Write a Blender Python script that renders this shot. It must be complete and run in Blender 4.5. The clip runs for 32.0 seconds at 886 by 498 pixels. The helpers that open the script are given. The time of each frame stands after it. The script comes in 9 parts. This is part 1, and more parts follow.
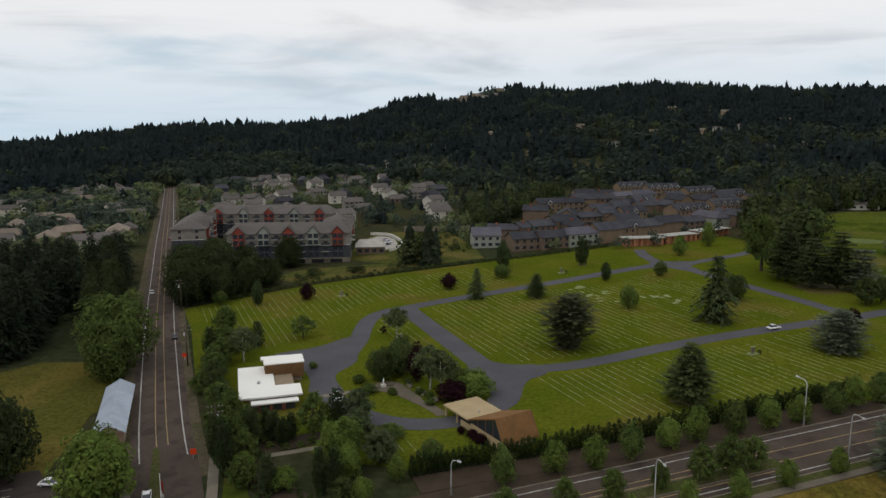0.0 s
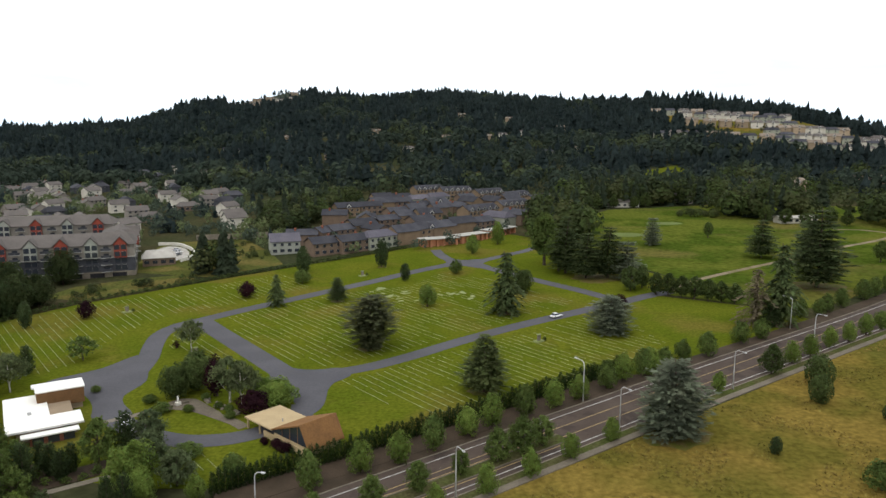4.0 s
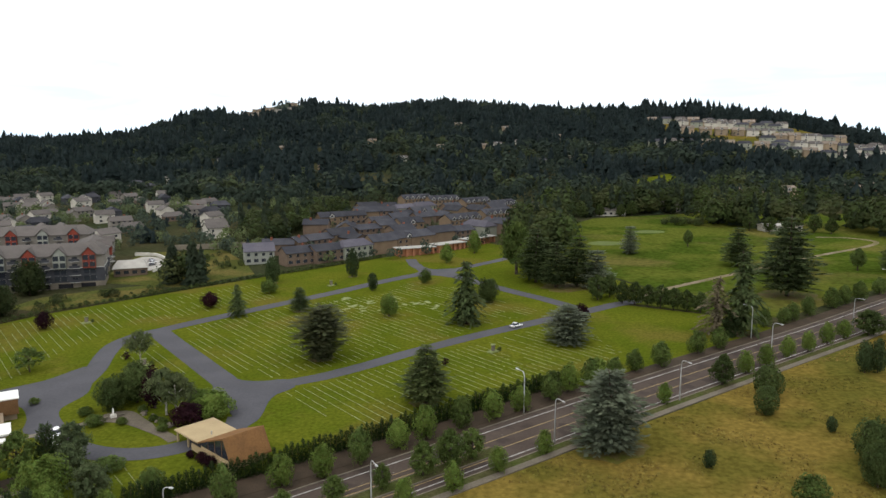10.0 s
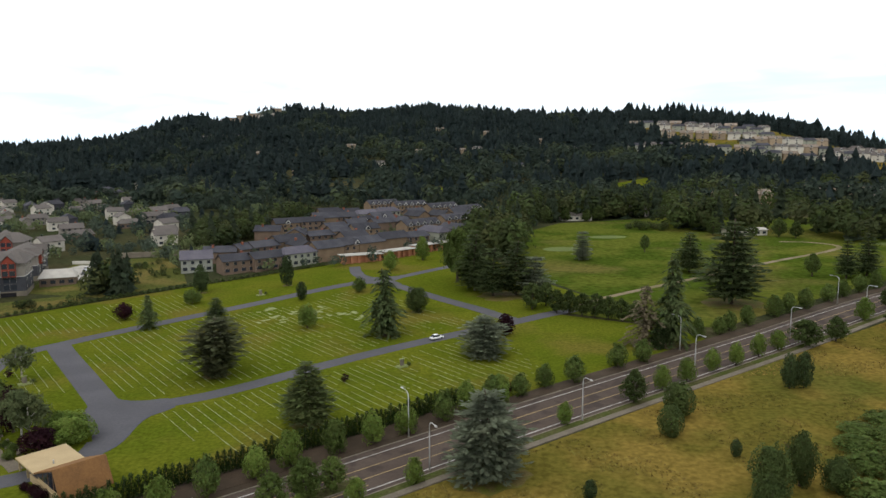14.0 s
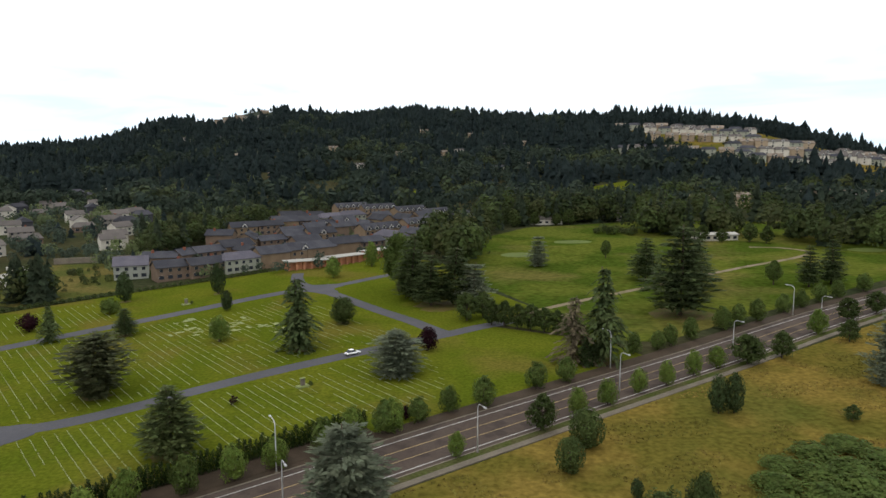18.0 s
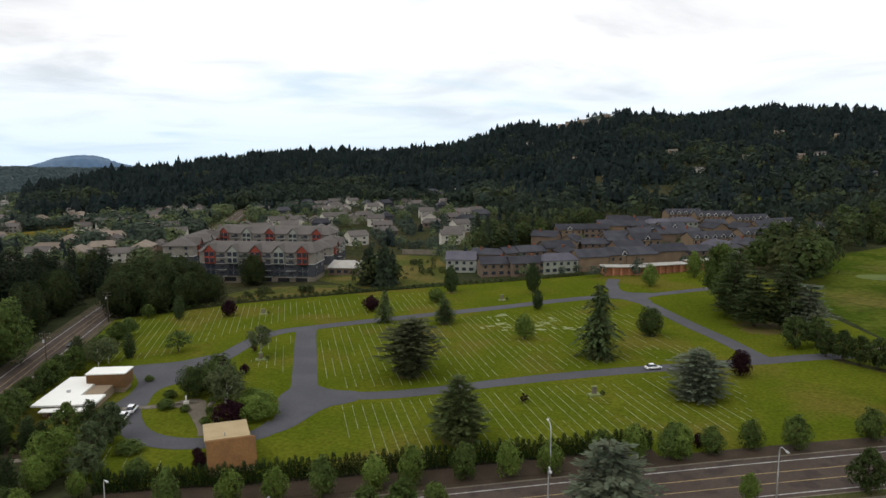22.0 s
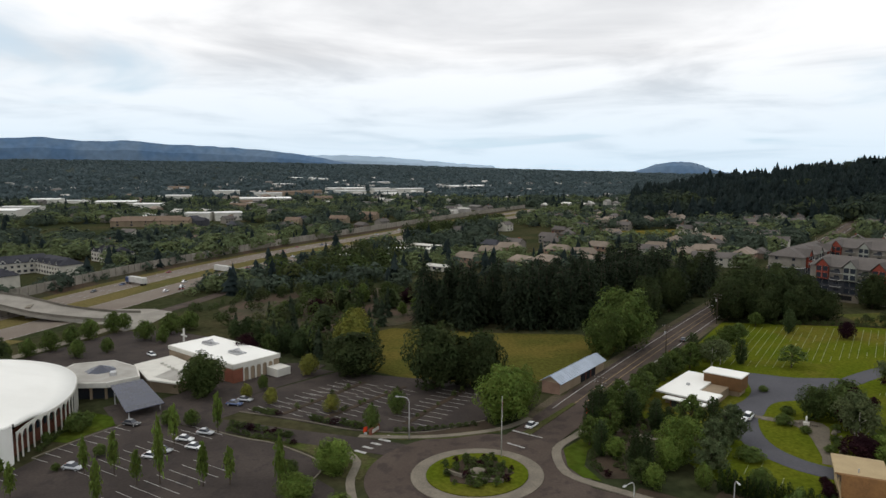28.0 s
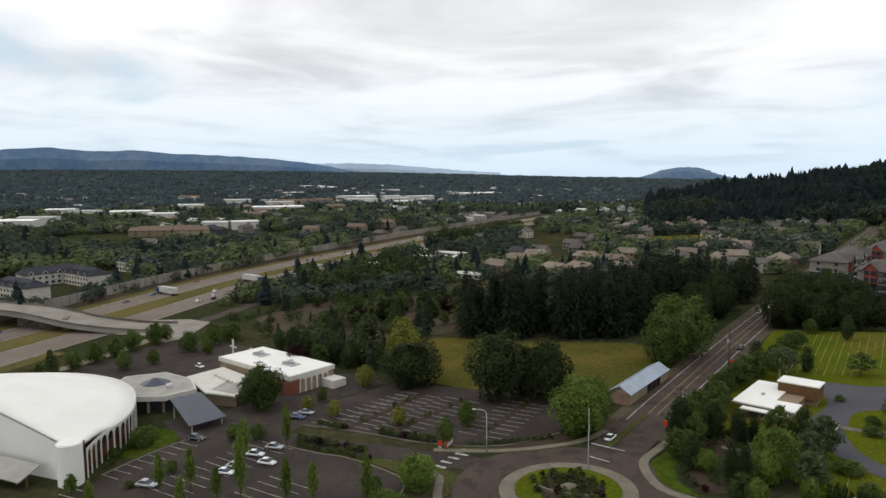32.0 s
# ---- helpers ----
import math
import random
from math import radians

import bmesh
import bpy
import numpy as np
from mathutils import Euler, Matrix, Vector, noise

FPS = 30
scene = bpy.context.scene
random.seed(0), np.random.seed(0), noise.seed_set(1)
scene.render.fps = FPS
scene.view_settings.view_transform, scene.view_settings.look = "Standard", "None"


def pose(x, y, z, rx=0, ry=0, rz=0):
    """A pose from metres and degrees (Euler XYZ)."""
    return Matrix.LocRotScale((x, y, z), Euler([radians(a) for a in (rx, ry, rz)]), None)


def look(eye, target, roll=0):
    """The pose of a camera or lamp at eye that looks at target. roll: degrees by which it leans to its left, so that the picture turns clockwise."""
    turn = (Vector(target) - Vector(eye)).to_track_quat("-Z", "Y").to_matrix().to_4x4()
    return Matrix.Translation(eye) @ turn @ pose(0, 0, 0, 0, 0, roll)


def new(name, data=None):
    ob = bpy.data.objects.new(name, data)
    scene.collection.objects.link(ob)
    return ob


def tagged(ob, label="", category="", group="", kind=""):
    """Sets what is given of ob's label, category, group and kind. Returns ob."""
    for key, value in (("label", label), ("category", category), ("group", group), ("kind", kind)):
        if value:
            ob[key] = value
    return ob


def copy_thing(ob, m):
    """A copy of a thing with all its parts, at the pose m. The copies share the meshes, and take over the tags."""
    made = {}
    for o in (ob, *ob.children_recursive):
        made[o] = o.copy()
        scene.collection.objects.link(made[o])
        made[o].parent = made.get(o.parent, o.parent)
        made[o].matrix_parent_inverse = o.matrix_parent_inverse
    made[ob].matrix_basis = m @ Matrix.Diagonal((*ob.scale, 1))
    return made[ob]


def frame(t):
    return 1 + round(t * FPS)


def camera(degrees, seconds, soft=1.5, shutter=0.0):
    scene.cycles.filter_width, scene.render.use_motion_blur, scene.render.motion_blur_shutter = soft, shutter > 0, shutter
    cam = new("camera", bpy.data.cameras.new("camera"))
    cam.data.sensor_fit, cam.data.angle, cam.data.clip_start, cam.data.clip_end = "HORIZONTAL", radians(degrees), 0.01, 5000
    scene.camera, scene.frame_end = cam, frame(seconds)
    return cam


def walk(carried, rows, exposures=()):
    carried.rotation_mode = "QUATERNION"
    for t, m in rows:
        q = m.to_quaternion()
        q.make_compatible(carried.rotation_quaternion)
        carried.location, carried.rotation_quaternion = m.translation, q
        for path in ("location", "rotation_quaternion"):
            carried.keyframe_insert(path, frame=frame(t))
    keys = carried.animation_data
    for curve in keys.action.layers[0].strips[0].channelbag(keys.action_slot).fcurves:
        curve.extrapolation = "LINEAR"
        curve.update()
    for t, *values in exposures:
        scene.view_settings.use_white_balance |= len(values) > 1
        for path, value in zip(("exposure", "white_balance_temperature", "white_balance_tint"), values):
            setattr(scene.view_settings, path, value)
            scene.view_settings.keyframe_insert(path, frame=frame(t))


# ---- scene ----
cam = camera(64.32, 32.0)
# seconds, eye, a point 100 m ahead, roll
PATH = [
    (0, (-50.15, -22.67, 57.46), (-77.59, 72.07, 40.97), -0.05),
    (0.5, (-49.27, -22.60, 57.43), (-68.22, 74.20, 41.01), -0.03),
    (1, (-49.52, -22.88, 57.43), (-51.95, 75.73, 41.00), 0.31),
    (1.5, (-49.70, -23.01, 57.35), (-48.27, 75.66, 41.18), 0.32),
    (2, (-49.62, -23.09, 57.27), (-47.94, 75.58, 41.07), 0.31),
    (2.5, (-49.53, -23.21, 57.19), (-48.16, 75.47, 41.06), 0.34),
    (3, (-49.53, -23.33, 57.20), (-48.53, 75.38, 41.22), 0.33),
    (3.5, (-49.40, -23.32, 57.17), (-48.87, 75.42, 41.30), 0.32),
    (4, (-49.32, -23.40, 57.15), (-49.22, 75.36, 41.41), 0.31),
    (4.5, (-49.42, -23.43, 57.09), (-49.77, 75.34, 41.46), 0.31),
    (6.5, (-48.80, -23.39, 56.93), (-50.58, 75.43, 41.69), -0.03),
    (7, (-47.75, -23.27, 56.79), (-49.44, 75.58, 41.73), 0.02),
    (7.5, (-46.15, -23.16, 56.76), (-47.72, 75.72, 41.85), 0.03),
    (8, (-44.49, -22.86, 56.73), (-45.87, 76.02, 41.88), 0.08),
    (8.5, (-42.53, -22.43, 56.73), (-43.76, 76.48, 41.99), 0.07),
    (9, (-40.38, -21.92, 56.72), (-41.44, 77.00, 42.11), 0.08),
    (9.5, (-38.01, -21.53, 56.78), (-38.93, 77.40, 42.26), 0.05),
    (10, (-35.30, -20.90, 56.66), (-36.05, 78.05, 42.26), 0.04),
    (10.5, (-32.45, -20.09, 56.45), (-33.06, 78.87, 42.09), 0.04),
    (11, (-29.45, -19.11, 56.32), (-30.03, 79.85, 41.96), 0.09),
    (11.5, (-26.74, -17.80, 56.20), (-27.30, 81.16, 41.85), 0.12),
    (12, (-24.11, -16.23, 56.03), (-24.62, 82.76, 41.82), 0.00),
    (12.5, (-21.40, -14.45, 55.90), (-21.79, 84.56, 41.84), -0.08),
    (13, (-18.79, -12.40, 55.58), (-19.07, 86.64, 41.80), -0.09),
    (13.5, (-15.92, -10.53, 55.43), (-16.15, 88.54, 41.81), -0.14),
    (14, (-13.01, -8.96, 55.37), (-13.22, 90.11, 41.78), -0.19),
    (14.5, (-10.18, -7.45, 55.41), (-10.42, 91.62, 41.82), -0.27),
    (16.5, (-0.00, -0.00, 55.00), (-0.01, 99.11, 41.66), -0.12),
    (17, (2.56, 2.38, 54.63), (2.61, 101.50, 41.37), -0.20),
    (17.5, (5.09, 4.50, 54.55), (5.17, 103.61, 41.29), -0.12),
    (18, (7.66, 6.20, 54.54), (7.78, 105.33, 41.34), -0.12),
    (18.5, (9.97, 7.82, 54.53), (10.13, 106.95, 41.37), -0.09),
    (19, (12.06, 9.36, 54.65), (11.80, 108.54, 41.83), 0.11),
    (19.5, (13.63, 9.98, 54.59), (12.48, 109.19, 42.07), 0.16),
    (20, (14.19, 9.41, 54.61), (4.25, 108.10, 41.92), 0.21),
    (20.5, (14.57, 9.88, 54.55), (-22.24, 101.94, 41.49), 0.09),
    (21, (15.06, 10.24, 54.53), (-28.44, 99.31, 41.42), -0.08),
    (21.5, (15.10, 10.48, 54.60), (-29.38, 99.09, 41.54), -0.18),
    (22, (14.65, 10.49, 54.60), (-30.42, 98.85, 41.95), -0.04),
    (22.5, (13.96, 10.02, 54.54), (-31.75, 98.08, 41.99), -0.11),
    (23, (12.82, 9.40, 54.47), (-33.47, 97.14, 41.82), -0.13),
    (23.5, (11.46, 8.79, 54.49), (-35.23, 96.29, 41.71), -0.21),
    (24, (9.78, 8.65, 54.30), (-48.39, 89.02, 41.82), -0.37),
    (24.5, (8.76, 9.02, 54.13), (-68.52, 71.36, 42.26), -0.22),
    (25, (8.75, 10.12, 54.08), (-82.41, 49.60, 42.67), 0.11),
    (25.5, (9.14, 10.60, 53.90), (-84.65, 43.34, 42.40), 0.32),
    (27.5, (8.14, 5.13, 54.49), (-86.25, 35.96, 42.63), 0.27),
    (28, (7.26, 2.96, 54.49), (-87.28, 33.33, 42.65), 0.22),
    (28.5, (6.28, 0.75, 54.48), (-88.49, 30.42, 42.74), 0.14),
    (29, (5.23, -2.05, 54.44), (-89.71, 27.07, 42.71), 0.11),
    (29.5, (3.50, -5.10, 54.29), (-91.52, 23.74, 42.48), 0.04),
    (30, (1.80, -6.94, 54.03), (-93.34, 21.54, 42.28), -0.19),
    (30.5, (0.41, -8.36, 53.91), (-94.75, 20.14, 42.43), -0.27),
    (31, (-0.14, -9.11, 54.06), (-95.29, 19.52, 42.82), -0.35),
    (31.5, (-0.57, -9.70, 54.12), (-95.59, 19.48, 43.19), -0.35),
    (32, (-0.78, -9.85, 54.25), (-95.62, 19.95, 43.43), -0.24),
]
walk(cam, [(t, look(eye, target, roll)) for t, eye, target, roll in PATH], exposures=[(0.0, -0.74), (0.2, -0.40), (0.5, 0.03), (4.0, 0.10), (8.0, 0.08), (13.0, -0.02), (19.5, -0.09), (21.0, -0.27), (24.0, -0.37), (25.5, -0.46), (32.0, -0.47)])

# ---- world, sun ----
world = bpy.data.worlds.new("world")
scene.world = world
world.use_nodes = True
wn, wl = world.node_tree.nodes, world.node_tree.links
wn.clear()
SUN_EL, SUN_ROT = radians(52), radians(200)
sky = wn.new("ShaderNodeTexSky")
sky.sky_type, sky.sun_disc, sky.sun_elevation, sky.sun_rotation = 'NISHITA', False, SUN_EL, SUN_ROT
wout = wn.new("ShaderNodeOutputWorld")
coord = wn.new("ShaderNodeTexCoord")
# clouds lie in a flat layer: divide the direction by its height, so that they crowd towards the horizon
sep = wn.new("ShaderNodeSeparateXYZ")
wl.new(coord.outputs["Generated"], sep.inputs[0])
hgt = wn.new("ShaderNodeMath"); hgt.operation = 'MAXIMUM'; hgt.inputs[1].default_value = 0.0
wl.new(sep.outputs[2], hgt.inputs[0])
hg2 = wn.new("ShaderNodeMath"); hg2.operation = 'ADD'; hg2.inputs[1].default_value = 0.085
wl.new(hgt.outputs[0], hg2.inputs[0])
dvx = wn.new("ShaderNodeMath"); dvx.operation = 'DIVIDE'
dvy = wn.new("ShaderNodeMath"); dvy.operation = 'DIVIDE'
wl.new(sep.outputs[0], dvx.inputs[0]); wl.new(hg2.outputs[0], dvx.inputs[1])
wl.new(sep.outputs[1], dvy.inputs[0]); wl.new(hg2.outputs[0], dvy.inputs[1])
com = wn.new("ShaderNodeCombineXYZ")
wl.new(dvx.outputs[0], com.inputs[0]); wl.new(dvy.outputs[0], com.inputs[1])


def sky_noise(scale, detail, rough, lo, hi):
    n = wn.new("ShaderNodeTexNoise")
    n.inputs["Scale"].default_value, n.inputs["Detail"].default_value, n.inputs["Roughness"].default_value = scale, detail, rough
    n.inputs["Distortion"].default_value = 0.6
    wl.new(com.outputs[0], n.inputs["Vector"])
    r = wn.new("ShaderNodeMapRange")
    r.interpolation_type = 'SMOOTHSTEP'
    r.inputs["From Min"].default_value, r.inputs["From Max"].default_value = lo, hi
    wl.new(n.outputs["Fac"], r.inputs["Value"])
    return r.outputs[0]


def sky_mix(fac, a, b):
    m = wn.new("ShaderNodeMix")
    m.data_type = 'RGBA'
    for sock, val in ((m.inputs["Factor"], fac), (m.inputs["A"], a), (m.inputs["B"], b)):
        if hasattr(val, "links"):
            wl.new(val, sock)
        else:
            sock.default_value = val
    return m.outputs["Result"]


skyc = wn.new("ShaderNodeVectorMath"); skyc.operation = 'SCALE'; skyc.inputs["Scale"].default_value = 0.16
wl.new(sky.outputs[0], skyc.inputs[0])
cloud = sky_mix(sky_noise(0.55, 7.0, 0.55, 0.44, 0.72), (1.42, 1.43, 1.45, 1), (0.95, 0.97, 1.01, 1))
blue = sky_mix(0.72, skyc.outputs["Vector"], (0.96, 1.12, 1.26, 1))
total = sky_mix(sky_noise(0.34, 5.0, 0.5, 0.31, 0.46), blue, cloud)
# pale blue air along the horizon
low = wn.new("ShaderNodeMapRange")
low.inputs["From Min"].default_value, low.inputs["From Max"].default_value = 0.0, 0.15
low.inputs["To Min"].default_value, low.inputs["To Max"].default_value = 0.75, 0.0
wl.new(sep.outputs[2], low.inputs["Value"])
total = sky_mix(low.outputs[0], total, (0.86, 1.12, 1.34, 1))
bg = wn.new("ShaderNodeBackground")
bg.inputs["Strength"].default_value = 1.0
wl.new(total, bg.inputs["Color"])
wl.new(bg.outputs[0], wout.inputs["Surface"])
sun = new("sun", bpy.data.lights.new("sun", 'SUN'))
sun.data.energy, sun.data.angle, sun.data.color = 0.7, radians(14), (1.0, 0.96, 0.9)
sun.matrix_world = look((0, 0, 0), (-math.sin(SUN_ROT) * math.cos(SUN_EL), -math.cos(SUN_ROT) * math.cos(SUN_EL), -math.sin(SUN_EL)))

# ---- materials ----


def mat(name, base, vary=0.0, rough=0.85, scale=0.3, scale2=6.0, second=None, amount=0.5, bump=0.0, bump_scale=8.0, metal=0.0, island=0.0, objvary=0.0, spec=0.08, contrast=(0.4, 0.62), patch=None):
    """A surface with stains at two sizes: a second colour in large patches, grain in small ones, and a shift per piece."""
    m = bpy.data.materials.new(name)
    m.use_nodes = True
    n, l = m.node_tree.nodes, m.node_tree.links
    b = n["Principled BSDF"]
    b.inputs["Roughness"].default_value, b.inputs["Metallic"].default_value = rough, metal
    b.inputs["Specular IOR Level"].default_value = spec
    geo = n.new("ShaderNodeNewGeometry")
    pos = geo.outputs["Position"]

    def noise_at(s, detail=4.0):
        t = n.new("ShaderNodeTexNoise")
        t.inputs["Scale"].default_value, t.inputs["Detail"].default_value = s, detail
        l.new(pos, t.inputs["Vector"])
        return t.outputs["Fac"]

    def ranged(sock, a, b_, lo, hi):
        r = n.new("ShaderNodeMapRange")
        for k, v in zip(("From Min", "From Max", "To Min", "To Max"), (a, b_, lo, hi)):
            r.inputs[k].default_value = v
        l.new(sock, r.inputs["Value"])
        return r.outputs[0]

    second = second or tuple(c * 0.7 for c in base)
    mix = n.new("ShaderNodeMix")
    mix.data_type = 'RGBA'
    mix.inputs["A"].default_value, mix.inputs["B"].default_value = (*base, 1), (*second, 1)
    l.new(ranged(noise_at(scale, 5.0), contrast[0], contrast[1], 0.0, amount), mix.inputs["Factor"])
    tint = mix.outputs["Result"]
    if patch:
        # worn or differently grown areas: colour, size, from, to, strength
        pm = n.new("ShaderNodeMix")
        pm.data_type = 'RGBA'
        pm.inputs["B"].default_value = (*patch[0], 1)
        l.new(tint, pm.inputs["A"])
        l.new(ranged(noise_at(patch[1], 6.0), patch[2], patch[3], 0.0, patch[4]), pm.inputs["Factor"])
        tint = pm.outputs["Result"]
    val = ranged(noise_at(scale2, 3.0), 0.3, 0.7, 1 - vary, 1 + vary)
    for source, size in ((geo.outputs["Random Per Island"], island), (None, objvary)):
        if size:
            if source is None:
                source = n.new("ShaderNodeObjectInfo").outputs["Random"]
            mul = n.new("ShaderNodeMath")
            mul.operation = 'MULTIPLY'
            l.new(val, mul.inputs[0])
            l.new(ranged(source, 0, 1, 1 - size, 1 + size), mul.inputs[1])
            val = mul.outputs[0]
    hsv = n.new("ShaderNodeHueSaturation")
    l.new(val, hsv.inputs["Value"])
    l.new(tint, hsv.inputs["Color"])
    if island:
        l.new(ranged(geo.outputs["Random Per Island"], 0, 1, 0.485, 0.515), hsv.inputs["Hue"])
    l.new(hsv.outputs[0], b.inputs["Base Color"])
    if bump:
        bp = n.new("ShaderNodeBump")
        bp.inputs["Strength"].default_value = bump
        bp.inputs["Distance"].default_value = 0.1
        l.new(noise_at(bump_scale, 4.0), bp.inputs["Height"])
        l.new(bp.outputs[0], b.inputs["Normal"])
    return m


M_LAND = mat("land_grass", (0.038, 0.041, 0.019), 0.28, scale=0.03, scale2=0.5, second=(0.058, 0.051, 0.027), amount=0.85, spec=0.0, patch=((0.028, 0.036, 0.017), 0.012, 0.46, 0.58, 0.8))
M_FLOOR = mat("forest_floor", (0.026, 0.036, 0.022), 0.2, scale=0.006, scale2=0.1, second=(0.036, 0.044, 0.026), amount=0.8)
M_LAWN = mat("mown_lawn", (0.068, 0.088, 0.008), 0.26, scale=0.06, scale2=1.3, second=(0.092, 0.102, 0.011), amount=0.9, bump=0.4, bump_scale=3.0, spec=0.0, patch=((0.112, 0.094, 0.020), 0.033, 0.53, 0.64, 0.75))
M_FAIR = mat("fairway", (0.044, 0.066, 0.009), 0.3, scale=0.035, scale2=0.5, second=(0.078, 0.092, 0.015), amount=0.95, bump=0.4, bump_scale=2.0, spec=0.0, contrast=(0.45, 0.55), patch=((0.118, 0.098, 0.030), 0.020, 0.53, 0.64, 0.7))
M_DRYLAWN = mat("dry_mown_lawn", (0.104, 0.086, 0.022), 0.28, scale=0.05, scale2=1.2, second=(0.068, 0.068, 0.016), amount=0.95, spec=0.0, contrast=(0.43, 0.57))
M_ROUGH = mat("rough_green_grass", (0.066, 0.074, 0.020), 0.3, scale=0.06, scale2=1.0, second=(0.110, 0.092, 0.030), amount=0.95, spec=0.0, contrast=(0.46, 0.6))
M_SHOULDER = mat("gravel_shoulder", (0.098, 0.080, 0.058), 0.25, scale=0.2, scale2=2.5, second=(0.066, 0.064, 0.032), amount=0.9, spec=0.0)
M_MULCH = mat("mulched_verge", (0.070, 0.066, 0.030), 0.3, scale=0.2, scale2=2.0, second=(0.052, 0.066, 0.018), amount=0.95, spec=0.0)
M_GREEN = mat("putting_green", (0.105, 0.135, 0.035), 0.1, scale=0.1)
M_FIELD = mat("dry_field", (0.150, 0.108, 0.025), 0.30, scale=0.06, scale2=0.9, second=(0.092, 0.080, 0.016), amount=0.95, bump=1.0, bump_scale=2.2, spec=0.0, contrast=(0.43, 0.57), patch=((0.060, 0.070, 0.014), 0.022, 0.54, 0.66, 0.7))
M_ASPH = mat("asphalt", (0.066, 0.050, 0.041), 0.12, scale=0.12, scale2=2.5, second=(0.084, 0.065, 0.053), amount=0.7, rough=0.9, patch=((0.042, 0.033, 0.029), 0.25, 0.52, 0.62, 0.75))
M_LANE = mat("lane_asphalt", (0.075, 0.074, 0.082), 0.08, scale=0.1, scale2=2.0, second=(0.094, 0.093, 0.102), amount=0.6, rough=0.9)
M_LOT = mat("lot_asphalt", (0.043, 0.035, 0.031), 0.14, scale=0.1, scale2=2.0, second=(0.062, 0.050, 0.043), amount=0.8, rough=0.9, patch=((0.036, 0.030, 0.028), 0.35, 0.55, 0.62, 0.7))
M_CONC = mat("concrete", (0.185, 0.162, 0.126), 0.16, scale=0.3, scale2=3.0, second=(0.130, 0.113, 0.090), amount=0.7)
M_PAINT = mat("white_road_paint", (0.42, 0.41, 0.39), 0.15, scale=0.8, second=(0.22, 0.21, 0.195), amount=0.8)
M_YELLOW = mat("yellow_road_paint", (0.34, 0.25, 0.12), 0.15, scale=0.8, second=(0.2, 0.155, 0.09), amount=0.8)
M_STONE = mat("marker_stone", (0.22, 0.235, 0.11), 0.2, scale=0.5, second=(0.145, 0.17, 0.06), amount=0.8, island=0.25)
M_BARK = mat("bark", (0.075, 0.058, 0.043), 0.25, scale=1.0, scale2=8.0, bump=0.5)
M_BIRCH = mat("birch_bark", (0.48, 0.45, 0.40), 0.25, scale=2.0, scale2=8.0, second=(0.1, 0.09, 0.08), amount=0.8)


def leaf(name, base, second, island=0.27, scale=0.22, contrast=(0.4, 0.62)):
    """Foliage: rough, slightly see-through to light, varied leaf by leaf and clump by clump."""
    m = mat(name, base, 0.22, rough=0.7, scale=scale, scale2=1.2, second=second, amount=0.85, island=island, objvary=0.16, spec=0.04, contrast=contrast)
    n, l = m.node_tree.nodes, m.node_tree.links
    b = n["Principled BSDF"]
    tr, add = n.new("ShaderNodeBsdfTranslucent"), n.new("ShaderNodeMixShader")
    add.inputs[0].default_value = 0.38
    l.new(b.inputs["Base Color"].links[0].from_socket, tr.inputs["Color"])
    l.new(b.outputs[0], add.inputs[1])
    l.new(tr.outputs[0], add.inputs[2])
    l.new(add.outputs[0], n["Material Output"].inputs["Surface"])
    return m


M_FIR = leaf("fir_needles", (0.082, 0.106, 0.042), (0.052, 0.072, 0.030))
M_FIRL = leaf("light_fir_needles", (0.108, 0.132, 0.048), (0.066, 0.088, 0.034))
M_CYP = leaf("cypress_needles", (0.056, 0.078, 0.030), (0.036, 0.054, 0.022))
M_CEDAR = leaf("cedar_needles", (0.078, 0.084, 0.040), (0.052, 0.060, 0.030))
M_BLUE = leaf("blue_spruce_needles", (0.150, 0.170, 0.112), (0.102, 0.122, 0.082))
M_LEAF = leaf("green_leaves", (0.102, 0.138, 0.036), (0.068, 0.098, 0.026))
M_GREYL = leaf("grey_green_leaves", (0.108, 0.134, 0.062), (0.070, 0.094, 0.044))
M_LIGHT = leaf("bright_leaves", (0.140, 0.190, 0.040), (0.098, 0.142, 0.030))
M_DARKL = leaf("dark_leaves", (0.072, 0.096, 0.030), (0.048, 0.068, 0.022))
M_YELL = leaf("yellow_leaves", (0.22, 0.215, 0.045), (0.14, 0.15, 0.035))
M_PURP = leaf("purple_leaves", (0.030, 0.011, 0.014), (0.020, 0.008, 0.012))
M_BROWN = leaf("browned_needles", (0.135, 0.108, 0.070), (0.088, 0.078, 0.050))
M_HEDGE = leaf("arborvitae", (0.034, 0.054, 0.016), (0.022, 0.038, 0.012))
# blue of haze is mixed into the far conifers and far broadleaves
M_WOOD1 = leaf("haze_blued_conifers", (0.027, 0.039, 0.036), (0.015, 0.024, 0.025), 0.2, 0.03, (0.36, 0.64))
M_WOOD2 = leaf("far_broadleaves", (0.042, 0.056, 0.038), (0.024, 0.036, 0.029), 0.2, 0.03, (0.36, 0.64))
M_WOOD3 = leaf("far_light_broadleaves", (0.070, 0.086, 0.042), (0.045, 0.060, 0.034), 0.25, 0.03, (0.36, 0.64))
M_PLAIN1 = leaf("plain_dark_leaves", (0.074, 0.096, 0.066), (0.048, 0.066, 0.052), 0.25, 0.03, (0.36, 0.64))
M_PLAIN2 = leaf("plain_green_leaves", (0.122, 0.146, 0.064), (0.082, 0.104, 0.054), 0.25, 0.03, (0.36, 0.64))
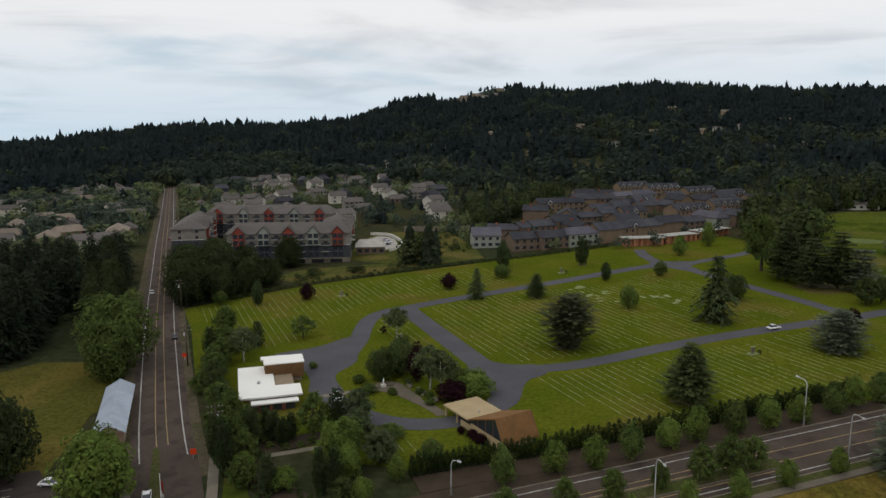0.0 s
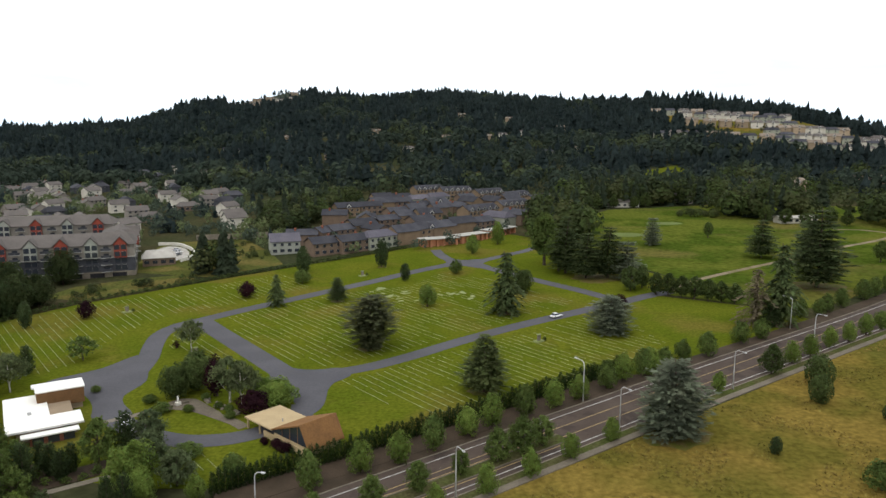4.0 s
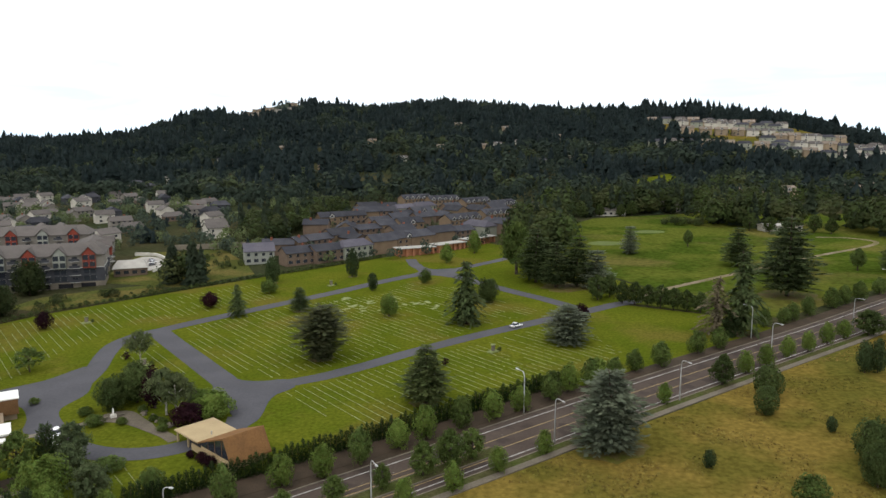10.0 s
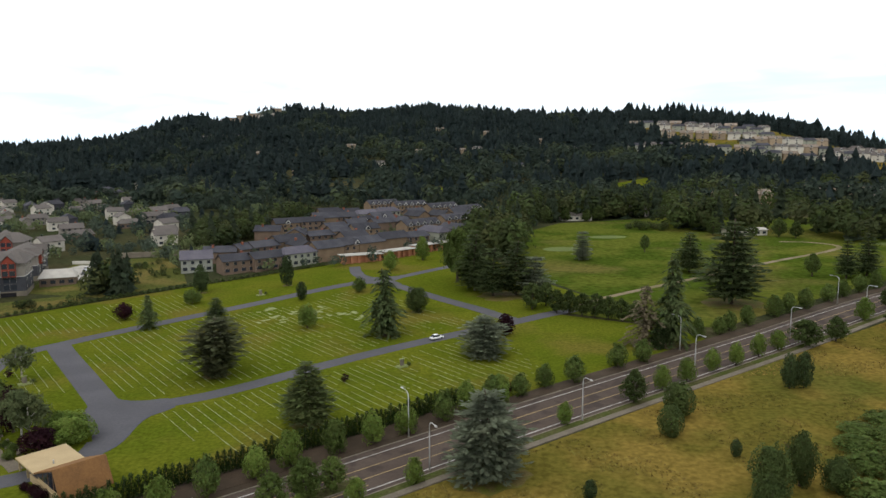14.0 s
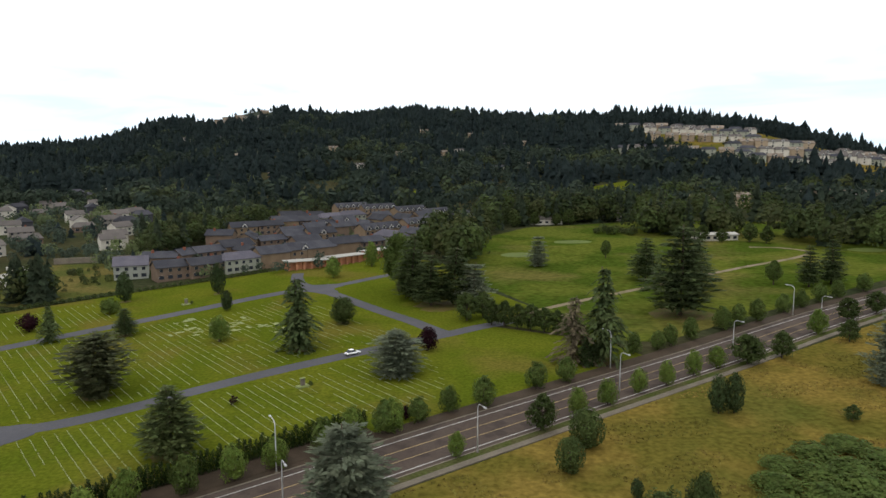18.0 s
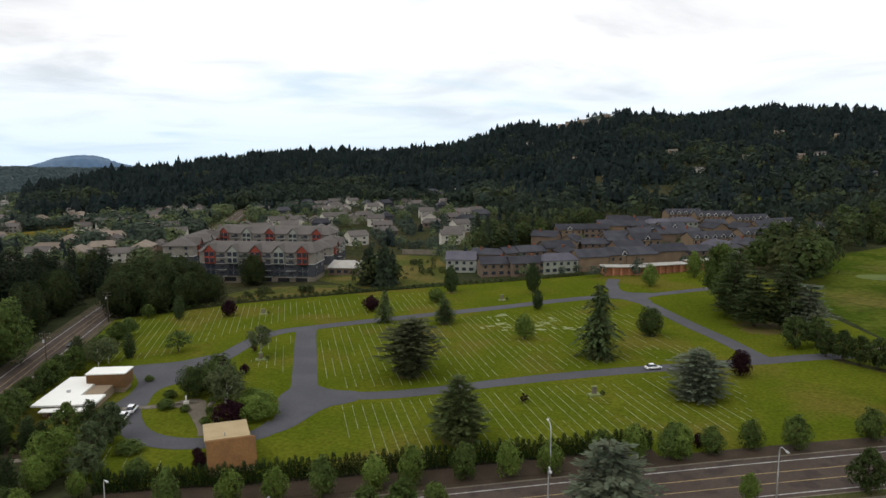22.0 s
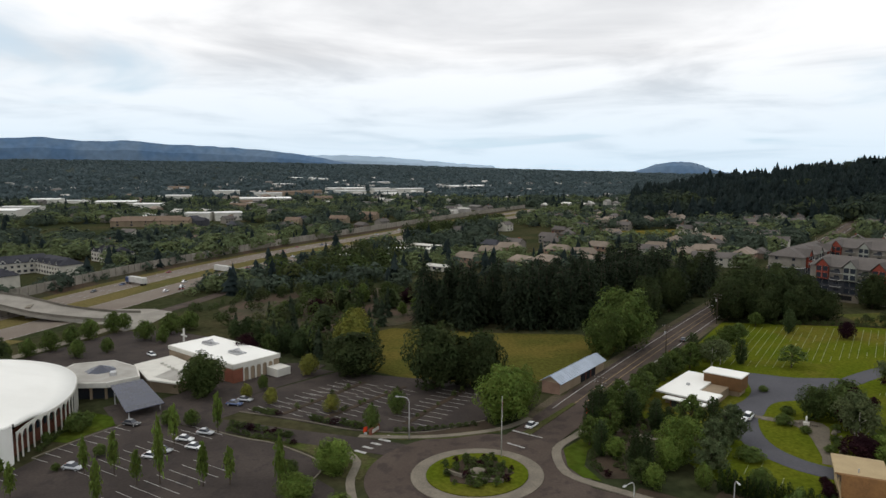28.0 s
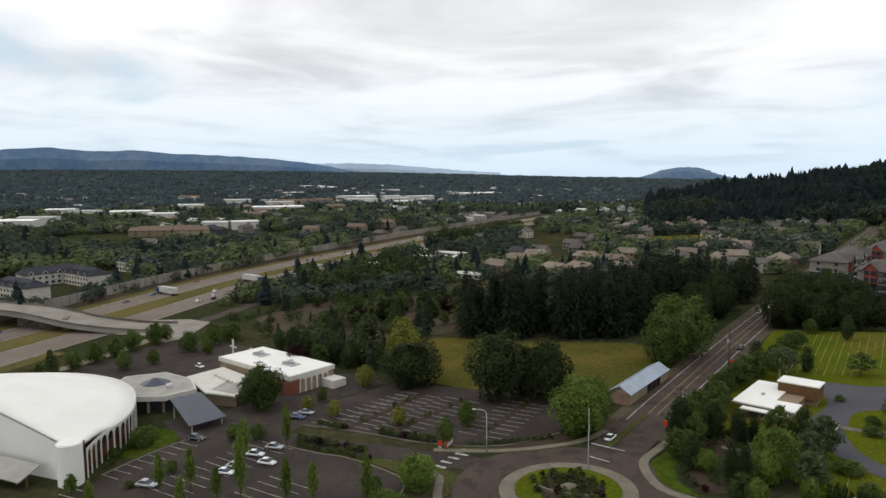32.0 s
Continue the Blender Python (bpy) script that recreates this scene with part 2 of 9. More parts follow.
# distance haze is painted in: paler, bluer leaves for trees past 1300 m
M_PLAIN3 = leaf("haze_tinted_leaves", (0.088, 0.116, 0.120), (0.062, 0.088, 0.094), 0.25, 0.01, (0.36, 0.64))
M_BACKFIR = leaf("backwood_conifers", (0.050, 0.066, 0.038), (0.032, 0.046, 0.028))
M_WHITE = mat("white_roof", (0.80, 0.79, 0.74), 0.03, rough=0.6, scale=0.12, second=(0.70, 0.69, 0.64), amount=0.4)
M_WALLW = mat("white_render", (0.60, 0.58, 0.52), 0.05, scale=0.4, second=(0.50, 0.48, 0.43), amount=0.5)
M_TAN = mat("tan_roof", (0.40, 0.31, 0.18), 0.08, scale=0.4, second=(0.34, 0.26, 0.15), amount=0.6)
M_RUST = mat("brown_shingle", (0.20, 0.105, 0.042), 0.12, scale=0.5, scale2=3.0, second=(0.155, 0.082, 0.036), amount=0.7)
M_TIMBER = mat("brown_timber", (0.17, 0.095, 0.045), 0.12, scale=0.6, scale2=4.0)
M_DARKROOF = mat("dark_shingle", (0.040, 0.041, 0.049), 0.14, scale=0.2, scale2=2.0, second=(0.060, 0.059, 0.066), amount=0.7, objvary=0.25)
M_GREYROOF = mat("grey_shingle", (0.115, 0.102, 0.094), 0.1, scale=0.2, scale2=2.0, second=(0.092, 0.083, 0.076), amount=0.7, objvary=0.15)
M_BRICK = mat("red_brick", (0.22, 0.085, 0.055), 0.12, scale=0.5, scale2=5.0)
M_BEIGE = mat("beige_siding", (0.29, 0.225, 0.155), 0.06, scale=0.3, objvary=0.25)
M_ORANGE = mat("orange_brick", (0.42, 0.19, 0.105), 0.1, scale=0.5)
M_APTRED = mat("red_cladding", (0.25, 0.058, 0.038), 0.06, scale=0.5)
M_APTGREY = mat("slate_cladding", (0.058, 0.060, 0.068), 0.06, scale=0.5)
M_APTTAN = mat("grey_cladding", (0.235, 0.215, 0.185), 0.06, scale=0.5)
M_TRIM = mat("white_trim", (0.52, 0.51, 0.48), 0.04, scale=0.6)
M_STEEL = mat("galvanised_steel", (0.50, 0.50, 0.50), 0.05, rough=0.5, metal=0.3)
M_SHEDROOF = mat("metal_shed_roof", (0.40, 0.45, 0.52), 0.05, rough=0.45, metal=0.2)
M_DARK = mat("shade_and_cable_black", (0.02, 0.02, 0.022), 0.1)
M_RUBBER = mat("tyre_rubber", (0.02, 0.02, 0.02), 0.1)
M_SOLAR = mat("solar_glass", (0.035, 0.040, 0.062), 0.1, rough=0.25, spec=0.5)
M_ORANGEP = mat("orange_plastic", (0.75, 0.07, 0.02), 0.05)
M_LITTER = mat("needle_litter", (0.105, 0.082, 0.028), 0.2, scale=0.4, scale2=3.0, second=(0.085, 0.092, 0.014), amount=0.95, contrast=(0.45, 0.6))
M_MWAY = mat("motorway_concrete", (0.160, 0.132, 0.108), 0.12, scale=0.06, scale2=1.5, second=(0.190, 0.160, 0.132), amount=0.8, rough=0.9)
M_NOISE = mat("noise_wall_concrete", (0.275, 0.252, 0.215), 0.14, scale=0.1, scale2=1.5, second=(0.195, 0.178, 0.15), amount=0.8)
M_BANK = mat("weedy_bank", (0.070, 0.048, 0.034), 0.25, scale=0.1, scale2=1.0, second=(0.044, 0.046, 0.022), amount=0.9)
M_BARE = mat("bare_earth", (0.058, 0.042, 0.029), 0.2, scale=0.3, second=(0.040, 0.031, 0.021), amount=0.8)


def glass(name, tint):
    m = bpy.data.materials.new(name)
    m.use_nodes = True
    b = m.node_tree.nodes["Principled BSDF"]
    b.inputs["Base Color"].default_value, b.inputs["Roughness"].default_value = (*tint, 1), 0.08
    b.inputs["Specular IOR Level"].default_value = 0.6
    return m


M_GLASS = glass("window_glass", (0.03, 0.035, 0.045))


def paint(name, base):
    m = bpy.data.materials.new(name)
    m.use_nodes = True
    b = m.node_tree.nodes["Principled BSDF"]
    b.inputs["Base Color"].default_value, b.inputs["Roughness"].default_value = (*base, 1), 0.3
    b.inputs["Coat Weight"].default_value = 0.6
    return m


M_CARS = [paint("car_white", (0.8, 0.8, 0.8)), paint("car_silver", (0.42, 0.43, 0.45)), paint("car_black", (0.02, 0.02, 0.025)), paint("car_blue", (0.03, 0.06, 0.16)), paint("car_red", (0.32, 0.02, 0.02))]
M_LAMP = glass("lamp_lens", (0.6, 0.6, 0.55))
M_PINE = leaf("pine_needles", (0.030, 0.041, 0.022), (0.020, 0.029, 0.017))
M_ROOFGREY = mat("grey_flat_roof", (0.36, 0.345, 0.31), 0.08, scale=0.25, second=(0.28, 0.265, 0.235), amount=0.8)
M_PAVE = mat("worn_pavement", (0.150, 0.128, 0.098), 0.16, scale=0.3, scale2=3.0, second=(0.112, 0.096, 0.074), amount=0.7)
M_TRACK = mat("worn_track", (0.190, 0.150, 0.098), 0.2, scale=0.15, scale2=2.0, second=(0.120, 0.105, 0.045), amount=0.9, contrast=(0.45, 0.6))
M_SCRUB = leaf("scrub_leaves", (0.068, 0.086, 0.030), (0.030, 0.043, 0.018), 0.22, 0.06, (0.38, 0.62))
M_OLIVE = leaf("olive_leaves", (0.084, 0.094, 0.036), (0.044, 0.054, 0.024), 0.22, 0.06, (0.38, 0.62))
M_HOMES = mat("house_paint", (0.39, 0.37, 0.34), 0.1, scale=0.2, island=0.7)
M_PINKBRICK = mat("pinkish_brick", (0.27, 0.175, 0.13), 0.12, scale=0.5, scale2=5.0)
M_VERGE = mat("verge_grass", (0.125, 0.102, 0.042), 0.25, scale=0.06, scale2=1.2, second=(0.088, 0.084, 0.032), amount=0.9, spec=0.0)
M_BRIDGE = mat("bridge_concrete", (0.27, 0.25, 0.215), 0.1, scale=0.15, scale2=2.0, second=(0.21, 0.193, 0.165), amount=0.8)
M_TUFT = mat("dry_grass_blades", (0.158, 0.116, 0.032), 0.2, scale=0.06, scale2=0.9, second=(0.086, 0.080, 0.018), amount=0.95, island=0.25, spec=0.0)
M_BIRCHL = leaf("birch_leaves", (0.116, 0.138, 0.060), (0.078, 0.098, 0.043))
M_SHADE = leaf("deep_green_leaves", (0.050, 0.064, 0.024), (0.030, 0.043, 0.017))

# ---- tools ----
from mathutils import geometry


def part(name, bm, material, parent=None, label="", smooth=False):
    """Links a bmesh as one mesh object, under a thing or a part."""
    me = bpy.data.meshes.new(name)
    bm.to_mesh(me)
    bm.free()
    me.materials.append(material)
    if smooth:
        me.polygons.foreach_set("use_smooth", [True] * len(me.polygons))
    ob = new(name, me)
    ob.parent = parent
    if label:
        ob["label"] = label
    return ob


def shared(name, mesh, parent=None, m=None, label=""):
    """One more object on a mesh that is already made."""
    ob = new(name, mesh)
    ob.parent = parent
    if m is not None:
        ob.matrix_local = m
    if label:
        ob["label"] = label
    return ob


def thing(name, label, category, m=None, group="", kind=""):
    ob = new(name)
    ob.empty_display_size = 0.5
    if m is not None:
        ob.matrix_world = m
    return tagged(ob, label, category, group, kind)


def box(bm, x0, x1, y0, y1, z0, z1, m=None):
    vs = [bm.verts.new(Vector(c) if m is None else m @ Vector(c)) for c in ((x0, y0, z0), (x1, y0, z0), (x1, y1, z0), (x0, y1, z0), (x0, y0, z1), (x1, y0, z1), (x1, y1, z1), (x0, y1, z1))]
    for f in ((3, 2, 1, 0), (4, 5, 6, 7), (0, 1, 5, 4), (1, 2, 6, 5), (2, 3, 7, 6), (3, 0, 4, 7)):
        bm.faces.new([vs[i] for i in f])
    return vs


def boxed(x0, x1, y0, y1, z0, z1, m=None, bevel=0.0):
    bm = bmesh.new()
    box(bm, x0, x1, y0, y1, z0, z1, m)
    if bevel:
        bmesh.ops.bevel(bm, geom=bm.edges[:], offset=bevel, segments=2, affect='EDGES')
    return bm


def prism(bm, outline, z0, z1, m=None):
    """An upright solid on an outline of (x, y)."""
    lo = [bm.verts.new(m @ Vector((x, y, z0)) if m else (x, y, z0)) for x, y in outline]
    hi = [bm.verts.new(m @ Vector((x, y, z1)) if m else (x, y, z1)) for x, y in outline]
    bm.faces.new(lo[::-1])
    bm.faces.new(hi)
    for i in range(len(lo)):
        j = (i + 1) % len(lo)
        bm.faces.new((lo[i], lo[j], hi[j], hi[i]))


def tube(bm, pts, radii, sides=8, cap=True):
    """A tapering tube along points."""
    rings = []
    for i, p in enumerate(pts):
        p = Vector(p)
        a = Vector(pts[max(i - 1, 0)])
        b = Vector(pts[min(i + 1, len(pts) - 1)])
        d = (b - a).normalized()
        side = d.orthogonal().normalized()
        up = d.cross(side)
        rings.append([bm.verts.new(p + radii[i] * (math.cos(k * math.tau / sides) * side + math.sin(k * math.tau / sides) * up)) for k in range(sides)])
    for r, s in zip(rings, rings[1:]):
        # start each ring at the vertex nearest to the last one's start
        off = min(range(sides), key=lambda o: (s[o].co - r[0].co).length)
        s[:] = s[off:] + s[:off]
        for k in range(sides):
            bm.faces.new((r[k], r[(k + 1) % sides], s[(k + 1) % sides], s[k]))
    if cap:
        bm.faces.new(rings[0][::-1])
        bm.faces.new(rings[-1])


def curve(points, step=3.0, closed=False):
    """A smooth line through points (Catmull-Rom)."""
    P = [Vector((p[0], p[1])) for p in points]
    n, out = len(P), []
    for i in range(n if closed else n - 1):
        a, b, c, d = (P[(i - 1) % n], P[i], P[(i + 1) % n], P[(i + 2) % n]) if closed else (P[max(i - 1, 0)], P[i], P[i + 1], P[min(i + 2, n - 1)])
        k = max(2, int((c - b).length / step))
        for s in range(k):
            t = s / k
            out.append(0.5 * (2 * b + (c - a) * t + (2 * a - 5 * b + 4 * c - d) * t * t + (3 * b - a - 3 * c + d) * t ** 3))
    if not closed:
        out.append(P[-1])
    return out


def offset_line(line, off, closed=False):
    out = []
    n = len(line)
    for i, p in enumerate(line):
        a, b = (line[(i - 1) % n], line[(i + 1) % n]) if closed else (line[max(i - 1, 0)], line[min(i + 1, n - 1)])
        d = (b - a).normalized()
        out.append(p + off * Vector((-d.y, d.x)))
    return out


def along(line, start, step, end=None):
    """Places and headings at even steps along a line."""
    out, run, want = [], 0.0, start
    for a, b in zip(line, line[1:]):
        ln = (b - a).length
        while want <= run + ln and (end is None or want <= end):
            out.append((a.lerp(b, (want - run) / ln), math.atan2(b.y - a.y, b.x - a.x)))
            want += step
        run += ln
    return out


# ---- the lie of the land ----
RIDGE_A = [-70, -40, -32, -24, -16, -8, 2, 8, 13, 17, 21, 23.5, 25.5, 32, 37, 43, 47, 51, 58]
RIDGE_R = [1150, 1150, 1150, 1180, 1225, 1400, 1560, 1690, 1720, 1690, 1650, 1480, 1400, 1400, 1400, 1350, 1300, 1200, 1200]
RIDGE_Z = [34, 38, 46, 92, 106, 116, 143, 135, 146, 128, 117, 87, 66, 56, 57, 46, 30, 24, -8]
RIDGE_B = [600, 600, 600, 600, 590, 570, 570, 580, 600, 620, 640, 690, 740, 800, 820, 820, 820, 820, 820]


def ridge(a):
    return tuple(float(np.interp(a, RIDGE_A, t)) for t in (RIDGE_R, RIDGE_Z, RIDGE_B))


def base(x, y):
    """The site slopes gently up to the north-east and flattens out far off."""
    s = 0.026 * x + 0.025 * y + 0.1
    return 14 * math.tanh(s / 14) if s > 0 else 9 * math.tanh(s / 9)


PLAIN_A = [40, 46, 54, 62, 70, 78, 86, 94, 102, 120]
PLAIN_Z = [0, 6, 12, 22, 40, 56, 66, 73, 78, 78]


def swell(x, y):
    """The far plain rises a little towards the horizon."""
    r = math.hypot(x, y)
    if r < 1400 or x > 0:
        return 0.0
    return float(np.interp(math.degrees(math.atan2(-x, y)), PLAIN_A, PLAIN_Z)) * min((r - 1400) / 3000, 1.0)


def terrain(x, y):
    a, r = math.degrees(math.atan2(-x, y)), math.hypot(x, y)
    knoll = 17 * math.exp(-((a - 14.2) / 2.2) ** 2 - ((r - 1690) / 60) ** 2) if 1450 < r < 1950 else 0.0
    return hillside(x, y) + swell(x, y) + knoll


def hillside(x, y):
    a, r, b = math.degrees(math.atan2(-x, y)), math.hypot(x, y), base(x, y)
    if a < -110 or a > 58:
        return b
    rr, zz, rb = ridge(a)
    if r <= rb:
        return b
    s = min((r - rb) / (rr - rb), 1.0)
    z = zz * (0.45 * s + 0.55 * s * s * (3 - 2 * s)) + b * (1 - s)
    z += 9 * min(s * 3, 1) * (1 - s) * noise.noise((x / 160, y / 160, 0.0))
    if r > rr:
        z = b + (zz - b) * max(0.0, 1 - (r - rr) / 1400)
    if a < -70:
        k = (a + 110) / 40
        z = z * k + b * (1 - k)
    return z


def ribbon(bm, line, off0, off1, z0, z1):
    """A slab between two offsets of a line, from z0 up to z1 over the ground."""
    l, r = offset_line(line, off0), offset_line(line, off1)
    prev = None
    for a, b in zip(l, r):
        ta, tb = terrain(a.x, a.y), terrain(b.x, b.y)
        q = [bm.verts.new((a.x, a.y, ta + z0)), bm.verts.new((a.x, a.y, ta + z1)), bm.verts.new((b.x, b.y, tb + z1)), bm.verts.new((b.x, b.y, tb + z0))]
        if prev:
            for k in range(3):
                bm.faces.new((prev[k], prev[k + 1], q[k + 1], q[k]))
        else:
            bm.faces.new(q)
        prev = q
    bm.faces.new(prev[::-1])
    bmesh.ops.recalc_face_normals(bm, faces=bm.faces[:])


def dashes(bm, line, off, width, dash, gap, z, start=0.0, end=None):
    for p, a in along(line, start, dash + gap, end):
        m = Matrix.Translation((p.x, p.y, terrain(p.x, p.y))) @ Matrix.Rotation(a, 4, 'Z')
        box(bm, 0, dash, off - width / 2, off + width / 2, z - 0.1, z, m)


def slab(name, outline, depth, z1, material, label, category="", step=12.0):
    """A sheet of ground on an outline, draped over the land, with a skirt down to depth."""
    pts = [Vector((p[0], p[1])) for p in outline]
    rim = []
    for a, b in zip(pts, pts[1:] + pts[:1]):
        k = max(1, int((b - a).length / step))
        rim += [a.lerp(b, i / k) for i in range(k)]
    lo = Vector((min(p.x for p in rim), min(p.y for p in rim)))
    hi = Vector((max(p.x for p in rim), max(p.y for p in rim)))
    inner = [Vector((x, y)) for x in np.arange(lo.x + step / 2, hi.x, step) for y in np.arange(lo.y + step / 2, hi.y, step)]
    n = len(rim)
    v, _, f, *_ = geometry.delaunay_2d_cdt(rim + inner, [], [list(range(n))], 1, 1e-4)
    bm = bmesh.new()
    vs = [bm.verts.new((p.x, p.y, terrain(p.x, p.y) + z1)) for p in v]
    for t in f:
        bm.faces.new([vs[i] for i in t])
    if depth:
        rimmed = [e for e in bm.edges if len(e.link_faces) == 1]
        made = bmesh.ops.extrude_edge_only(bm, edges=rimmed)
        for w in made["geom"]:
            if isinstance(w, bmesh.types.BMVert):
                w.co.z -= depth
    bmesh.ops.recalc_face_normals(bm, faces=bm.faces[:])
    return tagged(part(name, bm, material), label, category, kind="structure")


def site(x, y, turn=0.0, up=0.0):
    """A pose on the ground, turned by degrees."""
    return Matrix.Translation((x, y, terrain(x, y) + up)) @ Matrix.Rotation(radians(turn), 4, 'Z')


def mesh_of(name, verts, faces, material):
    me = bpy.data.meshes.new(name)
    verts, faces = np.asarray(verts, np.float32), np.asarray(faces, np.int32)
    k = faces.shape[1]
    me.vertices.add(len(verts))
    me.vertices.foreach_set("co", verts.ravel())
    me.loops.add(faces.size)
    me.loops.foreach_set("vertex_index", faces.ravel())
    me.polygons.add(len(faces))
    me.polygons.foreach_set("loop_start", np.arange(0, faces.size, k, dtype=np.int32))
    me.update(calc_edges=True)
    me.materials.append(material)
    return me



# ---- ground ----
ANG = [math.radians(a) for a in np.arange(-180, 180, 2.0)]
RAD = [0] + [25 * i for i in range(1, 24)] + [590 + 40 * i for i in range(32)] + [1900, 2050, 2250, 2500, 2800, 3200, 3700, 4300, 4900]
gv, gf = [], []
for r in RAD:
    for a in ANG:
        x, y = -r * math.sin(a), r * math.cos(a)
        gv.append((x, y, terrain(x, y) - 0.02))
na = len(ANG)
for i in range(len(RAD) - 1):
    for j in range(na):
        k = (j + 1) % na
        gf.append((i * na + k, (i + 1) * na + k, (i + 1) * na + j, i * na + j))
gm = mesh_of("ground", gv, gf, M_LAND)
gm.materials.append(M_FLOOR)
far_row = next(i for i, r in enumerate(RAD) if r > 950)
gm.polygons.foreach_set("material_index", [1 if i // na >= far_row else 0 for i in range(len(gf))])
tagged(new("ground", gm), "rough grassy land rising to a long wooded hill", "ground", kind="structure")

# streets: one from the roundabout past the lawns, one away from it to the hill
HUB = Vector((-107.5, 46.5))
AVENUE = curve([(-94, 55.5), (-62, 78), (-30, 100.5), (4, 124.5), (24, 138.2), (50, 156), (78, 175.5), (107, 197), (139, 219), (200, 258), (290, 318), (420, 400)], 4)
STREET = curve([(-116, 58), (-126, 71), (-141, 89), (-170, 126), (-198.5, 163), (-246, 226), (-293, 288.5), (-343, 356), (-393, 423), (-490, 553), (-620, 727)], 5)


def road(name, line, o0, o1, label, z=0.06):
    bm = bmesh.new()
    ribbon(bm, line, o0, o1, -0.5, z)
    return tagged(part(name, bm, M_ASPH), label, "road", kind="structure")


road("road_avenue", AVENUE, -6.6, 7.0, "brown-grey asphalt avenue with painted lanes")
road("road_street", STREET, -5.6, 5.6, "grey asphalt street running to the hill", 0.064)
bm = bmesh.new()
for off in (-1.7, 1.7):
    ribbon(bm, AVENUE[5:], off - 0.10, off + 0.10, 0.03, 0.072)
ribbon(bm, STREET[6:], 0.92, 1.08, 0.03, 0.075)
ribbon(bm, STREET[6:], -1.14, -0.98, 0.03, 0.075)
tagged(part("centre_line", bm, M_YELLOW), "yellow centre lines on the roads", "marking", kind="structure")
bm = bmesh.new()
for off in (-5.3, 5.3):
    ribbon(bm, AVENUE[4:], off - 0.12, off + 0.12, 0.03, 0.073)
for off in (-4.1, 4.1):
    ribbon(bm, STREET[5:], off - 0.12, off + 0.12, 0.03, 0.076)
dashes(bm, AVENUE, 2.3, 0.2, 2.4, 3.6, 0.075, 8, 86)
tagged(part("edge_line", bm, M_PAINT), "white edge lines on the roads", "marking", kind="structure")
bm = bmesh.new()
ribbon(bm, AVENUE[3:], -10.1, -8.6, -0.5, 0.17)
tagged(part("pavement", bm, M_PAVE), "pale concrete pavement beside the avenue", "pavement", kind="structure")
bm = bmesh.new()
ribbon(bm, AVENUE[3:], -6.85, -6.6, -0.5, 0.18)
ribbon(bm, AVENUE[3:], 7.0, 7.25, -0.5, 0.18)
tagged(part("kerb", bm, M_CONC), "concrete kerbs along the avenue", "kerb", kind="structure")
bm = bmesh.new()
ribbon(bm, AVENUE[3:], -8.6, -6.85, -0.5, 0.14)
tagged(part("verge", bm, M_MULCH), "narrow weedy verge between kerb and pavement", "verge", kind="structure")
bm = bmesh.new()
ribbon(bm, AVENUE[3:], 7.25, 11.2, -0.5, 0.12)
tagged(part("planting_bed", bm, M_BARE), "bark-covered planting bed beside the avenue", "planting bed", kind="structure")
bm = bmesh.new()
ribbon(bm, STREET[3:], 5.6, 8.0, -0.5, 0.05)
ribbon(bm, STREET[3:], -7.6, -5.6, -0.5, 0.05)
tagged(part("shoulder", bm, M_SHOULDER), "brown gravel shoulders of the street", "shoulder", kind="structure")


def disc(r, n=56):
    return [(HUB.x + r * math.cos(a), HUB.y + r * math.sin(a)) for a in np.linspace(0, math.tau, n + 1)[:-1]]


# roundabout
slab("road_roundabout", disc(20.5), 0.5, 0.056, M_ASPH, "asphalt ring of the roundabout", "road")
slab("kerb_apron", disc(12.1), 0.3, 0.17, M_CONC, "pale concrete truck apron of the roundabout", "kerb", 4)
slab("lawn_island", disc(9.3), 0.3, 0.34, M_LAWN, "planted grass island in the roundabout", "lawn", 4)
slab("bed_island", [(HUB.x + r * math.cos(a), HUB.y + r * math.sin(a)) for a, r in ((0.3, 5), (1.2, 6.8), (2.2, 6.6), (3.2, 6.9), (4.1, 5.2), (5.0, 6), (5.7, 5.2))], 0.2, 0.40, M_BARE, "bark-covered flower bed on the island", "planting bed", 4)

# planted strip between the carriageways, up to its rounded end
SPLIT = curve([(-88, 57.8), (-62, 76.2), (-52, 82.9), (-40, 91.2), (-30, 98.2), (-26.6, 100.6)], 2)
bm = bmesh.new()
ribbon(bm, SPLIT, -1.35, 1.35, -0.3, 0.2)
tagged(part("median_avenue", bm, M_MULCH), "weedy bark-covered strip between the avenue's carriageways", "verge", kind="structure")
bm = bmesh.new()
ribbon(bm, SPLIT, -1.6, -1.35, -0.3, 0.19)
ribbon(bm, SPLIT, 1.35, 1.6, -0.3, 0.19)
tagged(part("kerb_median", bm, M_PAVE), "concrete kerb round the planted strip", "kerb", kind="structure")
bm = bmesh.new()
ribbon(bm, SPLIT, -2.1, -1.9, 0.0, 0.08)
ribbon(bm, SPLIT, 1.9, 2.1, 0.0, 0.08)
tagged(part("median_line", bm, M_YELLOW), "yellow lines along the planted strip", "marking", kind="structure")

# burial lawns: one green sheet, with lanes laid on it
slab("lawn_cemetery", [(-196, 172), (-176, 148), (-150, 113), (-128, 93), (-100, 85), (-70, 84), (-33, 107), (-6, 127), (30, 152), (58, 172), (52, 186), (20, 206), (38, 224), (20, 262), (8, 312), (-14, 338), (-64, 303), (-116, 258), (-141, 236), (-171, 208)], 0.5, 0.03, M_LAWN, "mown green burial lawn", "lawn")
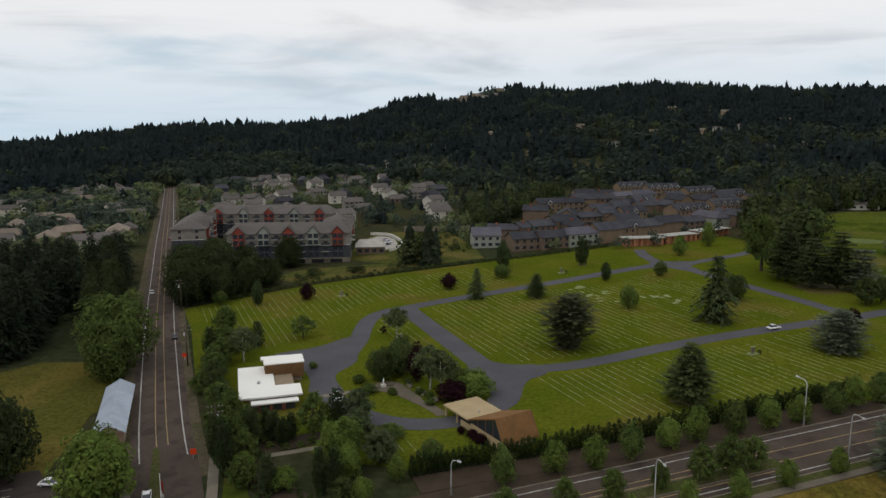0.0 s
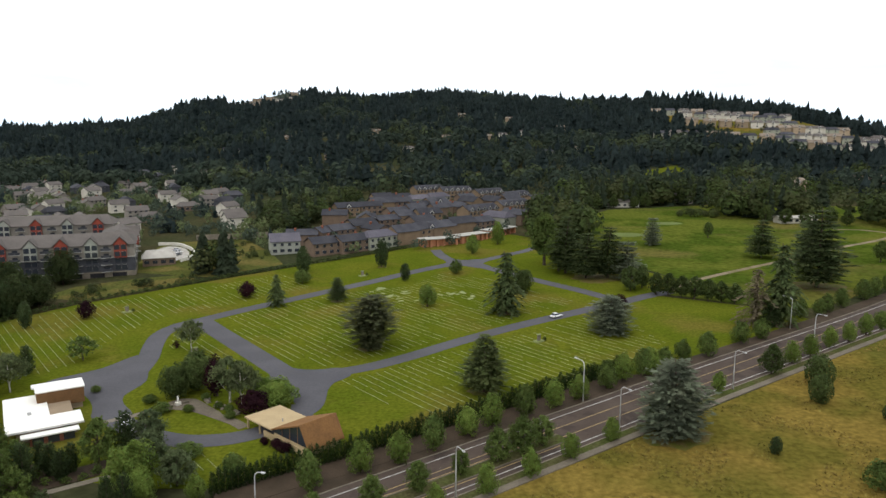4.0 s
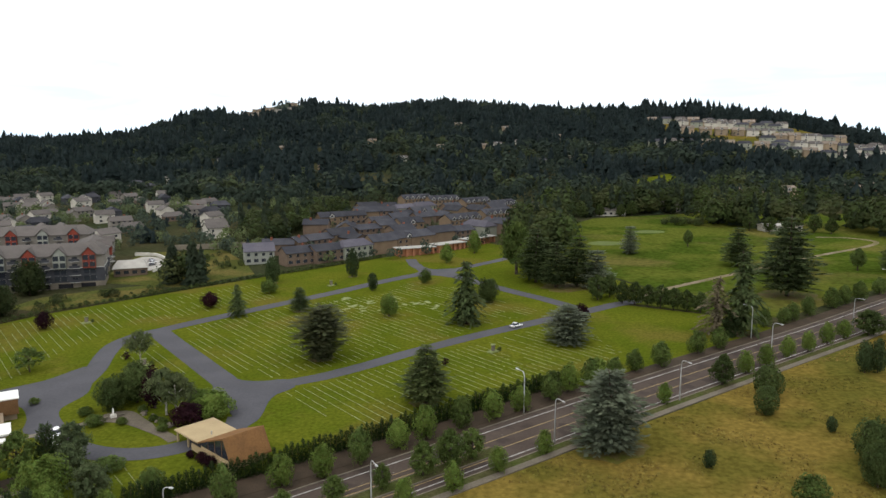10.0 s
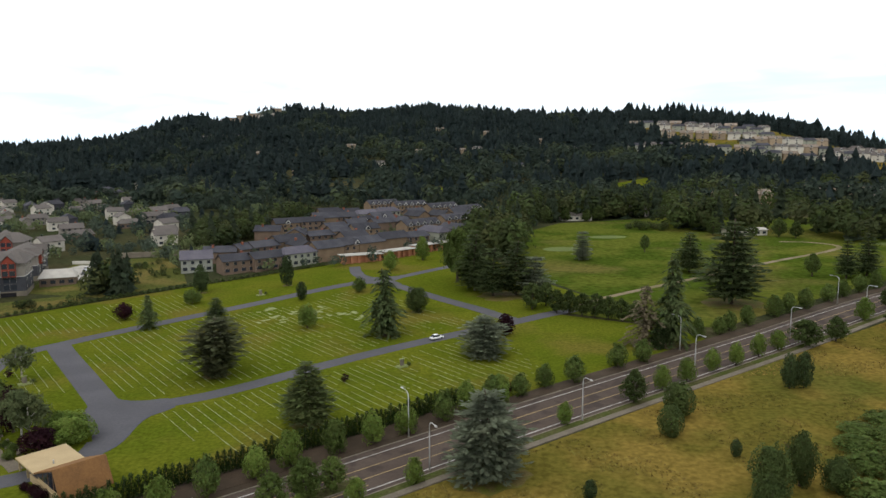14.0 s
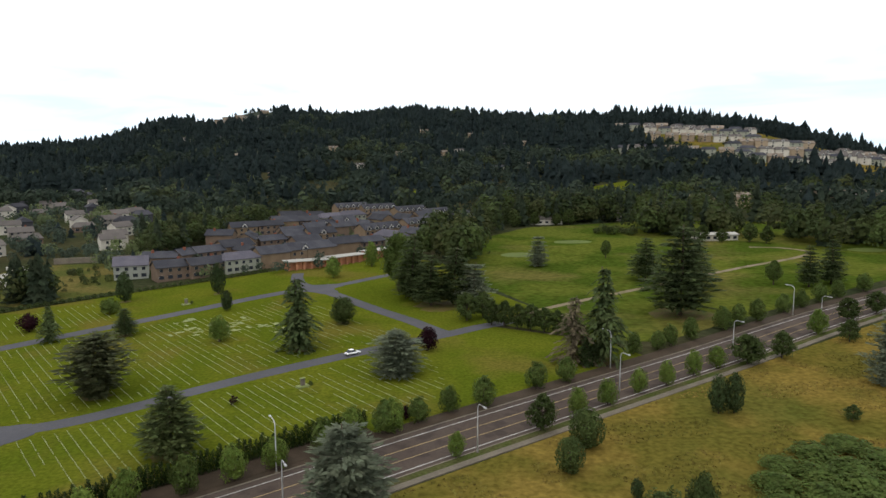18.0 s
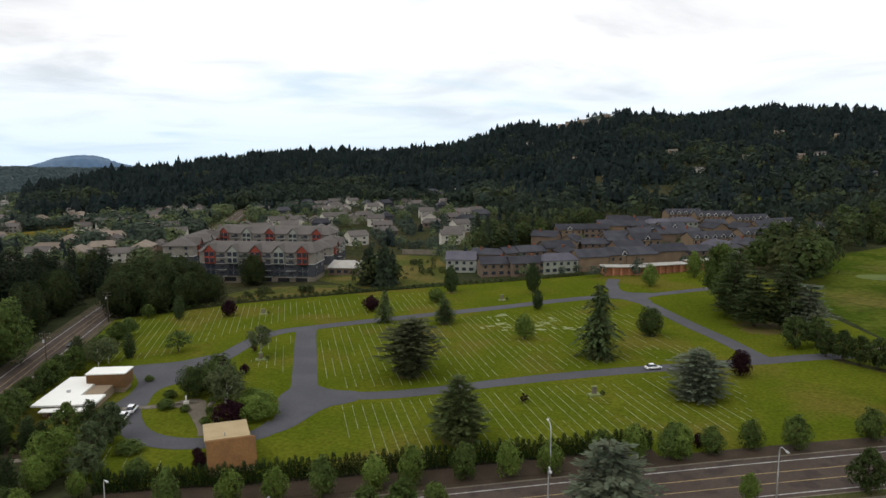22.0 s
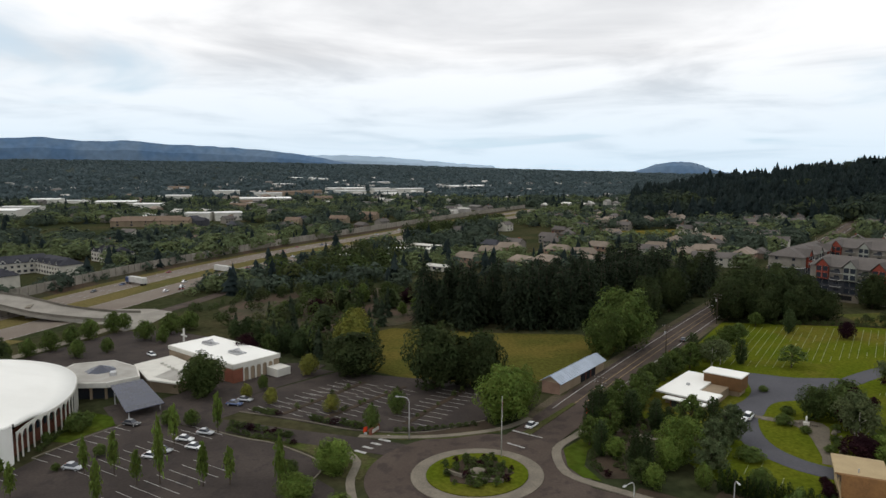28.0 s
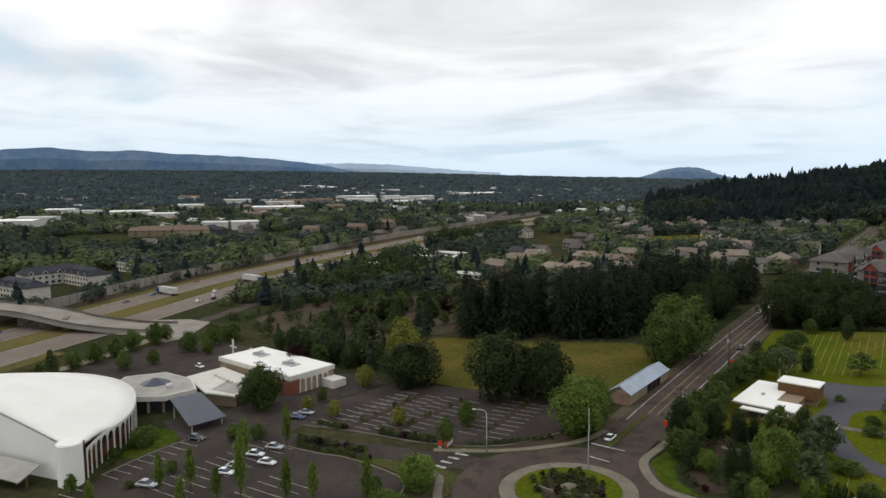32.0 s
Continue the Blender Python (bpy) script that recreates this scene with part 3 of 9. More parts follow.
slab("fairway", [(20, 210), (52, 187), (66, 186), (100, 211), (150, 246), (230, 300), (300, 350), (330, 420), (250, 450), (150, 470), (60, 440), (28, 390), (16, 312), (24, 262), (38, 226)], 0.5, 0.02, M_FAIR, "green golf fairway with dry patches", "lawn")
slab("field", [(-86, 48), (-56, 70), (-20, 95), (30, 130), (84, 167.5), (145, 210), (206, 250), (300, 311), (430, 392), (600, 400), (600, -60), (150, -80), (-30, -40)], 0.5, 0.024, M_FIELD, "dry yellow-brown meadow beside the avenue", "field", 16)
for n, x, y, rx, ry in ((1, 44, 332, 9, 7), (2, 76, 372, 10, 6), (3, 205, 330, 9, 6)):
    slab("green_%d" % n, [(x + rx * math.cos(a), y + ry * math.sin(a)) for a in np.linspace(0, math.tau, 20)[:-1]], 0.1, 0.06, M_GREEN, "pale smooth putting green", "golf green", 6)

# needle litter and bare soil under the large trees
soil = random.Random(12)
for n, (x, y, r) in enumerate(((79, 213, 11.5), (-40, 124, 3.6), (-30, 186, 3.0), (-68, 155, 3.4), (8, 232, 10), (-3, 165, 3.2), (46, 170, 5), (-22, 212, 2.2), (-104, 250, 2.2), (-74, 259, 2.2), (-6, 101, 7.5), (26, 131, 3), (-84, 205, 2.5))):
    slab("soil_%d" % (n + 1), [(x + r * soil.uniform(0.75, 1.1) * math.cos(a), y + 0.8 * r * soil.uniform(0.75, 1.1) * math.sin(a)) for a in np.linspace(0, math.tau, 17)[:-1]], 0.1, 0.042, M_LITTER, "brown needle litter under a large tree", "soil", 6)


def lane(name, pts, width, label, z=0.05, material=None):
    bm = bmesh.new()
    ribbon(bm, curve(pts, 3), -width / 2, width / 2, -0.4, z)
    return tagged(part(name, bm, material or M_LANE), label, "road", kind="structure")


lane("road_front_lane", [(-82, 131.5), (-75.3, 136.7), (-65.8, 141.6), (-55.7, 149.4), (-45.7, 158.4), (-30, 171), (-13, 183), (5.0, 195), (12.3, 200), (18.5, 204.6), (28, 210)], 4.9, "grey cemetery lane beside the front lawn", 0.050)
lane("road_cross_lane", [(-122.3, 184.4), (-115, 174.5), (-107.5, 164.8), (-94.6, 148.0), (-86.7, 137.3), (-82, 127)], 6.2, "wide grey lane between two burial lawns", 0.055)
lane("road_back_lane", [(-123, 140), (-124.4, 150), (-127.6, 161.3), (-129.4, 171.7), (-127.4, 179.9), (-122.3, 185.4), (-117.5, 190.9), (-109.8, 198.9), (-96.1, 212.3), (-75.5, 232.6), (-64.0, 245.3), (-52.9, 256.1), (-42.3, 264.6)], 5.4, "grey lane curving behind the burial lawns", 0.060)
lane("road_side_lane", [(-52.4, 296), (-50.8, 286), (-48.9, 278.4), (-43, 267), (-35.9, 260.0), (-29.2, 251.2), (-23.1, 242.3), (-12.4, 227.2), (-1.9, 213.5), (5.9, 201.7), (10, 197)], 4.8, "grey lane joining the back and front lanes", 0.065)
lane("road_grove_lane", [(-42, 264), (-34, 268), (-27, 274.5), (-20, 282), (-12, 290), (-5, 300)], 4.4, "grey lane branching off towards the grove", 0.058)
lane("road_loop_drive", [(-118, 116.5), (-115.7, 113.0), (-109.9, 108.0), (-104.1, 104.4), (-98.5, 102.4), (-93.6, 102.2), (-89.1, 103.0), (-84.6, 105.3), (-80.9, 108.5), (-78, 113), (-78.5, 119)], 5.2, "grey drive looping past the chapel", 0.070)


def paved(name, pts, label, z):
    """A patch of lane asphalt with a rounded outline."""
    return slab(name, [(p.x, p.y) for p in curve(pts, 2.0, True)], 0.3, z, M_LANE, label, "road", 6)


paved("road_forecourt", [(-128.6, 153.0), (-133.4, 143.4), (-142.0, 135.2), (-135, 130.2), (-128.4, 125.8), (-123.6, 119.4), (-120.2, 112.6), (-113.6, 111.8), (-113.4, 115.6), (-117.6, 120.9), (-119.6, 125.4), (-118.8, 130.0), (-118.4, 134.7), (-121.2, 142.8), (-124.2, 152.6)], "grey asphalt forecourt of the office", 0.045)
paved("road_fork", [(-92.4, 143.6), (-90.2, 137.6), (-89.4, 133.4), (-88.0, 129.8), (-82.8, 123.6), (-79.4, 117.4), (-76.4, 113.0), (-74.4, 116.4), (-74.2, 121.2), (-74.6, 126.3), (-73.8, 131.0), (-70.6, 135.4), (-74.0, 140.6), (-77.8, 139.8), (-82.2, 139.8), (-86.0, 141.6), (-88.6, 145.2)], "grey asphalt fork of the cemetery lanes", 0.075)
paved("road_junction_lawn", [(-51.4, 284), (-47.8, 284), (-45.6, 276.6), (-41.2, 270.8), (-33.4, 272.0), (-29.6, 268.4), (-32.6, 263.4), (-29.6, 256.4), (-33.6, 253.6), (-41.2, 258.6), (-48.2, 256.8), (-51.0, 260.8), (-47.6, 266.0), (-50.0, 276.4)], "grey asphalt junction of the back lanes", 0.072)
lane("path_golf", [(28, 210), (37, 222), (64, 242), (93, 262), (128, 288), (161, 310), (176, 326), (170, 340), (156, 344)], 2.6, "worn tan track across the golf course", 0.04, M_TRACK)
lane("path_meadow", [(160, 140), (128, 128), (112, 122), (100, 104), (108, 84)], 2.0, "worn earth path through the meadow", 0.045, M_BARE)
lane("path_garden", [(-112.4, 114.4), (-109.0, 117.1), (-105.7, 118.4), (-100.5, 116.9), (-95.4, 113.6), (-90.6, 110.2), (-88, 107.6)], 2.3, "pale paved garden path between shrubs", 0.08, M_PAVE)
slab("patio", [(p.x, p.y) for p in curve([(-108.6, 119.2), (-106.4, 122.8), (-102.6, 122.6), (-98.6, 118.8), (-94.6, 114.6), (-97, 113.6), (-101.6, 116.2)], 1.5, True)], 0.2, 0.085, M_PAVE, "paved garden terrace round a pale memorial", "paving", 4)
lane("path_crossing", [(-119.6, 109.9), (-115, 113), (-111.6, 115.2)], 1.7, "pale concrete strip across the drive", 0.09, M_CONC)
lane("path_office", [(-103.6, 90.6), (-106.1, 89.2), (-114.3, 83.9), (-118.6, 81.2)], 1.5, "pale concrete footpath to the office", 0.06, M_CONC)

# church grounds
slab("lot_far", [(-131, 44), (-133, 58), (-152, 70), (-164, 62), (-186, 34), (-172, 8), (-161, 6), (-149, 19), (-138, 30)], 0.4, 0.040, M_LOT, "worn asphalt car park with bays and planted strips", "car park")
slab("lot_near", [(-111, 21), (-117, 18.4), (-120.4, 19.9), (-124.9, 19.6), (-130.7, 16.6), (-137.5, 12), (-142.3, 6.7), (-152, -2), (-162, -14), (-160, -24), (-146, -33), (-134, -40), (-120, -66), (-70, -70), (-60, -20), (-76, 14)], 0.4, 0.040, M_LOT, "asphalt car park beside the church", "car park")
slab("verge_drive", [(-150, 3), (-142, 8.5), (-137, 13.8), (-130, 18.4), (-124, 21.5), (-117, 21), (-113, 26), (-121, 31), (-128, 27), (-140, 15), (-150, 6.5)], 0.3, 0.048, M_MULCH, "dry planted verge between drive and car park", "verge", 6)
bm = bmesh.new()
ribbon(bm, curve([(-152, -1.5), (-142.3, 6.9), (-137.5, 12.2), (-130.7, 16.8), (-124.9, 19.8), (-120.4, 20.1), (-116.5, 18.2), (-112, 14)], 1.5), -0.16, 0.16, -0.3, 0.18)
ribbon(bm, curve([(-160.5, 6.5), (-149.5, 19.2), (-138.5, 30), (-131.5, 44), (-133.5, 58)], 2), -0.14, 0.14, -0.3, 0.17)
ribbon(bm, curve([(-146.5, -34), (-154.8, -26.3), (-161, -19)], 2), -0.14, 0.14, -0.3, 0.17)
tagged(part("kerb_lots", bm, M_CONC), "pale concrete kerbs round the car parks", "kerb", kind="structure")
bm = bmesh.new()
ribbon(bm, curve([(-134.6, 30.0), (-130.6, 38), (-127.8, 47.5), (-127.4, 59), (-131, 68)], 2), -0.8, 0.8, -0.3, 0.16)
ribbon(bm, curve([(-124, 82), (-117.6, 71.8), (-113, 65.4), (-104.6, 62.1), (-99.7, 62.4), (-94, 65.6), (-84, 72)], 2), -0.9, 0.9, -0.3, 0.16)
ribbon(bm, curve([(-126.5, 26), (-121, 27), (-112, 24), (-100, 24), (-90, 32)], 2), -0.8, 0.8, -0.3, 0.16)
tagged(part("pavement_ring", bm, M_CONC), "pale pavement curving round the roundabout", "pavement", kind="structure")
slab("verge_ring", [(-133, 32), (-129.2, 38), (-126.2, 47.5), (-125.8, 59), (-127.6, 59), (-129.6, 47.5), (-132.4, 38.6), (-137, 31)], 0.2, 0.08, M_MULCH, "weedy grass verge beside the roundabout", "verge", 6)
slab("bed_office", [(-122, 94), (-119.5, 83.4), (-114.6, 85.2), (-106.6, 90.4), (-104.6, 93.6), (-107, 97), (-113, 92.6)], 0.2, 0.065, M_BARE, "bark-covered bed before the office porch", "planting bed", 6)
slab("verge_lot", [(-131.2, 44), (-133.2, 58), (-128.3, 59), (-128.6, 47.5), (-131.6, 38.6)], 0.2, 0.09, M_BARE, "bark-covered strip beside the car park", "verge", 6)
slab("lot_link", [(-184, -4), (-178, -12), (-182, -17), (-176, -25), (-162, -20.5), (-158, -15), (-157, 2), (-161, 7), (-173, 9), (-187, 33), (-197, 24), (-190, 8)], 0.3, 0.036, M_LOT, "worn asphalt apron between hall and car park", "car park")
slab("lot_back", [(-206, -2), (-238, 6), (-262, -14), (-268, -32), (-250, -46), (-226, -64), (-208, -64), (-212, -40), (-214, -20)], 0.4, 0.042, M_LOT, "asphalt car park behind the church hall", "car park")
lane("road_church_drive", [(-124, 36), (-132, 27), (-145, 11), (-160, -5), (-172, -8), (-186, 0), (-198, 18), (-192, 30)], 6.5, "asphalt drive in front of the church", 0.050, M_LOT)
slab("lawn_orchard", [(-157, 84.5), (-148, 66), (-182, 44), (-224, 40), (-236, 62), (-214, 92), (-200, 118), (-182, 122), (-166, 108), (-160.5, 98), (-161, 92)], 0.3, 0.03, M_DRYLAWN, "dry mown grass behind the shed", "lawn")
slab("lawn_church", [(-153.5, -29), (-161.5, -20.5), (-168, -22), (-174, -28), (-164, -31), (-156, -33.5)], 0.2, 0.06, M_FAIR, "green lawn beside the church arcade", "lawn", 6)
slab("bed_corner", [(-97.6, 67.2), (-103.6, 67.6), (-109.6, 71.6), (-120, 86), (-117, 88), (-106, 76), (-96, 71)], 0.2, 0.06, M_BARE, "bark-covered bed behind the pavement", "planting bed", 6)
slab("lawn_corner", [(-99.5, 63.6), (-104.6, 63.4), (-112.4, 66.5), (-123, 84), (-121, 85), (-110, 70.5), (-103.8, 66.4), (-97, 66)], 0.2, 0.065, M_FAIR, "grass corner beside the roundabout", "lawn", 6)
slab("meadow_town", [(-450, 300), (-440, 360), (-545, 405), (-560, 330), (-510, 300)], 0.3, 0.03, M_FIELD, "open mown meadow among the houses", "lawn")
slab("meadow_block", [(-176, 258), (-140, 246), (-116, 268), (-127, 294), (-150, 335), (-190, 330), (-184, 290)], 0.3, 0.025, M_ROUGH, "rough dry grass beside the apartments", "field")

slab("meadow_strip", [(-190, 218), (-172, 212), (-142, 240), (-152, 252), (-168, 246), (-186, 234)], 0.2, 0.022, M_ROUGH, "rough grass between the lawn and the apartments", "field", 6)
slab("meadow_hill", [(142, 628), (152, 688), (194, 716), (197, 680), (174, 632)], 0.3, 0.3, M_LAWN, "sunny green meadow at the foot of the hill", "lawn")

slab("meadow_terraces", [(268, 905), (268, 1085), (330, 1085), (440, 985), (520, 930), (600, 930), (580, 860), (470, 745), (345, 735), (335, 770), (300, 810)], 0.3, 0.9, M_FIELD, "dry grass slopes between rows of hillside houses", "lawn", 14)
slab("meadow_glade", [(-34, 636), (-30, 690), (0, 694), (2, 640)], 0.3, 0.4, M_LAWN, "green glade at the foot of the wooded hill", "lawn")
slab("nursery", [(-238, 28), (-262, 8), (-300, 2), (-332, 22), (-326, 80), (-262, 96), (-240, 66)], 0.3, 0.03, M_BANK, "brown planted ground of an overgrown garden", "ground")

# motorway
MEDIAN = curve([(-200, -140), (-262, -100), (-327, -58), (-388, -22), (-443, 16), (-500, 62), (-570, 126), (-650, 200), (-760, 306), (-900, 450)], 10)
for n, (a, b) in enumerate(((7.0, 24), (-24, -7.0))):
    bm = bmesh.new()
    ribbon(bm, MEDIAN, a, b, -0.5, 0.05)
    tagged(part("road_motorway_%d" % (n + 1), bm, M_MWAY), "motorway carriageway of worn brown-grey asphalt", "road", kind="structure")
bm = bmesh.new()
ribbon(bm, MEDIAN, -7.0, 7.0, -0.5, 0.08)
tagged(part("median", bm, M_VERGE), "dry grass strip between the carriageways", "verge", kind="structure")
bm = bmesh.new()
ribbon(bm, MEDIAN, 24, 31, -0.5, 0.1)
ribbon(bm, MEDIAN[:10], -31, -24, -0.5, 0.1)
tagged(part("verge_motorway", bm, M_VERGE), "dry grass verge of the motorway", "verge", kind="structure")
bm = bmesh.new()
for off in (7.6, 23.4, -7.6, -23.4):
    ribbon(bm, MEDIAN, off - 0.10, off + 0.10, 0.02, 0.06)
for off in (11.4, 15.2, 19.2, -11.4, -15.2, -19.2):
    dashes(bm, MEDIAN, off, 0.18, 3.6, 12.0, 0.062)
tagged(part("lane_line", bm, M_PAINT), "white lane lines on the motorway", "marking", kind="structure")
wall_line = offset_line(MEDIAN[6:], 34)
bm = bmesh.new()
ribbon(bm, MEDIAN[6:], 34, 34.5, -1, 6.2)
for p, a in along(wall_line, 0, 5.0):
    box(bm, -0.25, 0.25, -0.32, 0.0, -1, 6.5, site(p.x, p.y, math.degrees(a)) @ Matrix.Translation((0, -0.01, 0)))
tagged(part("noise_wall", bm, M_NOISE), "long panelled concrete noise wall beside the motorway", "wall", kind="structure")
bm = bmesh.new()
prev = None
for a, b, c in zip(offset_line(MEDIAN[6:], 30.5), offset_line(MEDIAN[6:], 33.2), offset_line(MEDIAN[6:], 33.9)):
    row = [bm.verts.new((a.x, a.y, base(a.x, a.y))), bm.verts.new((b.x, b.y, base(b.x, b.y) + 1.7)), bm.verts.new((c.x, c.y, base(c.x, c.y) + 1.7)), bm.verts.new((c.x, c.y, base(c.x, c.y) - 0.5))]
    if prev:
        for k in range(3):
            bm.faces.new((prev[k], row[k], row[k + 1], prev[k + 1]))
    prev = row
bmesh.ops.recalc_face_normals(bm, faces=bm.faces[:])
tagged(part("embankment", bm, M_BANK), "brown weedy bank under the noise wall", "bank", kind="structure")
lane("road_frontage", [(-218, -78), (-243, -57), (-253, -50), (-262, -44), (-274, -37), (-286, -28)], 4.6, "pale concrete path beside the motorway", 0.06, M_CONC)
lane("road_frontage_north", [(-300, -22), (-330, -2), (-372, 22), (-440, 70), (-500, 120)], 7, "grey frontage road beside the motorway", 0.06, M_ASPH)
slab("road_junction", [(-305.5, -50.0), (-314, -38), (-310, -24), (-300, -16), (-286, -20), (-272, -25), (-268, -31), (-284, -40), (-290, -50)], 0.3, 0.09, M_BRIDGE, "pale concrete junction at the bridge", "road")

# ---- trees ----


def leaf_cards(rng, centres, normals, size, aspect=1.0, spread=0.5):
    """Small bent leaf clumps at the given places, facing roughly along the normals."""
    n = len(centres)
    nrm = normals + rng.normal(0, spread, (n, 3))
    nrm /= np.linalg.norm(nrm, axis=1)[:, None] + 1e-9
    t = np.cross(nrm, rng.normal(0, 1, (n, 3)))
    t /= np.linalg.norm(t, axis=1)[:, None] + 1e-9
    b = np.cross(nrm, t)
    s = (size * rng.uniform(0.6, 1.4, n))[:, None]
    v = np.stack([centres - t * s * aspect, centres - b * s * 0.55 + nrm * s * 0.18, centres + t * s * aspect, centres + b * s * 0.55 - nrm * s * 0.1], 1).reshape(-1, 3)
    return v, np.arange(4 * n).reshape(n, 4)


def joined(*vfs):
    vs, fs, o = [], [], 0
    for v, f in vfs:
        vs.append(v)
        fs.append(f + o)
        o += len(v)
    return np.concatenate(vs), np.concatenate(fs)


def crown_broad(seed, n, size, lobes=26, low=0.12, egg=0.85, puff=0.17):
    """A broadleaf crown, 1 wide and 1 high: leaf clumps on many uneven lobes with gaps; a small egg sets its widest part low."""
    rng = np.random.default_rng(seed)
    cs, ns, ins, inn = [], [], [], []
    for i in range(lobes):
        u = (i + 0.5) / lobes
        rad = puff * rng.uniform(0.75, 1.25) * (1.15 - 0.45 * u)
        h = low + rad * 0.7 + (1 - low - rad * 1.5) * u
        ring = (0.5 - rad * 0.85) * math.sin(math.pi * min(max(0.06 + 0.94 * u, 0.01), 0.99) ** egg) ** 0.7
        a = i * 2.4 + rng.uniform(-0.4, 0.4)
        q = rng.uniform(0.72, 1.1)
        c = np.array([ring * math.cos(a) * q, ring * math.sin(a) * q, h])
        d = rng.normal(0, 1, (n // lobes, 3))
        d /= np.linalg.norm(d, axis=1)[:, None]
        d[:, 2] = np.where(d[:, 2] < -0.5, -d[:, 2], d[:, 2])
        rr = rad * rng.uniform(0.55, 1.15, (len(d), 1)) * (1 + 0.25 * np.sin(5 * d[:, :1] + 3 * d[:, 1:2] + i))
        cs.append(c + d * rr * [1, 1, 0.85])
        ns.append(d + [0, 0, 0.3])
        e = d[: max(6, len(d) // 10)]
        ins.append(c * [0.8, 0.8, 1] + e * rad * 0.6 * [1, 1, 0.8])
        inn.append(e)
    cs, ns = np.concatenate(cs), np.concatenate(ns)
    cs[:, 2] = np.clip(cs[:, 2], low, 1.0)
    inside_ = leaf_cards(rng, np.concatenate(ins), np.concatenate(inn), 0.085, 1.0, 0.2)
    return joined(leaf_cards(rng, cs, ns, size), inside_)


def crown_oval(seed, n, size, low=0.05, lump=0.12, point=0.25):
    """A dense compact crown, 1 wide and 1 high: leaf clumps over a lumpy oval that tapers a little to the top."""
    rng = np.random.default_rng(seed)
    d = rng.normal(0, 1, (n, 3))
    d /= np.linalg.norm(d, axis=1)[:, None]
    ph = rng.uniform(0, 6, 6)
    bumps = np.sin(5 * d[:, 0] + ph[0]) * np.cos(4 * d[:, 2] + ph[1]) + np.sin(6 * d[:, 1] + ph[2] + 3 * d[:, 2]) + 0.7 * np.sin(11 * d[:, 0] + ph[3]) * np.sin(9 * d[:, 1] + 7 * d[:, 2] + ph[4])
    r = (1 + lump * 0.6 * bumps) * (1 - rng.uniform(0, 1, n) ** 2 * 0.3)
    u = (d[:, 2] + 1) / 2
    taper = 1 - point * u ** 1.5 + 0.15 * point
    c = np.stack([0.47 * d[:, 0] * r * taper, 0.47 * d[:, 1] * r * taper, low + (1 - low) * np.clip(0.5 + 0.49 * d[:, 2] * r, 0, 1)], 1)
    k = max(20, n // 14)
    core = leaf_cards(rng, c[:k] * [0.6, 0.6, 0.9] + [0, 0, 0.05], d[:k], 0.1, 1.0, 0.2)
    return joined(leaf_cards(rng, c, d + [0, 0, 0.25], size, 1.0, 0.45), core)


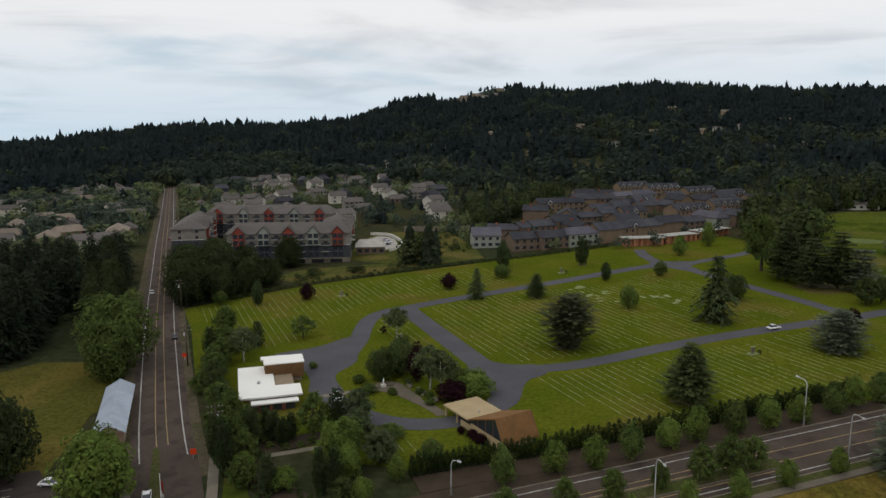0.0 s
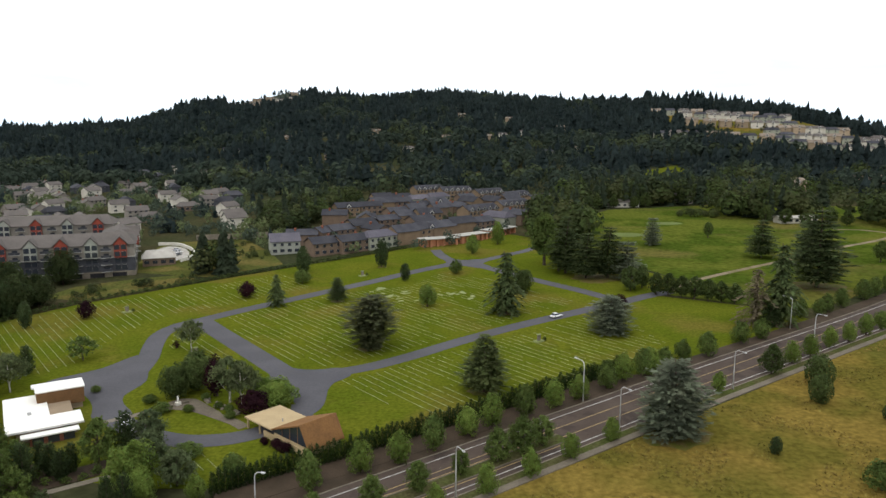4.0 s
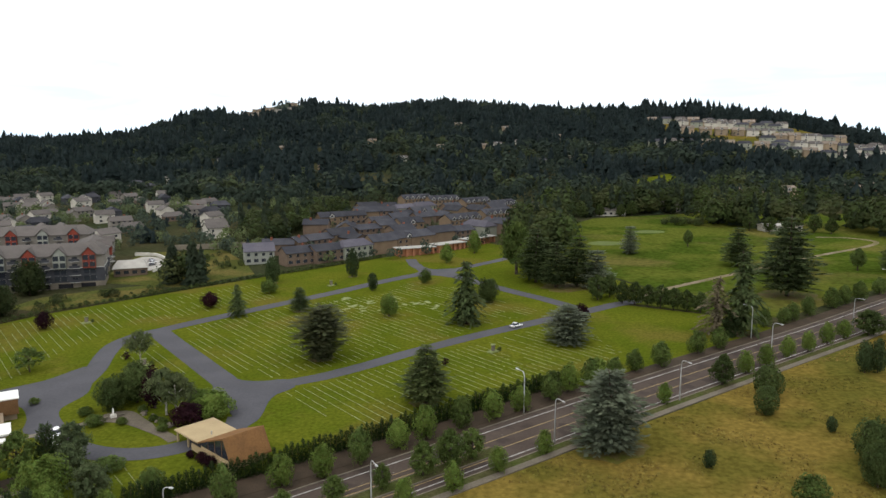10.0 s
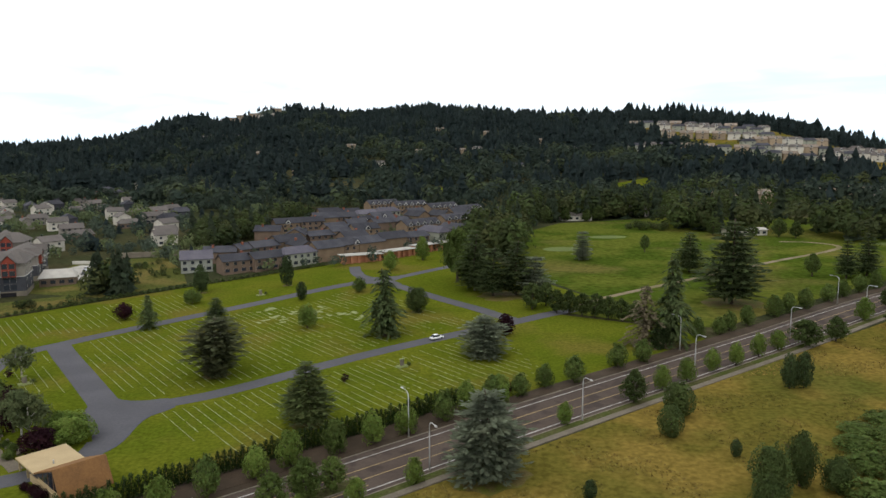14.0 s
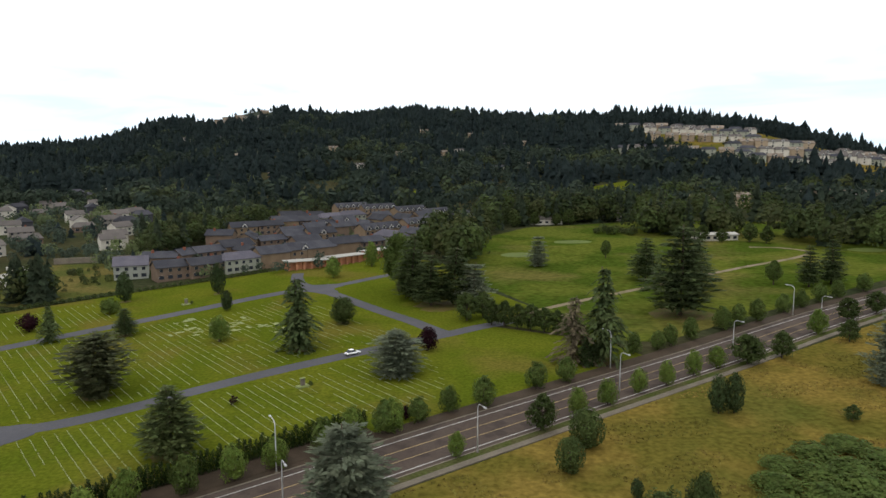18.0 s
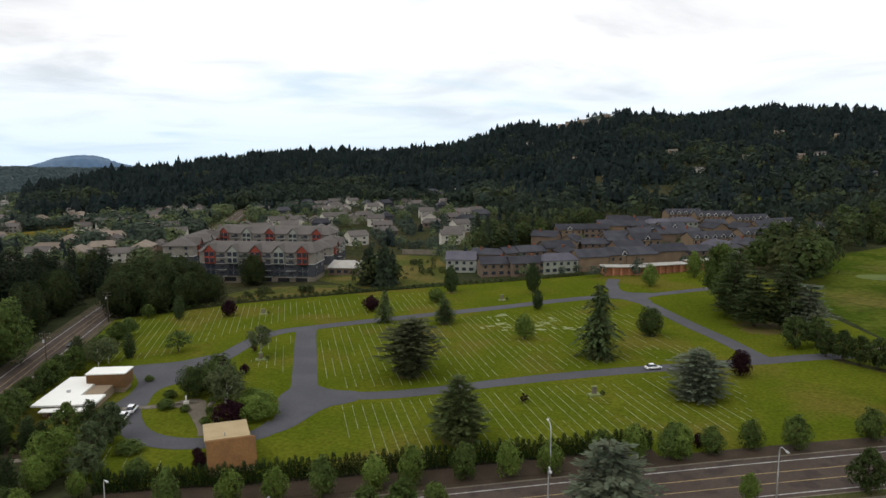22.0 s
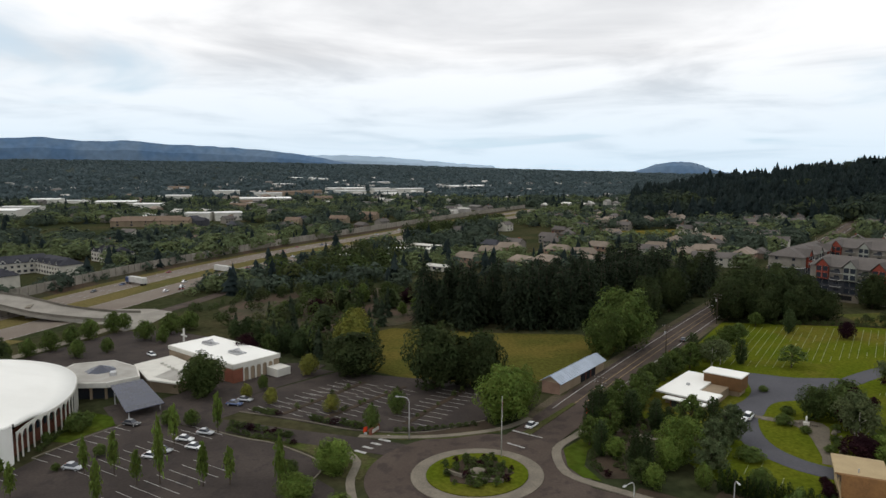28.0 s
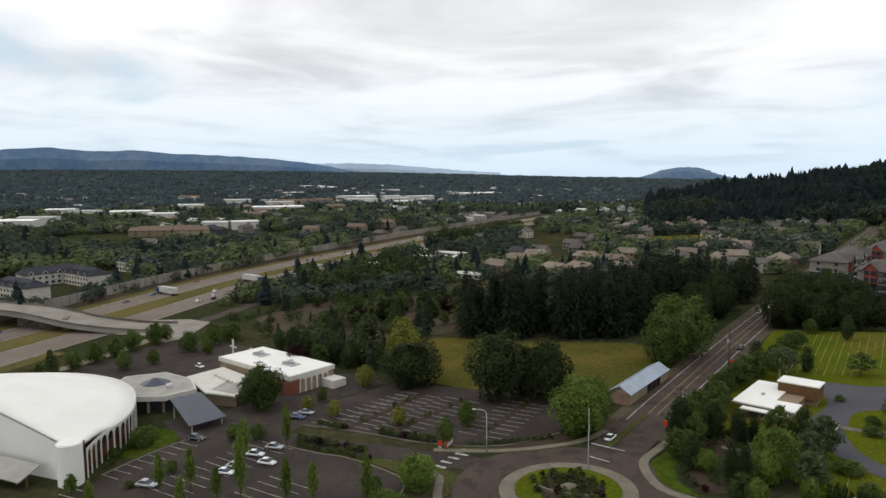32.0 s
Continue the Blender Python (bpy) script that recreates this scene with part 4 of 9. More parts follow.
def crown_conifer(seed, whorls, per, droop, power=1.0, start=0.06, ragged=0.2, clumps=7, size=0.03, core=0.4, width=0.5, lift=0.0, belly=0.12, foot=0.7):
    """A conifer's crown, 1 wide and 1 high: tiers of boughs that shorten towards the tip, each bough a flat feather of small sprays."""
    rng = np.random.default_rng(seed)
    cs, ns, ts, ss, ci, ni = [], [], [], [], [], []
    for w in range(whorls):
        h0 = start + (0.985 - start) * (w + rng.uniform(-0.2, 0.2)) / whorls
        u = (h0 - start) / (1 - start)
        reach = width * max(1 - u, 0.015) ** power * (foot + (1 - foot) * min(1, max(u, 0) / belly))
        reach *= 1 - ragged * 0.7 * rng.random()
        k = max(5, int(per * (0.4 + reach * 1.5)))
        lobe = rng.uniform(0, math.tau)
        for b in range(k):
            h = h0 + rng.normal(0, 0.006)
            a = (b + rng.uniform(-0.5, 0.5)) * math.tau / k + w * 1.3
            ln = reach * (1 + 0.35 * ragged * math.sin(2 * a + lobe)) * min(rng.uniform(1 - ragged * 1.7, 1 + ragged * 0.6), 1.12)
            m = max(3, int(clumps * (0.45 + ln / width * 0.75)))
            for c in range(m):
                q = 0.18 + 0.82 * (c + rng.uniform(0.2, 1.0)) / m
                x = ln * q
                z = h + lift * ln * q - droop * ln * q * q + rng.normal(0, 0.004)
                side = rng.uniform(-1, 1) * (0.035 + 0.16 * ln) * (1.25 - q)
                fan = a + 0.9 * math.copysign(1, side) * min(1, abs(side) * 18)
                cs.append((x * math.cos(a) - side * math.sin(a), x * math.sin(a) + side * math.cos(a), z))
                ts.append((math.cos(fan), math.sin(fan), lift - 2 * droop * q * 0.6 + rng.normal(0, 0.15)))
                ns.append((0.3 * math.cos(a), 0.3 * math.sin(a), 1.0))
                ss.append(size * rng.uniform(0.7, 1.25) * (0.65 + 0.9 * ln / width * 0.5))
            if b % 2 == 0:
                ci.append((core * reach * math.cos(a), core * reach * math.sin(a), h))
                ni.append((math.cos(a), math.sin(a), 0.5))
    cs, ts, ns, ss = np.array(cs), np.array(ts), np.array(ns), np.array(ss)[:, None]
    cs[:, 2] = np.clip(cs[:, 2], 0.012, 1.0)
    ts /= np.linalg.norm(ts, axis=1)[:, None]
    ns = ns + rng.normal(0, 0.28, ns.shape)
    side = np.cross(ns, ts)
    side /= np.linalg.norm(side, axis=1)[:, None]
    up = np.cross(ts, side)
    v = np.stack([cs - ts * ss * 0.9, cs - side * ss * 0.5 - up * ss * 0.1, cs + ts * ss * 1.3, cs + side * ss * 0.5 - up * ss * 0.1], 1).reshape(-1, 3)
    # spread the boughs to the full width
    grow = 0.47 / np.percentile(np.hypot(v[:, 0], v[:, 1]), 97)
    v[:, :2] *= grow
    ci = np.array(ci) * [grow, grow, 1]
    inner = leaf_cards(rng, ci, np.array(ni), 0.075 * (1.12 - ci[:, 2]), 1.0, 0.2)
    return joined((v, np.arange(len(v)).reshape(-1, 4)), inner)


def trunk_mesh(name, seed, material, height, limbs, r=0.03, fork=0.3):
    """A tapering trunk, 1 unit for the tree's height, with limbs rising into the crown."""
    rng = random.Random(seed)
    bm = bmesh.new()
    tube(bm, [(0, 0, -0.03), (0.004, 0, 0.03), (rng.uniform(-.015, .015), rng.uniform(-.015, .015), height * 0.5), (rng.uniform(-.03, .03), rng.uniform(-.03, .03), height)], [r * 1.5, r, r * 0.8, r * 0.25], 7)
    for i in range(limbs):
        a, z = i * 2.4 + rng.uniform(-.4, .4), fork + (height - fork) * 0.7 * i / max(limbs, 1)
        ln = rng.uniform(0.2, 0.32)
        tube(bm, [(0, 0, z), (ln * .5 * math.cos(a), ln * .5 * math.sin(a), z + 0.10), (ln * math.cos(a), ln * math.sin(a), z + 0.24)], [r * 0.5, r * 0.35, r * 0.1], 5)
    me = bpy.data.meshes.new(name)
    bm.to_mesh(me)
    bm.free()
    me.materials.append(material)
    me.polygons.foreach_set("use_smooth", [True] * len(me.polygons))
    return me


def crown(name, vf, material):
    return mesh_of(name, vf[0], vf[1], material)


KINDS = {}


def kind(key, trunk, crowns):
    KINDS[key] = (trunk, crowns)


T_BROAD = trunk_mesh("trunk_broad", 1, M_BARK, 0.7, 7)
T_FIR = trunk_mesh("trunk_fir", 2, M_BARK, 0.96, 0, 0.022)
T_BIRCH = trunk_mesh("trunk_birch", 3, M_BIRCH, 0.75, 6, 0.021, 0.22)
B = [crown_broad(10 + i, 3300, 0.024, 30) for i in range(3)]
BL = [crown_oval(15 + i, 4200, 0.0255, 0.03, 0.26, 0.12) for i in range(3)]
BS = [crown_oval(20 + i, 1700, 0.037, 0.07, 0.24, 0.42) for i in range(4)]
F = [crown_conifer(30 + i, 14, 27, 0.10, 0.62, 0.11, 0.24, 15, 0.036, lift=0.12, belly=0.22) for i in range(3)]
FT = [crown_conifer(40 + i, 18, 19, 0.40, 0.62, 0.09, 0.46, 14, 0.044, 0.25, belly=0.2) for i in range(2)]
FC = [crown_conifer(50 + i, 16, 27, 0.10, 0.42, 0.06, 0.40, 13, 0.036, lift=0.22, belly=0.5, foot=0.42) for i in range(2)]
FB = [crown_conifer(35 + i, 13, 28, 0.02, 0.42, 0.05, 0.28, 16, 0.036, lift=0.06, belly=0.3) for i in range(2)]
FM = [crown_conifer(55 + i, 15, 14, 0.30, 0.50, 0.10, 0.36, 7, 0.055) for i in range(3)]
CY = [crown_conifer(60 + i, 22, 17, -0.5, 0.40, 0.03, 0.16, 4, 0.060, 0.55) for i in range(2)]
BM = [crown_broad(25 + i, 2400, 0.029, 24, 0.03) for i in range(3)]
CL = [crown_oval(65 + i, 1500, 0.040, 0.02, 0.12, 0.3) for i in range(3)]
PO = [crown_broad(70 + i, 360, 0.085, 15, 0.06, 0.8, 0.24) for i in range(2)]
kind("maple", T_BROAD, [crown("leaves_a", b, M_LEAF) for b in B])
kind("street", T_BROAD, [crown("leaves_d", b, M_LEAF) for b in BS])
kind("bright", T_BROAD, [crown("leaves_e", b, M_LIGHT) for b in BS])
kind("brightbig", T_BROAD, [crown("leaves_eb", b, M_LIGHT) for b in BL])
kind("dark", T_BROAD, [crown("leaves_f", b, M_DARKL) for b in BL])
kind("yellow", T_BROAD, [crown("leaves_g", b, M_YELL) for b in BS[:2]])
kind("purple", T_BROAD, [crown("leaves_h", b, M_PURP) for b in BS[:2]])
AIRY = [crown_broad(95 + i, 1500, 0.026, 22, 0.26) for i in range(2)]
kind("birch", T_BIRCH, [crown("leaves_i", b, M_BIRCHL) for b in AIRY])
kind("airy", T_BROAD, [crown("leaves_ai", crown_broad(98, 520, 0.034, 20, 0.12), M_LEAF)])
kind("leafgrey", T_BROAD, [crown("leaves_lg", b, M_GREYL) for b in BM])
kind("fir", T_FIR, [crown("needles_a", b, M_FIR) for b in F])
kind("firlight", T_FIR, [crown("needles_al", b, M_FIRL) for b in F[:2]])
kind("tallfir", T_FIR, [crown("needles_b", b, M_FIR) for b in FT])
kind("cedar", T_FIR, [crown("needles_c", b, M_CEDAR) for b in FC])
kind("blue", T_FIR, [crown("needles_d", b, M_BLUE) for b in FB])
kind("bigmaple", T_BROAD, [crown("leaves_bm", b, M_LEAF) for b in BL])
kind("darkmid", T_BROAD, [crown("leaves_dm", b, M_DARKL) for b in BM])
kind("leafmid", T_BROAD, [crown("leaves_lm", b, M_LEAF) for b in BM])
CYS = [crown_conifer(62 + i, 15, 10, -0.5, 0.55, 0.02, 0.16, 3, 0.085, 0.55) for i in range(2)]
kind("spire", T_FIR, [crown("needles_sp", b, M_HEDGE) for b in CYS])
kind("ball", T_BROAD, [crown("leaves_ba", b, M_DARKL) for b in [crown_oval(90 + i, 2200, 0.032, 0.0, 0.07, 0.12) for i in range(2)]])
kind("shade", T_BROAD, [crown("leaves_sh", b, M_SHADE) for b in BL])
kind("column", T_FIR, [crown("leaves_co", b, M_CYP) for b in CL])
kind("young", T_BROAD, [crown("leaves_yo", b, M_LIGHT) for b in BS])
kind("brown", T_FIR, [crown("needles_e", b, M_BROWN) for b in [crown_conifer(45, 17, 14, 0.3, 0.5, 0.1, 0.5, 9, 0.045, 0.1)]])
kind("cypress", T_FIR, [crown("needles_f", b, M_CYP) for b in CY])
SH = [crown_broad(80 + i, 190, 0.075, 10, 0.0, 0.8, 0.2) for i in range(3)]
kind("shrub", T_BROAD, [crown("leaves_k", b, M_DARKL) for b in SH])
kind("greenshrub", T_BROAD, [crown("leaves_l", b, M_LEAF) for b in SH])
kind("redshrub", T_BROAD, [crown("leaves_m", b, M_PURP) for b in SH[:2]])
kind("poplar", T_BROAD, [crown("leaves_j", b, M_LIGHT) for b in PO])
kind("pine", T_FIR, [crown("needles_g", b, M_PINE) for b in FM])
tree_rng = random.Random(5)


def tree(key, name, x, y, h, w, label, group="", up=0.0):
    """A tree of its own at (x, y), h high and w wide: a trunk and a crown."""
    trunk, crowns = KINDS[key]
    t = thing(name, label, "tree", Matrix.Translation((x, y, terrain(x, y) + up)) @ Matrix.Rotation(tree_rng.uniform(0, 6.28), 4, 'Z') @ Matrix.Diagonal((w, w, h, 1)), group)
    k = min(1.0, 1.6 * w / h) * h / w
    shared("trunk", trunk, t, Matrix.Diagonal((k, k, 1, 1)))
    shared("crown", tree_rng.choice(crowns), t)
    return t


def trees(key, name, label, group, *rows):
    for x, y, h, w in rows:
        tree(key, name, x, y, h, w, label, group)


trees("cedar", "cedar_tree", "broad dark cedar on the burial lawn", "", (-68, 155, 14.8, 16.5))
trees("firlight", "fir_tree", "layered dark green fir on the burial lawn", "", (-40, 124, 13.5, 11.6))
trees("tallfir", "fir_tree", "tall ragged dark fir on the burial lawn", "", (-30, 186, 20.2, 12.6))
trees("dark", "maple_tree", "round dark green maple on the lawn", "", (-22, 212, 8.3, 7.9))
trees("blue", "spruce_tree", "blue-grey spruce beside the cemetery lane", "", (-3, 165, 11.2, 13))
trees("purple", "plum_tree", "dark purple plum tree on the lawn", "purple trees", (4, 183, 6.3, 5.6), (-116, 212, 5.6, 6.8), (-160, 190, 5.6, 6.0), (0.5, 138, 2.8, 2.6))
trees("column", "cypress_tree", "narrow dark cypress on the lawn", "cypresses on the lawn", (-74, 259, 11.7, 6.2), (-63, 233, 6.9, 4.2), (-104, 250, 10.9, 6.4), (-186, 192, 12.5, 5.2))
trees("tallfir", "fir_tree", "small ragged fir beside the back lane", "", (-103, 200, 11.2, 6.4))
trees("bright", "lawn_tree", "small bright green tree on the burial lawn", "small lawn trees", (-54, 196, 7.5, 6.4), (-36, 285, 8.7, 7.0), (-23, 309, 10.9, 7.0))
trees("street", "lawn_tree", "small green tree on the burial lawn", "small lawn trees", (-101, 232, 5.4, 7.0), (-44, 244, 5.7, 5.7))
trees("airy", "lawn_tree", "thin sparse-leaved tree on the burial lawn", "small lawn trees", (-141, 150, 6.4, 9.4))
trees("birch", "lawn_tree", "pale sparse tree beside the forked drive", "small lawn trees", (-115, 155, 9.0, 8.4))
trees("fir", "fir_tree", "green fir beside the back lane", "", (-84, 205, 8.6, 7.3))
trees("fir", "grove_fir", "large dark fir in a grove by the fairway", "grove firs", (-2, 242, 23.0, 15), (4, 233, 18, 14), (12, 233, 20.1, 15), (79, 213, 28.4, 22), (84, 267, 16.9, 14), (96, 251, 21.7, 15), (136, 249, 15.6, 9), (146, 253, 16.9, 11))
trees("blue", "grove_spruce", "blue-green spruce in a grove by the fairway", "", (18, 230, 15, 12), (48, 300, 13.8, 9.6))
trees("maple", "grove_maple", "green broadleaf tree at the grove's edge", "grove trees", (-8, 258, 21.5, 15), (-4, 247, 16, 12), (81, 319, 8.3, 5.5), (126, 254, 9, 7))
trees("darkmid", "row_tree", "dark low tree in a tight row by the gate", "gate row", (15, 212, 8.8, 8.4), (20, 216, 8, 7), (22, 206.5, 7.6, 6.2), (25.5, 204.5, 7.8, 6.4), (29, 202, 7.4, 6.2), (32.5, 199.8, 7.6, 6.4), (36, 197.5, 7.2, 6.2), (39.5, 195.5, 6.8, 6.2), (43, 193.4, 6.6, 6))
trees("tallfir", "fir_tree", "tall dark fir beside the avenue", "", (46, 170, 24.2, 12))
trees("brown", "fir_tree", "browned half-dead fir beside the avenue", "", (39, 170, 17.0, 11))
trees("cypress", "cypress_tree", "low dark evergreen under the tall fir", "", (42, 167, 7, 5))
trees("blue", "spruce_tree", "large blue-green spruce at the meadow's edge", "", (-6, 101, 15.5, 14.0), (102, 150, 16.6, 10))
trees("street", "street_tree", "young green street tree in the planting bed", "street trees north", (-3, 132, 6.4, 5.9), (3, 136, 5.3, 4.6), (9, 141, 5.4, 4.6), (16, 144, 6.4, 5.4), (28, 153, 6.1, 5.2), (35, 157, 5.7, 5.1), (55, 176, 5.6, 4.4), (62, 179, 5.0, 4.4), (66, 182, 5.8, 4.4), (73, 187, 6.0, 4.7), (85, 196, 6.6, 5.9), (91, 200, 6.4, 4.9), (98, 204, 6.8, 5.4), (110, 213, 6, 5), (118, 219, 6, 5), (127, 225, 6.4, 5.4), (136, 231, 6, 5), (150, 240, 6.4, 5.6))
trees("bright", "street_tree", "young bright green street tree beside the pavement", "street trees south", (10, 121, 4.6, 3.4), (34, 138, 5.6, 4.2), (41, 143, 5.4, 4.5), (49, 149, 5.6, 4.2), (56, 153, 5.7, 3.8), (64, 159, 6.0, 4.2), (71, 164, 5.2, 4.8), (108, 190, 6.7, 5.7), (-8, 106.5, 4.2, 3.4), (-18, 99.0, 4.6, 3.4), (-26.7, 92.3, 4.8, 3.6), (-34.3, 86.5, 5.0, 3.8), (-42, 81, 5.2, 3.8), (-50, 75.5, 5, 3.8), (-58, 70, 5.2, 4), (-66, 64, 5, 4))
trees("leafmid", "median_tree", "green tree in the strip between carriageways", "median trees", (-35, 94.8, 7.0, 6.4), (-31, 97.4, 6.0, 5), (-39.5, 91.6, 6.4, 5.4), (-46, 87, 4.8, 3.6), (-53, 82.2, 5.4, 4.6), (-60, 77.6, 5.6, 4.6), (-68, 72, 6, 5), (-76, 66.2, 6, 5))
trees("darkmid", "meadow_tree", "round dark green tree beside the avenue", "meadow trees", (26, 131, 7.2, 6.2), (79, 166, 7.3, 9.6), (89, 170, 6.7, 6.2), (123, 202, 7.0, 7.6), (84, 132, 3.2, 3.6), (136, 210, 7, 7), (112, 182, 6, 6))
trees("ball", "meadow_tree", "round dense dark green tree in the meadow", "meadow trees", (32.6, 123.2, 7.4, 6.8), (28.2, 114.2, 6.2, 5.2))
trees("column", "meadow_tree", "narrow green tree in the dry meadow", "meadow trees", (61, 137, 7.9, 4.2), (64, 137, 8.2, 4.2), (36.7, 105.6, 3.2, 2.2), (9.1, 92.6, 3.4, 2.4))
trees("dark", "meadow_tree", "tall loose dark green tree in the scrub", "meadow trees", (36.6, 92.4, 8.2, 6.6), (42.4, 95.2, 8.8, 5.2), (33, 85, 7.0, 5.6), (47, 93, 5.6, 5.4))
trees("street", "meadow_shrub", "loose grey-green willow scrub in the meadow", "meadow shrubs", (62, 113, 2.2, 8), (69, 117, 2.4, 9), (76, 120, 2.2, 9), (66, 109, 2.6, 9), (72, 111, 2.4, 9), (58, 107, 2.6, 8), (79, 114, 2.4, 9), (63, 102, 3.2, 10), (70, 104, 3.4, 10), (55, 99, 3.6, 8), (78, 106, 3, 10), (60, 94, 4, 10), (68, 97, 4.5, 11), (72, 90, 4, 12), (50, 88, 4.4, 10), (-16, 66, 4.5, 5), (20, 80, 5, 6), (86, 112, 2.4, 8))

# evergreen screen along the front lawn
hedge = curve([(-86, 82.2), (-75.7, 89.0), (-66, 94.4), (-40, 111.5), (-20, 125.5), (-7, 134.5)], 2)
bm = bmesh.new()
ribbon(bm, hedge, -5.8, 0.9, -0.3, 0.16)
tagged(part("planting_bed", bm, M_BARE), "bark-covered bed under the evergreen screen", "planting bed", kind="structure")
for i, (p, a) in enumerate(along(hedge, 0.0, 1.05)):
    tree("spire", "arborvitae", p.x, p.y, 3.5 + 1.2 * tree_rng.random(), 1.8, "dark pointed arborvitae in a dense evergreen row", "arborvitae screen")
for i, (p, a) in enumerate(along(AVENUE, 36, 7.6, 122)):
    q = p + 9.4 * Vector((-math.sin(a), math.cos(a)))
    tree("bright" if i % 3 else "street", "street_tree", q.x + tree_rng.uniform(-1, 1), q.y + tree_rng.uniform(-.7, .7), 5.6 + 1.6 * tree_rng.random(), 4.8, "young street tree in front of the evergreen screen", "street trees north")

trees("darkmid", "club_tree", "dark round tree before the clubhouse", "clubhouse trees", (141, 365, 9, 8), (150, 362, 7, 7), (164, 362, 10, 9), (170, 356, 9, 8), (66, 450, 9, 8), (80, 450, 8, 8), (88, 452, 10, 9), (133, 372, 10, 9))

# garden between chapel and office
trees("birch", "birch_tree", "white-stemmed birch beside the chapel garden", "birches", (-94.6, 120.6, 10.5, 9.0), (-91.4, 118, 10, 8.6))
trees("dark", "garden_tree", "dense dark tree in the chapel garden", "garden trees", (-104, 128, 9.0, 9), (-107.4, 124, 7.5, 7.6))
trees("purple", "garden_tree", "dark red-leaved shrub beside the chapel", "garden shrubs", (-88, 115, 4.8, 7.6), (-98.6, 124.4, 9.4, 5.6), (-108.4, 141.4, 2.6, 2.8), (-79.6, 98.6, 1.9, 2.6), (-77.6, 96.8, 2.0, 3.0), (-82.2, 100.4, 1.4, 2.0))
trees("brightbig", "garden_tree", "low spreading green tree beside the chapel", "garden shrubs", (-84, 119, 5.5, 9.0), (-88, 122, 5, 7))
trees("street", "garden_shrub", "rounded green shrub in the chapel garden", "garden shrubs", (-107.4, 115.6, 2.4, 4.4), (-100.4, 122.4, 1.6, 2.4), (-96, 117.4, 1.4, 2.4), (-93.4, 115.6, 1.6, 2.6), (-112, 121, 2.0, 3.5), (-102, 116, 1.6, 2.6), (-92, 112, 1.8, 2.6), (-95, 96, 2.6, 6), (-122, 106, 2.4, 3), (-127, 128, 1.6, 2.6))

# planting between the office, the roundabout and the avenue
trees("cypress", "office_tree", "dark conical evergreen beside the office", "office evergreens", (-118.4, 85.6, 8, 4.4), (-113.6, 88.4, 5.4, 3.4), (-116.6, 90.4, 5.6, 3.6), (-113.4, 91.4, 5.2, 3.0), (-119.6, 92.6, 5.0, 3.0), (-106.2, 96.6, 8.6, 4.2), (-121.4, 79.6, 9, 4.4), (-117.4, 75.6, 9.4, 4.0), (-98.8, 73.8, 8, 3.0), (-96.6, 74.6, 8, 3.2), (-107.2, 71.8, 7, 3.4), (-132, 97, 7, 4.6))
trees("leafmid", "office_tree", "dense green tree beside the office", "office trees", (-110, 94, 8.6, 7.0), (-136, 101, 6, 7), (-147, 116, 7, 8), (-151, 125, 7.5, 8), (-145, 108, 5, 6), (-155, 134, 7, 7), (-126.4, 87.6, 8, 7), (-122.6, 83, 7.6, 6), (-121.4, 88.4, 7.4, 5.6), (-128, 93.4, 8, 6), (-115.8, 78.8, 7.4, 5.4), (-119.4, 82.4, 7.6, 5.2), (-112.6, 72.4, 6.2, 5.2))
trees("brightbig", "office_tree", "light green tree between office and avenue", "office trees", (-100, 84, 8.4, 8.6), (-96.6, 79.4, 6.4, 5.4))
trees("bright", "office_tree", "low light green tree on the office lawn", "office trees", (-113.6, 75.4, 4.8, 5), (-105.4, 73.6, 4.2, 5), (-91, 72.6, 4.6, 4.2), (-88, 80.4, 4.6, 3.6))
trees("leafgrey", "office_tree", "grey-green tree between office and avenue", "office trees", (-102.4, 98, 8.4, 7.2), (-99.6, 91.6, 7.4, 6.4), (-93, 85.6, 6.6, 7.4))
trees("darkmid", "office_tree", "dense dark tree between street and office", "office trees", (-131, 96, 8, 6.6), (-139, 105, 7, 6), (-144, 112, 7, 6), (-149.5, 119.5, 7, 6.4), (-94, 72, 4.6, 5))
trees("greenshrub", "office_shrub", "low green shrub in the bed before the office", "office shrubs", (-118, 88.6, 1.6, 2.4), (-115.6, 86.8, 1.4, 2.2), (-112.2, 87.0, 1.3, 2.2), (-110, 88.4, 1.2, 2.0), (-108.6, 90.4, 1.5, 2.6), (-119.6, 91.4, 1.4, 2.0))
trees("street", "lawn_tree", "small low tree among the graves before the chapel", "small lawn trees", (-84.8, 89.4, 3.6, 4.8))
trees("maple", "street_tree", "green tree leaning over the street", "trees by the street", (-160, 140, 6, 7), (-166, 150, 7, 8), (-171, 158, 6, 6.4), (-186, 178, 5, 6))
trees("birch", "office_tree", "pale grey-green tree beside the office forecourt", "office trees", (-147, 129, 8.5, 9.5), (-151, 135, 7.5, 8))
trees("cypress", "street_tree", "narrow evergreen beside the street", "trees by the street", (-158, 131, 8, 4.5), (-150, 141, 7, 4))

# overgrown garden behind the hall
garden = random.Random(17)
for i in range(46):
    x, y = garden.uniform(-300, -208), garden.uniform(-4, 96)
    if y < -0.55 * (x + 208) * 0.35 + 8 or (x > -236 and y > 30) or y > 0.9 * (-x - 200) + 30:
        continue
    h = garden.uniform(4.5, 9.5)
    key = garden.choice(("darkmid", "darkmid", "leafmid", "column", "fir", "darkmid", "purple"))
    tree(key, "garden_tree", x, y, h, h * (0.5 if key == "column" else garden.uniform(0.8, 1.15)), "small mixed tree in an overgrown garden", "park garden trees")

